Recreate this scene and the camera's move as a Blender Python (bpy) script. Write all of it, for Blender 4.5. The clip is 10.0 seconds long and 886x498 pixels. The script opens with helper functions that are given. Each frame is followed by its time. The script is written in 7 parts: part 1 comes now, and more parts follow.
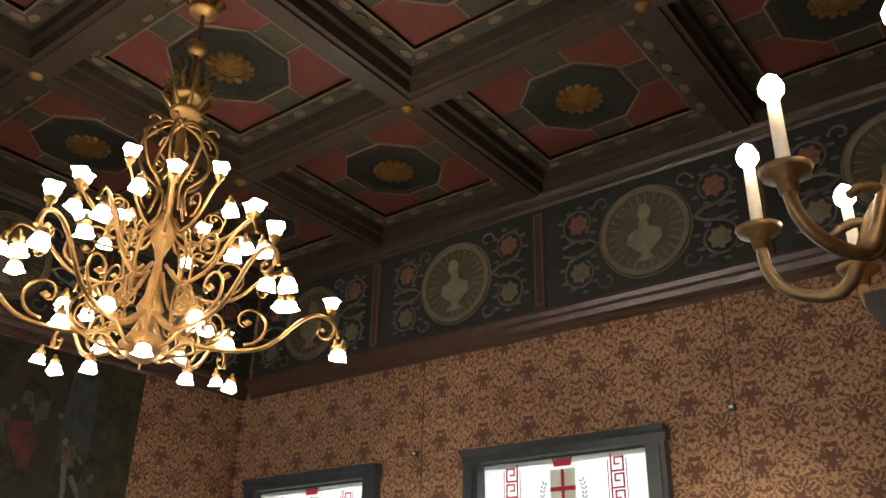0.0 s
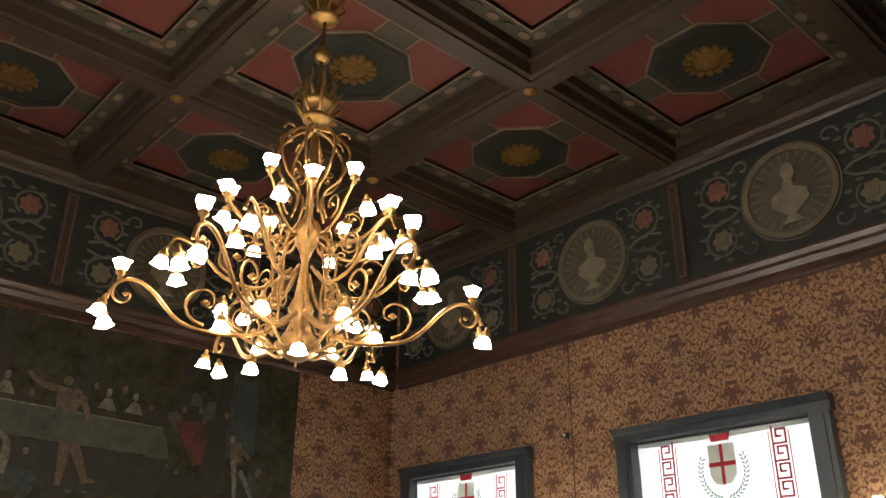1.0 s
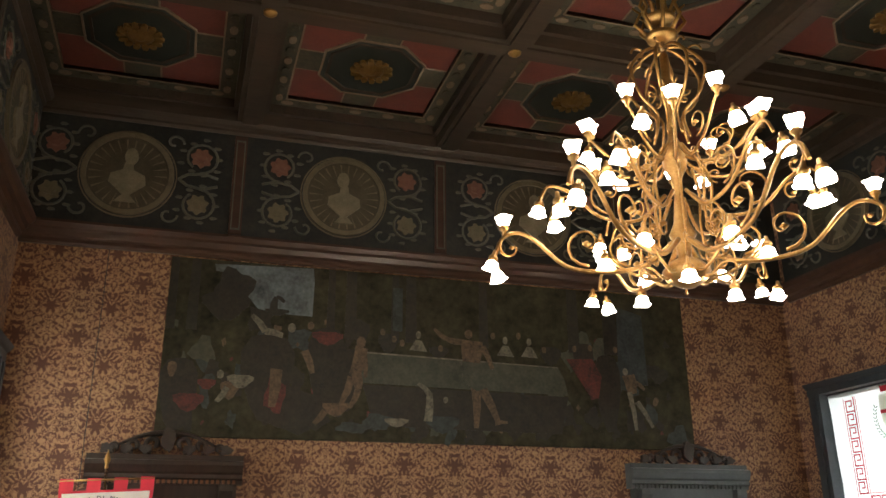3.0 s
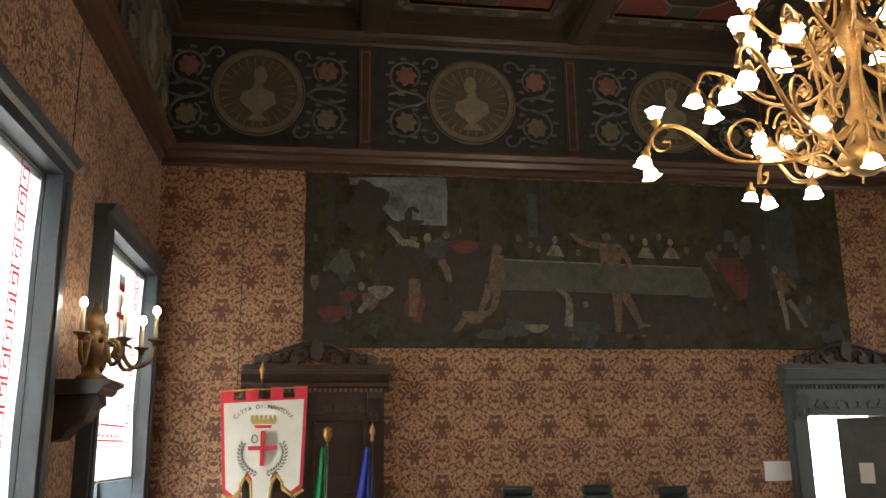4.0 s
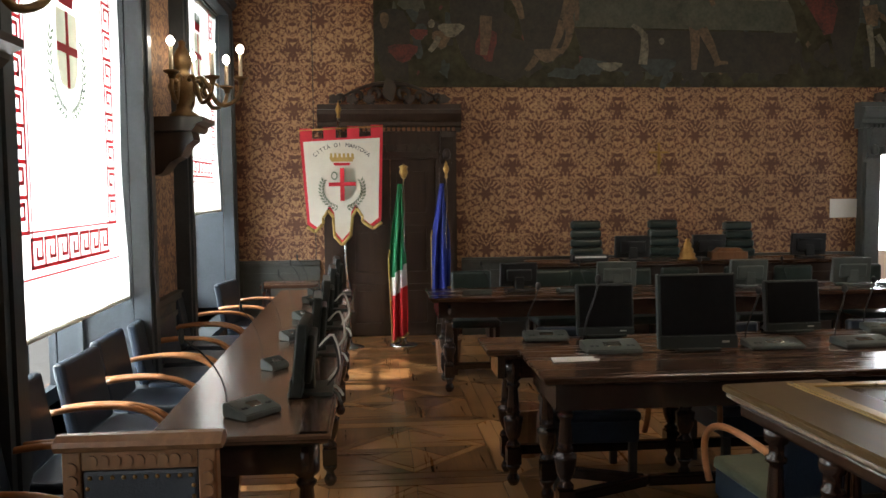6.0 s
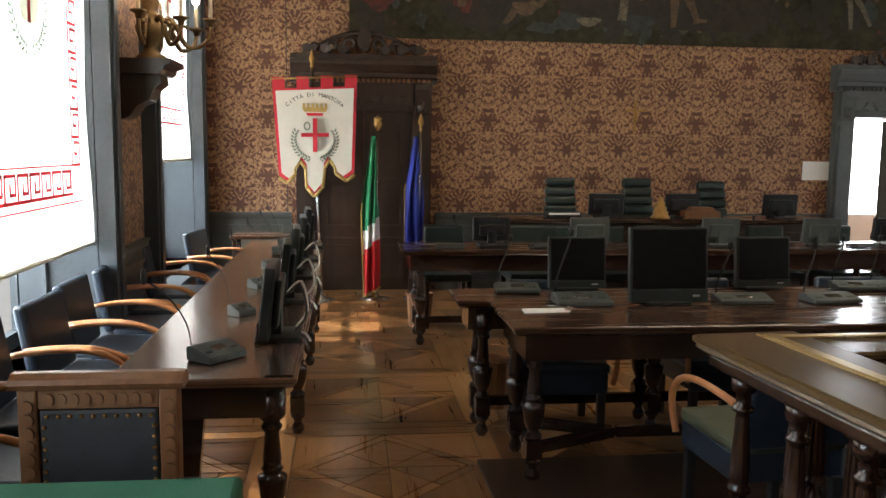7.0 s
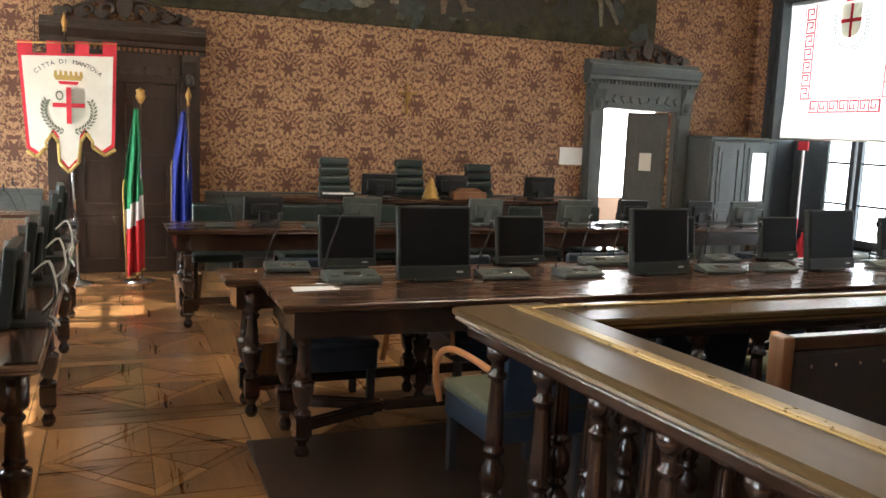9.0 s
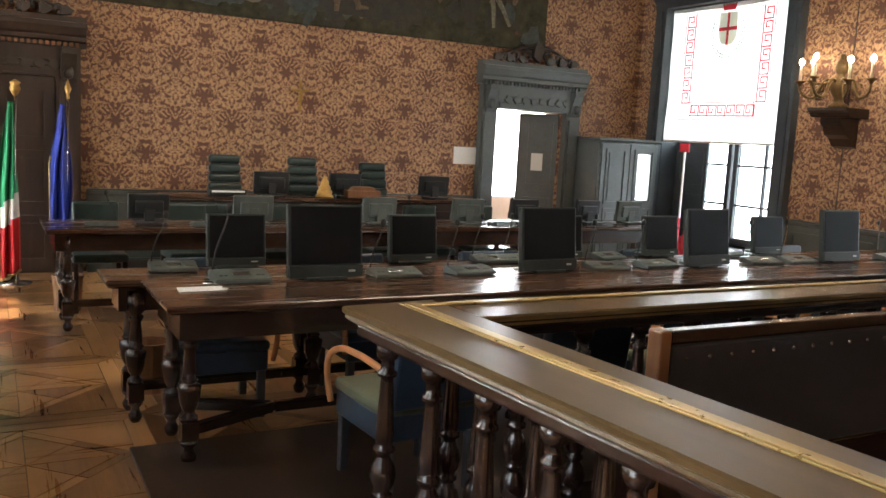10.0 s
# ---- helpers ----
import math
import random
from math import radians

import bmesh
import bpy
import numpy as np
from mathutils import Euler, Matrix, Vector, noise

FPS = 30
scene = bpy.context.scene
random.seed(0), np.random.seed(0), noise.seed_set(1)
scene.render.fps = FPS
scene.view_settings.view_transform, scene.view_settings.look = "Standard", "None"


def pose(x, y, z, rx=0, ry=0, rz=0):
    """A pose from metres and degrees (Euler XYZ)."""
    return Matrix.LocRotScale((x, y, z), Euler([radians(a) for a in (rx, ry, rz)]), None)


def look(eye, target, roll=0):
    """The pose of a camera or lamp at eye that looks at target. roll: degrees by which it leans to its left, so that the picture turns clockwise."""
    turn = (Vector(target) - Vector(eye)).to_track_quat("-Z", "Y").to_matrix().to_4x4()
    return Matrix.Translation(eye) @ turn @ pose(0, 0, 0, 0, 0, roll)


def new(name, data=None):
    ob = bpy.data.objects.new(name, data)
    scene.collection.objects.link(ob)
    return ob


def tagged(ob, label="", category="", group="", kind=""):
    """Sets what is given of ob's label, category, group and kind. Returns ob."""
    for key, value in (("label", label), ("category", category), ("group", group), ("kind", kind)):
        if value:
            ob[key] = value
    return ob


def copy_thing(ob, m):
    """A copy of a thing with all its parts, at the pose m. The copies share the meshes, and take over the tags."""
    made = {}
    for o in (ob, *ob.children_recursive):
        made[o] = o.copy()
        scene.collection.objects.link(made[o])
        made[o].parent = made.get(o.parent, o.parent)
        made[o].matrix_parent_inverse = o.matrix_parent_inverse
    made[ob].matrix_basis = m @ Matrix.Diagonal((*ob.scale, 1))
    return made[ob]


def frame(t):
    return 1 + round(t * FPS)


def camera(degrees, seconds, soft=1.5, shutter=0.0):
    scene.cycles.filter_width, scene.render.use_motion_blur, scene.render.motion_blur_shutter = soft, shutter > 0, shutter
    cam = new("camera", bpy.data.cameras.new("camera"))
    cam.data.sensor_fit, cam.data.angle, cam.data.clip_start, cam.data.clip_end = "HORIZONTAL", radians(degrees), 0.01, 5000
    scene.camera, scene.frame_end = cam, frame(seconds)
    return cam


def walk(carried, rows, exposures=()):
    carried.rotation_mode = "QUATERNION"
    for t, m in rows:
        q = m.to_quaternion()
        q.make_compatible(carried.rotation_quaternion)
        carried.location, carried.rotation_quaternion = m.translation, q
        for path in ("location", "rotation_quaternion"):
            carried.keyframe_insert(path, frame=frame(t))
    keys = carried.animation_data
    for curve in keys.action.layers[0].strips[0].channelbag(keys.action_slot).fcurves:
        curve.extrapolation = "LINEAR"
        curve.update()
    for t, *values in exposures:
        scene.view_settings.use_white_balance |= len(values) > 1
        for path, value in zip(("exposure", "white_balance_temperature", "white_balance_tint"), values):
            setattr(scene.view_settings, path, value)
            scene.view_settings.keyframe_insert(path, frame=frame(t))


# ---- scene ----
cam = camera(55.6, 10.0)
PATH = [
    (0, (0.212, -0.081, 1.674), (1.636, 1.035, 2.525), 1.3),
    (0.5, (0.191, -0.084, 1.671), (1.523, 1.153, 2.504), 1.0),
    (1, (0.178, -0.065, 1.673), (1.404, 1.29, 2.486), 0.6),
    (1.5, (0.158, -0.047, 1.676), (1.275, 1.412, 2.466), 0.2),
    (2, (0.145, -0.048, 1.678), (1.098, 1.53, 2.453), 0.2),
    (2.5, (0.106, -0.039, 1.681), (0.848, 1.671, 2.406), 0.3),
    (2.7, (0.082, -0.015, 1.684), (0.743, 1.738, 2.382), 0.2),
    (3.8, (-0.062, 0.255, 1.724), (0.262, 2.159, 2.244), -1.2),
    (4, (-0.101, 0.281, 1.727), (0.189, 2.207, 2.182), -0.7),
    (4.5, (-0.244, 0.235, 1.728), (-0.001, 2.202, 2.0), -0.9),
    (5, (-0.312, 0.177, 1.737), (-0.123, 2.166, 1.824), -1.2),
    (5.5, (-0.319, 0.187, 1.715), (-0.149, 2.179, 1.667), -0.9),
    (6.8, (-0.277, 0.247, 1.611), (-0.092, 2.225, 1.381), 0.4),
    (7, (-0.289, 0.257, 1.607), (-0.064, 2.23, 1.368), 0.7),
    (7.5, (-0.286, 0.249, 1.596), (0.074, 2.199, 1.341), 0.9),
    (8, (-0.274, 0.243, 1.592), (0.234, 2.159, 1.323), 1.4),
    (8.5, (-0.265, 0.229, 1.594), (0.354, 2.111, 1.319), 1.9),
    (9, (-0.247, 0.221, 1.597), (0.484, 2.063, 1.327), 2.4),
    (9.5, (-0.235, 0.213, 1.601), (0.615, 2.004, 1.341), 2.9),
    (10, (-0.222, 0.206, 1.597), (0.73, 1.945, 1.336), 3.1),
]
walk(cam, [(t, look(eye, target, roll)) for t, eye, target, roll in PATH],
     exposures=[(0.0, 0.85), (2.6, 0.85), (4.0, 0.8), (4.5, 0.6), (5.0, 0.42), (5.5, 0.42), (7.0, 0.75), (8.0, 1.25), (8.5, 1.4), (10.0, 1.4)])

# ---- the room's measures ----
XL, XR, YB, YF = -1.89, 8.02, -0.48, 9.70
BEAM, PANEL = 6.56, 6.88
GX = [-2.06, 0.475, 3.01, 5.545, 8.05]
GY = [-0.53, 2.03, 4.59, 7.15, 9.70]
DADO, CORN0, CORN1 = 0.88, 4.85, 5.12

# ---- world, sun, daylight ----
world = bpy.data.worlds.new("world")
scene.world = world
world.use_nodes = True
wn = world.node_tree.nodes
sky = wn.new("ShaderNodeTexSky")
sky.sky_type, sky.sun_disc = "NISHITA", False
sky.sun_elevation, sky.sun_rotation = radians(37), radians(-82)
world.node_tree.links.new(sky.outputs[0], wn["Background"].inputs[0])
wn["Background"].inputs[1].default_value = 0.12
sun = new("sun", bpy.data.lights.new("sun", "SUN"))
sun.data.energy, sun.data.angle, sun.data.color = 5.0, radians(0.6), (1.0, 0.94, 0.85)
sun.matrix_world = look((-9, 9.2, 8), (-9 + 0.8, 9.2 - 0.1, 8 - 0.60))


def daylight(name, place, towards, w, h, watts):
    lamp = new(name, bpy.data.lights.new(name, "AREA"))
    lamp.data.shape, lamp.data.size, lamp.data.size_y, lamp.data.energy = "RECTANGLE", w, h, watts
    lamp.data.color = (0.86, 0.93, 1.0)
    lamp.matrix_world = look(place, towards)
    return lamp


daylight("window_daylight", (-2.75, 4.87, 1.95), (0, 4.87, 1.9), 2.0, 3.1, 150)
daylight("window_daylight", (-2.75, 8.30, 1.95), (0, 8.30, 1.9), 2.0, 3.1, 150)
daylight("window_daylight", (8.92, 4.40, 1.95), (0, 4.40, 1.9), 2.0, 3.1, 75)
daylight("window_daylight", (8.92, 8.12, 1.95), (0, 8.12, 1.9), 2.0, 3.1, 75)
# Light of the unseen back window, added to brighten the near chairs and floor.
daylight("window_daylight", (-2.75, 1.30, 1.95), (0, 1.30, 1.9), 2.0, 3.1, 60)
daylight("door_daylight", (7.0, 11.35, 1.7), (7.0, 0, 1.6), 1.1, 1.8, 40)


# ---- materials ----
def nodes_of(name):
    m = bpy.data.materials.new(name)
    m.use_nodes = True
    nt = m.node_tree
    return m, nt, nt.nodes["Principled BSDF"]


def node(nt, kind, **sets):
    n = nt.nodes.new(kind)
    for k, v in sets.items():
        n.inputs[k].default_value = v
    return n


def coords(nt, scale=(1, 1, 1), rot=(0, 0, 0)):
    tc = nt.nodes.new("ShaderNodeTexCoord")
    mp = nt.nodes.new("ShaderNodeMapping")
    mp.inputs["Scale"].default_value = scale
    mp.inputs["Rotation"].default_value = rot
    nt.links.new(tc.outputs["Object"], mp.inputs["Vector"])
    return mp.outputs["Vector"]


def ramp(nt, fac, stops):
    r = nt.nodes.new("ShaderNodeValToRGB")
    e = r.color_ramp.elements
    e[0].position, e[0].color = stops[0][0], (*stops[0][1], 1)
    e[1].position, e[1].color = stops[-1][0], (*stops[-1][1], 1)
    for p, c in stops[1:-1]:
        k = e.new(p)
        k.color = (*c, 1)
    nt.links.new(fac, r.inputs[0])
    return r.outputs[0]


def math_node(nt, op, a, b=None, c=None):
    n = nt.nodes.new("ShaderNodeMath")
    n.operation = op
    for i, v in enumerate((a, b, c)):
        if v is None:
            continue
        if isinstance(v, (int, float)):
            n.inputs[i].default_value = v
        else:
            nt.links.new(v, n.inputs[i])
    return n.outputs[0]


def bump(nt, p, height, strength=0.3, dist=0.01):
    b = nt.nodes.new("ShaderNodeBump")
    b.inputs["Strength"].default_value, b.inputs["Distance"].default_value = strength, dist
    nt.links.new(height, b.inputs["Height"])
    nt.links.new(b.outputs[0], p.inputs["Normal"])


def plain(name, c1, c2, rough=0.5, metal=0.0, scale=6.0, fine=60.0, strength=0.15, coat=0.0, vary=0.0):
    """A surface with clouds of two colours, fine grain and uneven gloss."""
    m, nt, p = nodes_of(name)
    v = coords(nt)
    a = node(nt, "ShaderNodeTexNoise", Scale=scale, Detail=6.0, Roughness=0.65)
    f = node(nt, "ShaderNodeTexNoise", Scale=fine, Detail=3.0)
    nt.links.new(v, a.inputs["Vector"])
    nt.links.new(v, f.inputs["Vector"])
    mixf = math_node(nt, "MULTIPLY_ADD", f.outputs[0], 0.35, math_node(nt, "MULTIPLY", a.outputs[0], 0.65))
    if vary:
        oi = nt.nodes.new("ShaderNodeObjectInfo")
        mixf = math_node(nt, "MULTIPLY_ADD", math_node(nt, "SUBTRACT", oi.outputs["Random"], 0.5), vary, mixf)
    nt.links.new(ramp(nt, mixf, [(0.3, c1), (0.7, c2)]), p.inputs["Base Color"])
    nt.links.new(math_node(nt, "MULTIPLY_ADD", a.outputs[0], 0.25, rough - 0.12), p.inputs["Roughness"])
    p.inputs["Metallic"].default_value = metal
    p.inputs["Coat Weight"].default_value = coat
    p.inputs["Coat Roughness"].default_value = 0.18
    if strength:
        bump(nt, p, f.outputs[0], strength, 0.004)
    return m


def wood(name, dark, light, rough=0.35, along="x", scale=1.0, coat=0.2, vary=0.0):
    """Polished wood with long grain, pores and worn patches."""
    m, nt, p = nodes_of(name)
    s = {"x": (1.5, 22, 22), "y": (22, 1.5, 22), "z": (22, 22, 1.5)}[along]
    v = coords(nt, tuple(k * scale for k in s))
    w = coords(nt, (1.3, 1.3, 1.3))
    g = node(nt, "ShaderNodeTexNoise", Scale=1.0, Detail=8.0, Roughness=0.6, Distortion=0.6)
    big = node(nt, "ShaderNodeTexNoise", Scale=1.6, Detail=4.0)
    nt.links.new(v, g.inputs["Vector"])
    nt.links.new(w, big.inputs["Vector"])
    f = math_node(nt, "MULTIPLY_ADD", big.outputs[0], 0.4, math_node(nt, "MULTIPLY", g.outputs[0], 0.6))
    if vary:
        oi = nt.nodes.new("ShaderNodeObjectInfo")
        f = math_node(nt, "MULTIPLY_ADD", math_node(nt, "SUBTRACT", oi.outputs["Random"], 0.5), vary, f)
    nt.links.new(ramp(nt, f, [(0.3, dark), (0.52, tuple((a + b) / 2 for a, b in zip(dark, light))), (0.72, light)]), p.inputs["Base Color"])
    nt.links.new(math_node(nt, "MULTIPLY_ADD", g.outputs[0], 0.06, rough - 0.03), p.inputs["Roughness"])
    p.inputs["Coat Weight"].default_value = coat
    p.inputs["Coat Roughness"].default_value = 0.15
    bump(nt, p, g.outputs[0], 0.05, 0.002)
    return m


def damask(name):
    """Mirrored ornament in two tones, a repeat of 0.6 m, half dropped."""
    m, nt, p = nodes_of(name)
    tc = nt.nodes.new("ShaderNodeTexCoord")
    sp = nt.nodes.new("ShaderNodeSeparateXYZ")
    nt.links.new(tc.outputs["Object"], sp.inputs[0])
    u0 = math_node(nt, "MULTIPLY", math_node(nt, "ADD", sp.outputs[0], sp.outputs[1]), 1 / 0.61)
    v0 = math_node(nt, "MULTIPLY", sp.outputs[2], 1 / 0.64)

    def motif(du, dv):
        u = math_node(nt, "ABSOLUTE", math_node(nt, "SUBTRACT", math_node(nt, "FRACT", math_node(nt, "ADD", u0, du)), 0.5))
        v = math_node(nt, "SUBTRACT", math_node(nt, "FRACT", math_node(nt, "ADD", v0, dv)), 0.5)
        r = math_node(nt, "SQRT", math_node(nt, "ADD", math_node(nt, "POWER", math_node(nt, "MULTIPLY", u, 0.61), 2.0), math_node(nt, "POWER", math_node(nt, "MULTIPLY", v, 0.64), 2.0)))
        th = math_node(nt, "ARCTAN2", v, math_node(nt, "ADD", u, 0.0001))
        petal = math_node(nt, "MULTIPLY_ADD", math_node(nt, "COSINE", math_node(nt, "MULTIPLY", th, 6.0)), 0.025, 0.063)
        flower = math_node(nt, "LESS_THAN", r, petal)
        return u, v, r, th, flower

    u1, v1, r1, th1, f1 = motif(0.0, 0.0)
    u2, v2, r2, th2, f2 = motif(0.5, 0.5)
    # a fan of leaves above each flower
    fan_r = math_node(nt, "MULTIPLY", math_node(nt, "LESS_THAN", r1, 0.185), math_node(nt, "GREATER_THAN", r1, 0.105))
    fan = math_node(nt, "MULTIPLY", fan_r, math_node(nt, "GREATER_THAN", math_node(nt, "SINE", math_node(nt, "MULTIPLY", th1, 19.0)), 0.1))
    fan = math_node(nt, "MULTIPLY", fan, math_node(nt, "GREATER_THAN", v1, 0.05))
    # scrolls between, mirrored about the flower's axis
    cx = nt.nodes.new("ShaderNodeCombineXYZ")
    nt.links.new(u1, cx.inputs[0])
    nt.links.new(math_node(nt, "FRACT", math_node(nt, "MULTIPLY", v0, 1.0)), cx.inputs[1])
    sc = node(nt, "ShaderNodeTexNoise", Scale=15.0, Detail=1.2, Roughness=0.4, Distortion=0.9)
    nt.links.new(cx.outputs[0], sc.inputs["Vector"])
    scroll = math_node(nt, "LESS_THAN", math_node(nt, "ABSOLUTE", math_node(nt, "SUBTRACT", sc.outputs[0], 0.47)), 0.022)
    blot = math_node(nt, "GREATER_THAN", sc.outputs[0], 0.548)
    orn = f1
    for k in (f2, fan, scroll, blot):
        orn = math_node(nt, "MAXIMUM", orn, k)
    fib = node(nt, "ShaderNodeTexNoise", Scale=160.0, Detail=2.0)
    worn = node(nt, "ShaderNodeTexNoise", Scale=1.1, Detail=5.0, Roughness=0.7)
    nt.links.new(tc.outputs["Object"], fib.inputs["Vector"])
    nt.links.new(tc.outputs["Object"], worn.inputs["Vector"])
    ground = ramp(nt, worn.outputs[0], [(0.3, (0.37, 0.20, 0.095)), (0.7, (0.48, 0.27, 0.13))])
    dark = ramp(nt, worn.outputs[0], [(0.3, (0.075, 0.022, 0.014)), (0.7, (0.115, 0.036, 0.022))])
    mx = nt.nodes.new("ShaderNodeMix")
    mx.data_type = "RGBA"
    nt.links.new(math_node(nt, "MULTIPLY", orn, 0.9), mx.inputs[0])
    nt.links.new(ground, mx.inputs[6])
    nt.links.new(dark, mx.inputs[7])
    nt.links.new(mx.outputs[2], p.inputs["Base Color"])
    p.inputs["Roughness"].default_value = 0.72
    p.inputs["Sheen Weight"].default_value = 0.15
    bump(nt, p, math_node(nt, "MULTIPLY_ADD", fib.outputs[0], 0.3, math_node(nt, "MULTIPLY", orn, 0.5)), 0.25, 0.003)
    return m


def cloth_blind(name, tint, through_part=0.5):
    """Woven blind that lets part of the daylight through."""
    m, nt, p = nodes_of(name)
    out = nt.nodes["Material Output"]
    tr = nt.nodes.new("ShaderNodeBsdfTranslucent")
    v = coords(nt, (1, 220, 220))
    weave = node(nt, "ShaderNodeTexNoise", Scale=1.0, Detail=2.0)
    nt.links.new(v, weave.inputs["Vector"])
    fold = node(nt, "ShaderNodeTexNoise", Scale=2.2, Detail=4.0)
    col = ramp(nt, math_node(nt, "MULTIPLY_ADD", fold.outputs[0], 0.6, math_node(nt, "MULTIPLY", weave.outputs[0], 0.4)),
               [(0.3, tuple(k * 0.86 for k in tint)), (0.7, tint)])
    nt.links.new(col, p.inputs["Base Color"])
    nt.links.new(col, tr.inputs["Color"])
    p.inputs["Roughness"].default_value = 0.85
    mix = nt.nodes.new("ShaderNodeMixShader")
    mix.inputs[0].default_value = through_part
    nt.links.new(p.outputs[0], mix.inputs[1])
    nt.links.new(tr.outputs[0], mix.inputs[2])
    nt.links.new(mix.outputs[0], out.inputs["Surface"])
    return m


def glow(name, color, strength):
    m, nt, p = nodes_of(name)
    p.inputs["Base Color"].default_value = (*color, 1)
    p.inputs["Emission Color"].default_value = (*color, 1)
    p.inputs["Emission Strength"].default_value = strength
    return m


def glassy(name):
    m, nt, p = nodes_of(name)
    p.inputs["Base Color"].default_value = (0.93, 0.97, 0.97, 1)
    p.inputs["Transmission Weight"].default_value = 1.0
    p.inputs["Roughness"].default_value = 0.03
    p.inputs["IOR"].default_value = 1.1
    return m


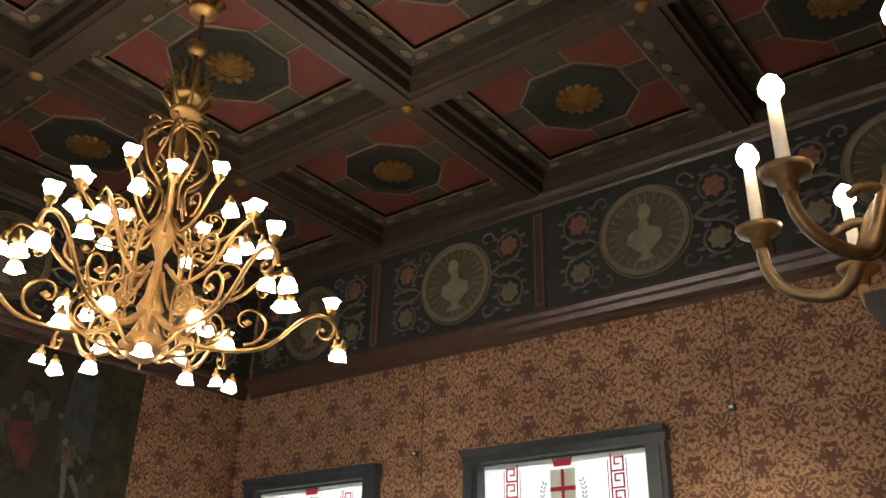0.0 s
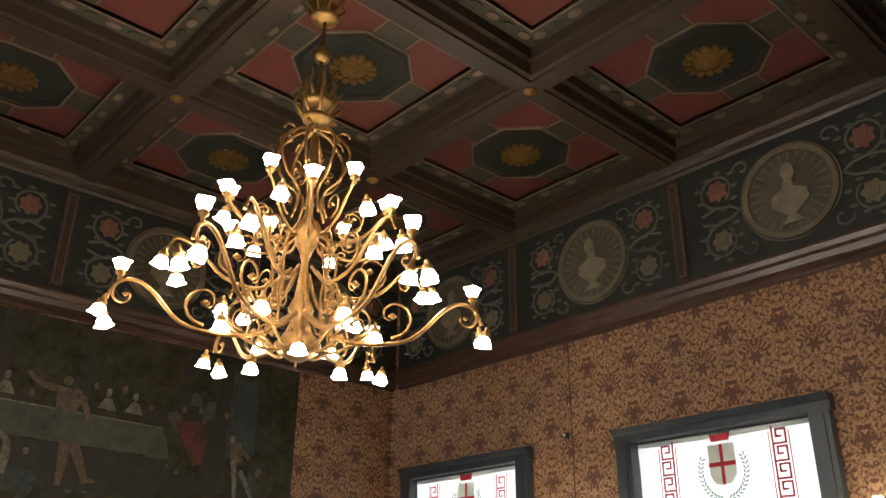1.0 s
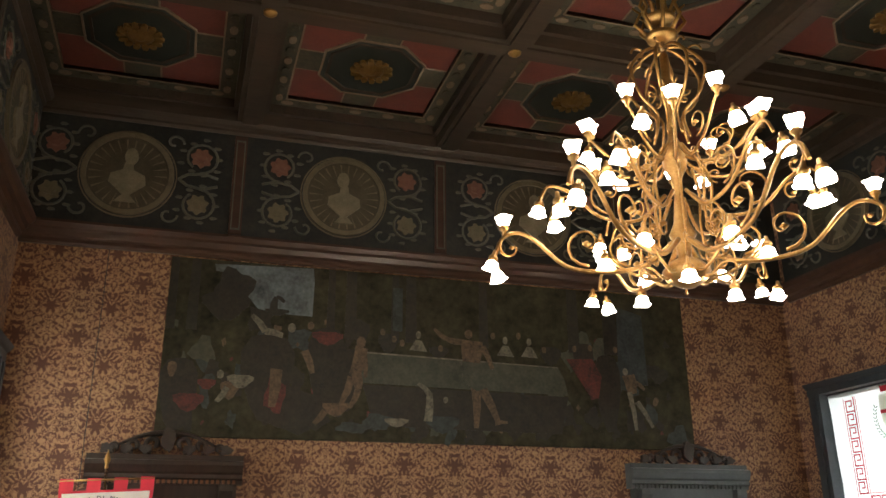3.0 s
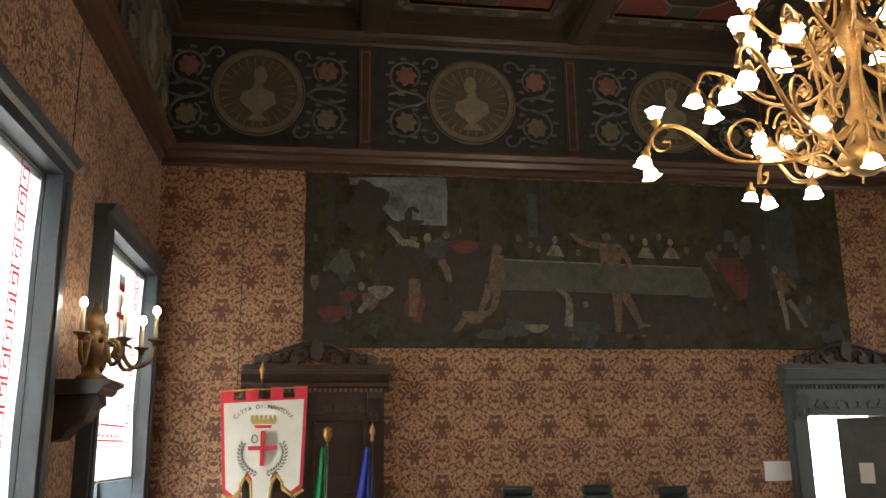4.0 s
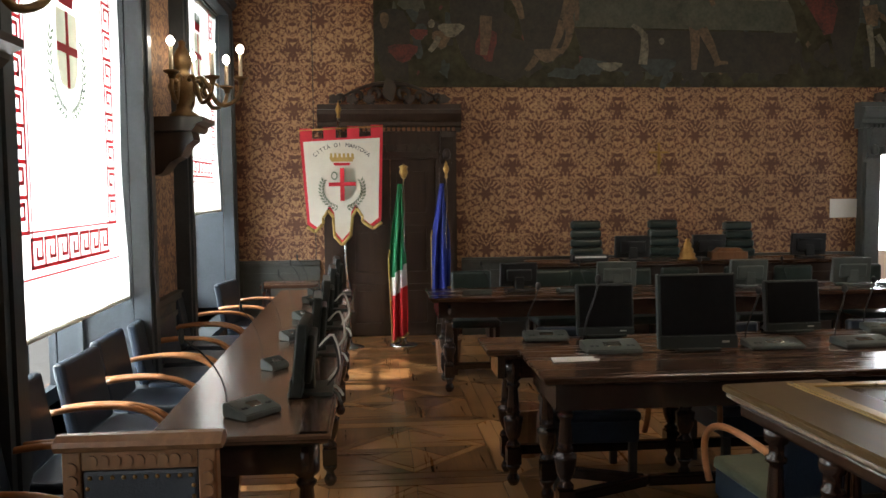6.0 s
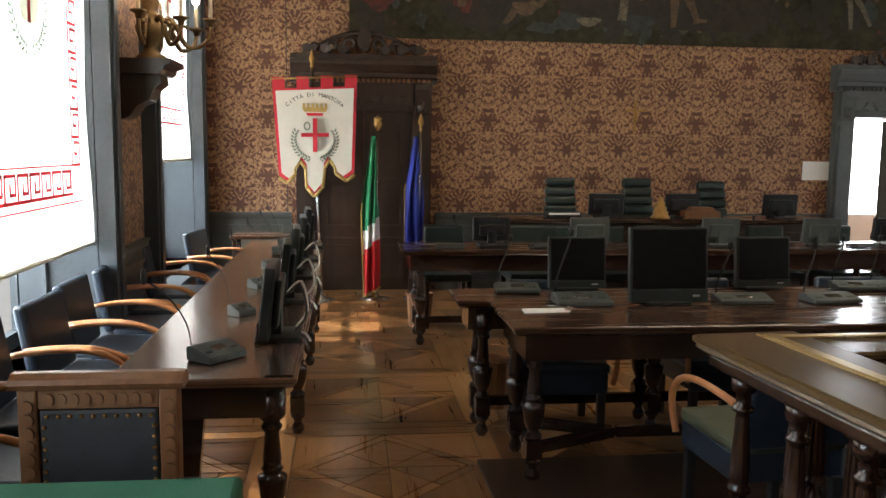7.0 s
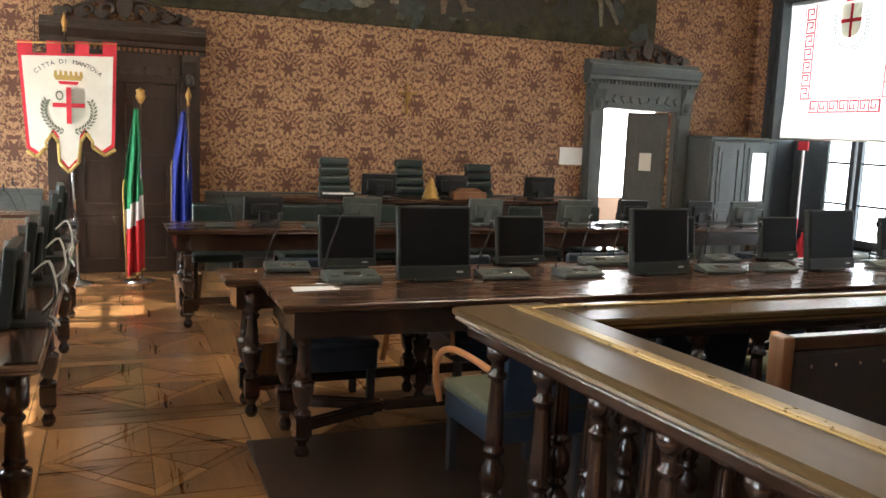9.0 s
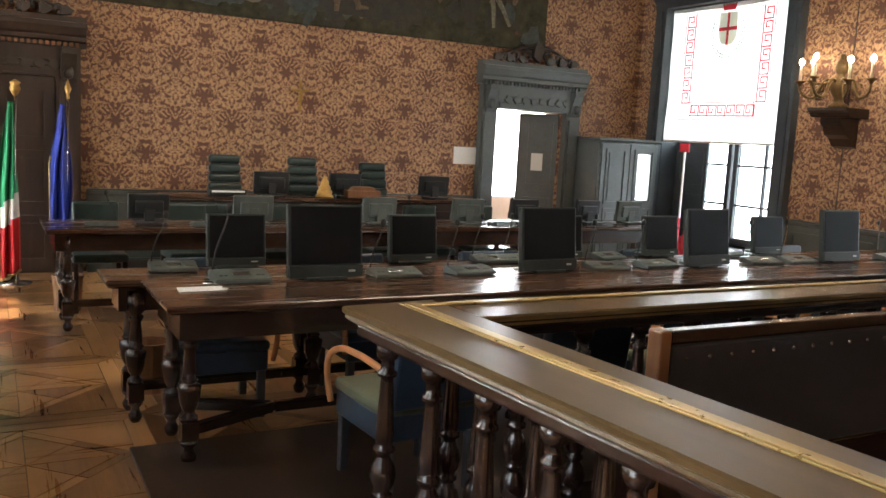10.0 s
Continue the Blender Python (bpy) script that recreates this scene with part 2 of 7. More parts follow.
M = {
    "paper": damask("damask_wallpaper"),
    "ceil": plain("dark_painted_wood", (0.030, 0.020, 0.013), (0.075, 0.050, 0.032), 0.5, scale=3, fine=40),
    "ceil_edge": wood("beam_face", (0.035, 0.024, 0.015), (0.085, 0.058, 0.037), 0.45, "x", 0.6),
    "ceil_green": plain("green_border_paint", (0.028, 0.032, 0.022), (0.10, 0.085, 0.05), 0.55, scale=9, fine=28),
    "ceil_red": plain("red_panel_paint", (0.12, 0.030, 0.021), (0.20, 0.058, 0.040), 0.5, scale=5, fine=50),
    "ceil_line": plain("pale_line_paint", (0.16, 0.11, 0.07), (0.28, 0.20, 0.13), 0.5),
    "ceil_oct": plain("black_green_paint", (0.014, 0.018, 0.014), (0.035, 0.04, 0.03), 0.4, scale=4),
    "gold": plain("gilded_wood", (0.24, 0.13, 0.035), (0.52, 0.31, 0.10), 0.45, 0.85, 14, 90, 0.3),
    "brass": plain("aged_brass", (0.24, 0.125, 0.040), (0.50, 0.30, 0.11), 0.40, 0.9, 12, 80, 0.2),
    "bronze": plain("dark_bronze", (0.10, 0.062, 0.028), (0.26, 0.16, 0.07), 0.42, 0.8, 10, 70, 0.25),
    "frieze": plain("frieze_ground", (0.012, 0.016, 0.018), (0.045, 0.042, 0.032), 0.55, scale=7, fine=30),
    "fr_rim": plain("frieze_rim_paint", (0.11, 0.085, 0.05), (0.22, 0.18, 0.11), 0.6, scale=8),
    "fr_med": plain("medallion_ground", (0.05, 0.042, 0.024), (0.12, 0.10, 0.058), 0.6, scale=5),
    "fr_bust": plain("bust_paint", (0.13, 0.11, 0.065), (0.29, 0.245, 0.16), 0.6, scale=8),
    "fr_scroll": plain("scroll_paint", (0.07, 0.085, 0.075), (0.17, 0.15, 0.10), 0.6, scale=12),
    "fr_pink": plain("pink_flower_paint", (0.19, 0.075, 0.045), (0.31, 0.15, 0.10), 0.6, scale=14),
    "fr_cream": plain("cream_flower_paint", (0.13, 0.11, 0.06), (0.25, 0.20, 0.12), 0.6, scale=14),
    "cornice": wood("cornice_wood", (0.045, 0.022, 0.013), (0.10, 0.048, 0.028), 0.4, "x", 0.5),
    "darkwood": wood("dark_walnut", (0.016, 0.0085, 0.006), (0.050, 0.027, 0.016), 0.38, "z", 1.0, 0.25),
    "carved": plain("carved_walnut", (0.020, 0.013, 0.010), (0.060, 0.040, 0.028), 0.42, 0, 12, 70, 0.4),
    "tabletop": wood("table_walnut", (0.040, 0.019, 0.011), (0.085, 0.040, 0.022), 0.27, "x", 0.7, 0.5),
    "tabletop_y": wood("table_walnut_long", (0.085, 0.045, 0.026), (0.14, 0.074, 0.042), 0.25, "y", 0.5, 0.5),
    "leg": wood("turned_walnut", (0.013, 0.0065, 0.0045), (0.045, 0.021, 0.013), 0.24, "z", 1.0, 0.6),
    "railtop": wood("rail_oak", (0.066, 0.038, 0.014), (0.130, 0.078, 0.030), 0.30, "y", 0.8, 0.15),
    "railtop_x": wood("rail_oak_front", (0.050, 0.030, 0.012), (0.125, 0.078, 0.030), 0.25, "x", 0.8, 0.15),
    "inlay": plain("brass_sheen_strip", (0.42, 0.29, 0.11), (0.47, 0.33, 0.13), 0.30, 0.5, 25, 200, 0.0),
    "oak": wood("carved_oak", (0.12, 0.050, 0.020), (0.26, 0.115, 0.047), 0.42, "z", 1.0, 0.2),
    "bent": wood("bent_beech", (0.34, 0.13, 0.045), (0.55, 0.25, 0.10), 0.33, "x", 0.8, 0.4),
    "leather": plain("black_leather", (0.018, 0.018, 0.020), (0.046, 0.046, 0.050), 0.42, 0, 6, 130, 0.35),
    "navy": plain("navy_leather", (0.010, 0.017, 0.029), (0.024, 0.037, 0.056), 0.38, 0, 6, 120, 0.3),
    "green_leather": plain("green_leather", (0.010, 0.020, 0.018), (0.026, 0.042, 0.037), 0.36, 0, 6, 120, 0.3),
    "seat_green": plain("green_seat_cloth", (0.055, 0.062, 0.034), (0.11, 0.115, 0.065), 0.75, 0, 8, 140, 0.3),
    "greypaint": plain("grey_green_paint", (0.055, 0.062, 0.060), (0.105, 0.115, 0.110), 0.42, 0, 3, 40, 0.15),
    "dado": plain("dado_paint", (0.040, 0.043, 0.036), (0.080, 0.083, 0.070), 0.45, 0, 3, 40, 0.15),
    "frame_blue": plain("window_frame_paint", (0.026, 0.032, 0.037), (0.058, 0.068, 0.076), 0.4, 0, 3, 50, 0.15),
    "screen": plain("dark_screen", (0.006, 0.006, 0.007), (0.012, 0.012, 0.013), 0.55, 0, 3, 20, 0.0),
    "plastic": plain("black_plastic", (0.014, 0.015, 0.016), (0.028, 0.029, 0.030), 0.42, 0, 10, 120, 0.1),
    "greyplastic": plain("grey_green_plastic", (0.050, 0.060, 0.054), (0.090, 0.102, 0.094), 0.42, 0, 8, 90, 0.1),
    "lightplastic": plain("pale_grey_plastic", (0.30, 0.31, 0.28), (0.42, 0.43, 0.39), 0.42, 0, 8, 90, 0.1),
    "white": plain("white_enamel", (0.62, 0.62, 0.60), (0.78, 0.78, 0.75), 0.5, 0, 5, 60, 0.08),
    "sheet": plain("paper_sheet", (0.72, 0.71, 0.68), (0.82, 0.81, 0.78), 0.7, 0, 5, 60, 0.05),
    "steel": plain("polished_steel", (0.52, 0.52, 0.50), (0.70, 0.70, 0.68), 0.22, 0.95, 8, 80, 0.05),
    "cable_w": plain("white_cable", (0.45, 0.46, 0.43), (0.58, 0.59, 0.55), 0.5),
    "baize": plain("green_baize", (0.010, 0.085, 0.045), (0.022, 0.13, 0.07), 0.85, 0, 6, 220, 0.4),
    "red": plain("red_cloth", (0.52, 0.018, 0.035), (0.68, 0.03, 0.05), 0.7, 0, 8, 160, 0.2),
    "creamcloth": plain("cream_satin", (0.66, 0.62, 0.52), (0.80, 0.76, 0.66), 0.6, 0, 5, 150, 0.2),
    "bl_red": cloth_blind("blind_red_thread", (0.62, 0.09, 0.10), 0.75),
    "bl_green": cloth_blind("blind_green_thread", (0.24, 0.29, 0.20), 0.75),
    "bl_grey": cloth_blind("blind_grey_thread", (0.74, 0.72, 0.64), 0.75),
    "flag_g": plain("flag_green", (0.006, 0.16, 0.055), (0.012, 0.24, 0.085), 0.65, 0, 6, 150, 0.15),
    "flag_w": plain("flag_white", (0.70, 0.70, 0.66), (0.82, 0.82, 0.78), 0.65, 0, 6, 150, 0.15),
    "flag_r": plain("flag_red", (0.46, 0.012, 0.016), (0.62, 0.02, 0.026), 0.65, 0, 6, 150, 0.15),
    "flag_b": plain("flag_blue", (0.008, 0.020, 0.20), (0.014, 0.035, 0.32), 0.6, 0, 6, 150, 0.15),
    "fringe": plain("gold_fringe", (0.36, 0.24, 0.06), (0.58, 0.40, 0.12), 0.6, 0.2, 20, 150, 0.4),
    "candle": plain("candle_sleeve", (0.62, 0.52, 0.36), (0.76, 0.66, 0.48), 0.5, 0, 8, 60, 0.1),
    "plaster": plain("white_plaster", (0.66, 0.65, 0.62), (0.78, 0.77, 0.74), 0.8, 0, 3, 50, 0.1),
    "stone": plain("outside_paving", (0.22, 0.20, 0.18), (0.34, 0.32, 0.29), 0.85, 0, 2, 20, 0.2),
    "canvas": plain("old_canvas", (0.009, 0.009, 0.005), (0.078, 0.068, 0.036), 0.6, 0, 3.2, 14, 0.1),
    "pt_sky": plain("painted_sky", (0.020, 0.026, 0.024), (0.22, 0.25, 0.25), 0.6, 0, 3, 20, 0.1),
    "pt_flesh": plain("painted_ochre", (0.018, 0.013, 0.008), (0.20, 0.125, 0.065), 0.6, 0, 14, 40, 0.1),
    "pt_cloth": plain("painted_tablecloth", (0.028, 0.030, 0.019), (0.098, 0.098, 0.064), 0.6, 0, 5, 30, 0.1),
    "pt_red": plain("painted_red", (0.020, 0.010, 0.007), (0.17, 0.034, 0.022), 0.6, 0, 10, 40, 0.1),
    "pt_dark": plain("painted_umber", (0.008, 0.007, 0.004), (0.045, 0.034, 0.019), 0.6, 0, 9, 30, 0.1),
    "pt_pale": plain("painted_linen", (0.025, 0.021, 0.013), (0.27, 0.235, 0.16), 0.6, 0, 12, 40, 0.1),
    "pt_blue": plain("painted_slate", (0.010, 0.012, 0.010), (0.062, 0.072, 0.068), 0.6, 0, 9, 30, 0.1),
    "floor_base": wood("floor_joint", (0.05, 0.026, 0.013), (0.10, 0.055, 0.028), 0.5, "x", 1.0, 0.0),
    "parq_x": wood("parquet_light", (0.115, 0.047, 0.016), (0.40, 0.195, 0.070), 0.28, "x", 0.8, 0.4, 0.5),
    "parq_y": wood("parquet_border", (0.15, 0.065, 0.022), (0.43, 0.22, 0.083), 0.28, "x", 0.8, 0.4, 0.45),
    "lamp": glow("lit_shade", (1.0, 0.89, 0.72), 26.0),
    "bulb": glow("lit_bulb", (1.0, 0.88, 0.68), 45.0),
    "skyglow": glow("bright_outside", (0.93, 0.97, 1.0), 6.0),
    "pane": glassy("window_glass"),
    "blind": cloth_blind("blind_cloth", (0.86, 0.83, 0.76)),
    "casing": plain("dark_green_casing", (0.018, 0.022, 0.020), (0.038, 0.044, 0.040), 0.42, 0, 8, 90, 0.1),
    "padtop": plain("olive_plastic", (0.38, 0.345, 0.22), (0.52, 0.475, 0.32), 0.4, 0, 8, 90, 0.1),
    "blackdot": plain("black_housing", (0.01, 0.01, 0.01), (0.02, 0.02, 0.02), 0.5),
}

for k, gloss in (("screen", 0.12), ("casing", 0.3), ("plastic", 0.3), ("canvas", 0.2)):
    M[k].node_tree.nodes["Principled BSDF"].inputs["Specular IOR Level"].default_value = gloss


# ---- mesh helpers ----
def to_mesh(name, bm, material, smooth=False):
    me = bpy.data.meshes.new(name)
    bmesh.ops.recalc_face_normals(bm, faces=bm.faces)
    bm.to_mesh(me)
    bm.free()
    if smooth:
        me.polygons.foreach_set("use_smooth", [True] * len(me.polygons))
        me.update()
    for k in (material if isinstance(material, (list, tuple)) else [material]):
        me.materials.append(M[k])
    return me


def part(name, bm, material, parent=None, label="", smooth=False, at=None):
    """One mesh object, under a thing or part when given."""
    me = bm if isinstance(bm, bpy.types.Mesh) else to_mesh(name, bm, material, smooth)
    ob = new(name, me)
    if parent is not None:
        ob.parent = parent
    if at is not None:
        ob.matrix_basis = at
    if label:
        ob["label"] = label
    return ob


def thing(name, label, category, at=None, group="", kind=""):
    ob = new(name)
    ob.empty_display_size = 0.1
    if at is not None:
        ob.matrix_basis = at
    return tagged(ob, label, category, group, kind)


def box(bm, x0, y0, z0, x1, y1, z1, mi=0):
    v = [bm.verts.new(c) for c in ((x0, y0, z0), (x1, y0, z0), (x1, y1, z0), (x0, y1, z0), (x0, y0, z1), (x1, y0, z1), (x1, y1, z1), (x0, y1, z1))]
    for f in ((0, 3, 2, 1), (4, 5, 6, 7), (0, 1, 5, 4), (1, 2, 6, 5), (2, 3, 7, 6), (3, 0, 4, 7)):
        bm.faces.new([v[i] for i in f]).material_index = mi
    return v


def rbox(x0, y0, z0, x1, y1, z1, r=0.006, seg=2):
    """A block with rounded edges, as a bmesh of its own."""
    bm = bmesh.new()
    box(bm, x0, y0, z0, x1, y1, z1)
    bmesh.ops.bevel(bm, geom=bm.edges[:], offset=r, segments=seg, affect="EDGES", profile=0.5)
    return bm


def lathe(bm, prof, cx=0.0, cy=0.0, seg=16, mi=0):
    """Turns (radius, height) pairs round an upright axis."""
    rings = []
    for r, z in prof:
        if r < 1e-5:
            rings.append([bm.verts.new((cx, cy, z))])
        else:
            rings.append([bm.verts.new((cx + r * math.cos(2 * math.pi * k / seg), cy + r * math.sin(2 * math.pi * k / seg), z)) for k in range(seg)])
    for a, b in zip(rings, rings[1:]):
        for k in range(seg):
            j = (k + 1) % seg
            if len(a) == 1 and len(b) == 1:
                continue
            if len(a) == 1:
                f = bm.faces.new((a[0], b[j], b[k]))
            elif len(b) == 1:
                f = bm.faces.new((a[k], a[j], b[0]))
            else:
                f = bm.faces.new((a[k], a[j], b[j], b[k]))
            f.material_index = mi
            f.smooth = True
    for ring, rev in ((rings[0], True), (rings[-1], False)):
        if len(ring) > 2:
            bm.faces.new(list(reversed(ring)) if rev else ring).material_index = mi


def tube(bm, pts, r, seg=8, mi=0, taper=None):
    """A round rod along points; taper gives the radius at the end."""
    pts = [Vector(p) for p in pts]
    rings, n = [], len(pts)
    prev = None
    for i, p in enumerate(pts):
        d = (pts[min(i + 1, n - 1)] - pts[max(i - 1, 0)]).normalized()
        if prev is None:
            a = d.orthogonal().normalized()
        else:
            a = (prev - d * prev.dot(d)).normalized()
        prev = a
        b = d.cross(a)
        rr = r if taper is None else r + (taper - r) * i / (n - 1)
        rings.append([bm.verts.new(p + (a * math.cos(2 * math.pi * k / seg) + b * math.sin(2 * math.pi * k / seg)) * rr) for k in range(seg)])
    for q, s in zip(rings, rings[1:]):
        for k in range(seg):
            j = (k + 1) % seg
            f = bm.faces.new((q[k], q[j], s[j], s[k]))
            f.material_index = mi
            f.smooth = True
    bm.faces.new(list(reversed(rings[0]))).material_index = mi
    bm.faces.new(rings[-1]).material_index = mi


def bez(p0, p1, p2, p3, n=10):
    p0, p1, p2, p3 = map(Vector, (p0, p1, p2, p3))
    return [p0 * (1 - t) ** 3 + p1 * 3 * t * (1 - t) ** 2 + p2 * 3 * t * t * (1 - t) + p3 * t ** 3 for t in (k / n for k in range(n + 1))]


def spiral(c, r0, r1, a0, a1, ux, uz, n=14):
    """A flat curl about c in the plane of ux and uz."""
    c, ux, uz = Vector(c), Vector(ux), Vector(uz)
    out = []
    for k in range(n + 1):
        t = k / n
        a, r = a0 + (a1 - a0) * t, r0 + (r1 - r0) * t
        out.append(c + ux * (r * math.cos(a)) + uz * (r * math.sin(a)))
    return out


def prism(bm, outline, origin, ux, uy, depth, mi=0):
    """A flat outline given as (u, v), thickened by the vector depth."""
    o, ux, uy, d = Vector(origin), Vector(ux), Vector(uy), Vector(depth)
    a = [bm.verts.new(o + ux * u + uy * v) for u, v in outline]
    b = [bm.verts.new(o + ux * u + uy * v + d) for u, v in outline]
    n = len(a)
    bm.faces.new(b).material_index = mi
    bm.faces.new(list(reversed(a))).material_index = mi
    for i in range(n):
        j = (i + 1) % n
        bm.faces.new((a[i], a[j], b[j], b[i])).material_index = mi


def oval(cu, cv, ru, rv, n=20, wob=0.0, k=5, ph=0.0):
    return [(cu + ru * (1 + wob * math.sin(k * t + ph)) * math.cos(t), cv + rv * (1 + wob * math.sin(k * t + ph)) * math.sin(t)) for t in (2 * math.pi * i / n for i in range(n))]


def ring(bm, outer, inner, origin, ux, uy, depth, mi=0):
    """A flat ring between two outlines of equal count, thickened."""
    o, ux, uy, d = Vector(origin), Vector(ux), Vector(uy), Vector(depth)
    rows = []
    for ol, dd in ((outer, Vector()), (outer, d), (inner, d), (inner, Vector())):
        rows.append([bm.verts.new(o + ux * u + uy * v + dd) for u, v in ol])
    n = len(outer)
    for a, b in zip(rows, rows[1:] + rows[:1]):
        for i in range(n):
            j = (i + 1) % n
            bm.faces.new((a[i], a[j], b[j], b[i])).material_index = mi


def sweep_profile(bm, prof, p0, p1, out, up=(0, 0, 1), mi=0):
    """A moulding: profile (out, up) pairs run from p0 to p1."""
    p0, p1, o, u = Vector(p0), Vector(p1), Vector(out), Vector(up)
    a = [bm.verts.new(p0 + o * x + u * y) for x, y in prof]
    b = [bm.verts.new(p1 + o * x + u * y) for x, y in prof]
    n = len(prof)
    for i in range(n):
        j = (i + 1) % n
        bm.faces.new((a[i], a[j], b[j], b[i])).material_index = mi
    bm.faces.new(list(reversed(a))).material_index = mi
    bm.faces.new(b).material_index = mi


# ---- the large structure ----
def wall_pieces(bm, axis, face, back, lo, hi, z0, z1, holes):
    """A thick wall between lo and hi with holes (a, b, low, high) cut right through."""
    def put(a, b, c, d):
        if b - a < 1e-4 or d - c < 1e-4:
            return
        x, y = sorted((face, back))
        if axis == "x":
            box(bm, x, a, c, y, b, d)
        else:
            box(bm, a, x, c, b, y, d)
    cur = lo
    for a, b, c, d in sorted(holes):
        put(cur, a, z0, z1)
        put(a, b, z0, c)
        put(a, b, d, z1)
        cur = b
    put(cur, hi, z0, z1)


WIN_L = (4.87, 8.30)
# Out of view; added where the west windows' spacing would put a third.
WIN_BACK = 1.30
WIN_R = (4.40, 8.12)
SILL, HEAD, HALF = 0.42, 3.50, 1.02
for name, axis, face, back, lo, hi, holes in (
        ("wall_west", "x", XL, XL - 0.55, YB - 0.55, YF + 0.4, [(c - HALF, c + HALF, SILL, HEAD) for c in (WIN_BACK, *WIN_L)]),
        ("wall_east", "x", XR, XR + 0.55, YB - 0.55, YF + 0.4, [(c - HALF, c + HALF, SILL, HEAD) for c in WIN_R]),
        ("wall_north", "y", YF, YF + 0.4, XL, XR, [(5.61, 6.72, -0.01, 2.02)]),
        ("wall_south", "y", YB, YB - 0.55, XL, XR, [])):
    bm = bmesh.new()
    wall_pieces(bm, axis, face, back, lo, hi, -0.01 if name == "wall_north" else 0.0, 7.16, holes)
    tagged(part(name, bm, "paper"), "thick wall hung with red and gold damask wallpaper", "wall", kind="structure")

bm = bmesh.new()
box(bm, XL - 0.55, YB - 0.55, -0.3, XR + 0.55, YF + 4.5, -0.012)
floor = tagged(part("floor", bm, "floor_base"), "worn brown parquet floor in squares with diagonals", "floor", kind="structure")
bm = bmesh.new()
box(bm, -400, -400, -4.6, 400, 400, -4.5)
tagged(part("ground", bm, "stone"), "pale stone paving of the square outside", "ground", kind="structure")

# coffered ceiling, one mesh
bm = bmesh.new()
box(bm, XL - 0.5, YB - 0.5, 7.02, XR + 0.5, YF + 0.4, 7.16, 0)
BW = 0.15
for i, x in enumerate(GX):
    for k, (w, z) in enumerate(((BW, BEAM + 0.03), (BW * 0.62, BEAM), (BW + 0.06, BEAM + 0.17))):
        box(bm, max(x - w, XL), YB, z, min(x + w, XR), YF, 7.02 - 0.004 * k, 1 if k < 2 else 0)
for j, y in enumerate(GY):
    for k, (w, z) in enumerate(((BW, BEAM + 0.034), (BW * 0.62, BEAM + 0.004), (BW + 0.06, BEAM + 0.174))):
        for i in range(4):
            g = (BW, BW * 0.62, BW + 0.06)[k]
            box(bm, GX[i] + g, max(y - w, YB), z, GX[i + 1] - g, min(y + w, YF), 7.02 - 0.004 * k, 1 if k < 2 else 0)
for i in range(4):
    for j in range(4):
        cx, cy = (GX[i] + GX[i + 1]) / 2, (GY[j] + GY[j + 1]) / 2
        hx, hy = (GX[i + 1] - GX[i]) / 2 - BW - 0.06, (GY[j + 1] - GY[j]) / 2 - BW - 0.06
        # painted border, then the red field and its octagon
        sq = lambda a, b: [(-a, -b), (a, -b), (a, b), (-a, b)]
        ring(bm, sq(hx, hy), sq(hx - 0.20, hy - 0.20), (cx, cy, PANEL - 0.03), (1, 0, 0), (0, 1, 0), (0, 0, 0.16), 2)
        ring(bm, sq(hx - 0.18, hy - 0.18), sq(hx - 0.20, hy - 0.20), (cx, cy, PANEL - 0.038), (1, 0, 0), (0, 1, 0), (0, 0, 0.16), 4)
        a = hx - 0.20
        prism(bm, sq(a, hy - 0.20), (cx, cy, PANEL + 0.012), (1, 0, 0), (0, 1, 0), (0, 0, 0.1), 3)
        o, c = a * 0.66, a * 0.30
        octo = lambda s: [(-o * s, -c * s), (-c * s, -o * s), (c * s, -o * s), (o * s, -c * s), (o * s, c * s), (c * s, o * s), (-c * s, o * s), (-o * s, c * s)]
        prism(bm, octo(1.0), (cx, cy, PANEL - 0.002), (1, 0, 0), (0, 1, 0), (0, 0, 0.1), 5)
        ring(bm, octo(1.03), octo(0.99), (cx, cy, PANEL - 0.012), (1, 0, 0), (0, 1, 0), (0, 0, 0.1), 4)
        ring(bm, octo(0.90), octo(0.84), (cx, cy, PANEL - 0.012), (1, 0, 0), (0, 1, 0), (0, 0, 0.1), 0)
        # dark bars between the red fields, edged by pale lines
        for sx, sy in ((1, 0), (-1, 0), (0, 1), (0, -1)):
            for w, z, mi in ((c * 0.75, 0.004, 2), (c * 0.75 + 0.02, 0.008, 4)):
                if sx:
                    xs = sorted((sx * o * 1.02, sx * a))
                    box(bm, cx + xs[0], cy - w, PANEL + z, cx + xs[1], cy + w, PANEL + 0.1, mi)
                else:
                    ys = sorted((sy * o * 1.02, sy * (hy - 0.20)))
                    box(bm, cx - w, cy + ys[0], PANEL + z, cx + w, cy + ys[1], PANEL + 0.1, mi)
        # carved studs along the border
        for k in range(9):
            t = -1 + 2 * (k + 0.5) / 9
            for px, py in ((t * (hx - 0.1), hy - 0.1), (t * (hx - 0.1), -hy + 0.1), (hx - 0.1, t * (hy - 0.1)), (-hx + 0.1, t * (hy - 0.1))):
                prism(bm, oval(0, 0, 0.075, 0.045, 8, 0.2, 4), (cx + px, cy + py, PANEL - 0.045), (1, 0, 0) if abs(py) > abs(px) else (0, 1, 0), (0, 1, 0) if abs(py) > abs(px) else (1, 0, 0), (0, 0, 0.05), 2 if k % 2 else 4)
tagged(part("ceiling", bm, ["ceil", "ceil_edge", "ceil_green", "ceil_red", "ceil_line", "ceil_oct"]),
       "dark coffered wooden ceiling painted with red panels", "ceiling", kind="structure")


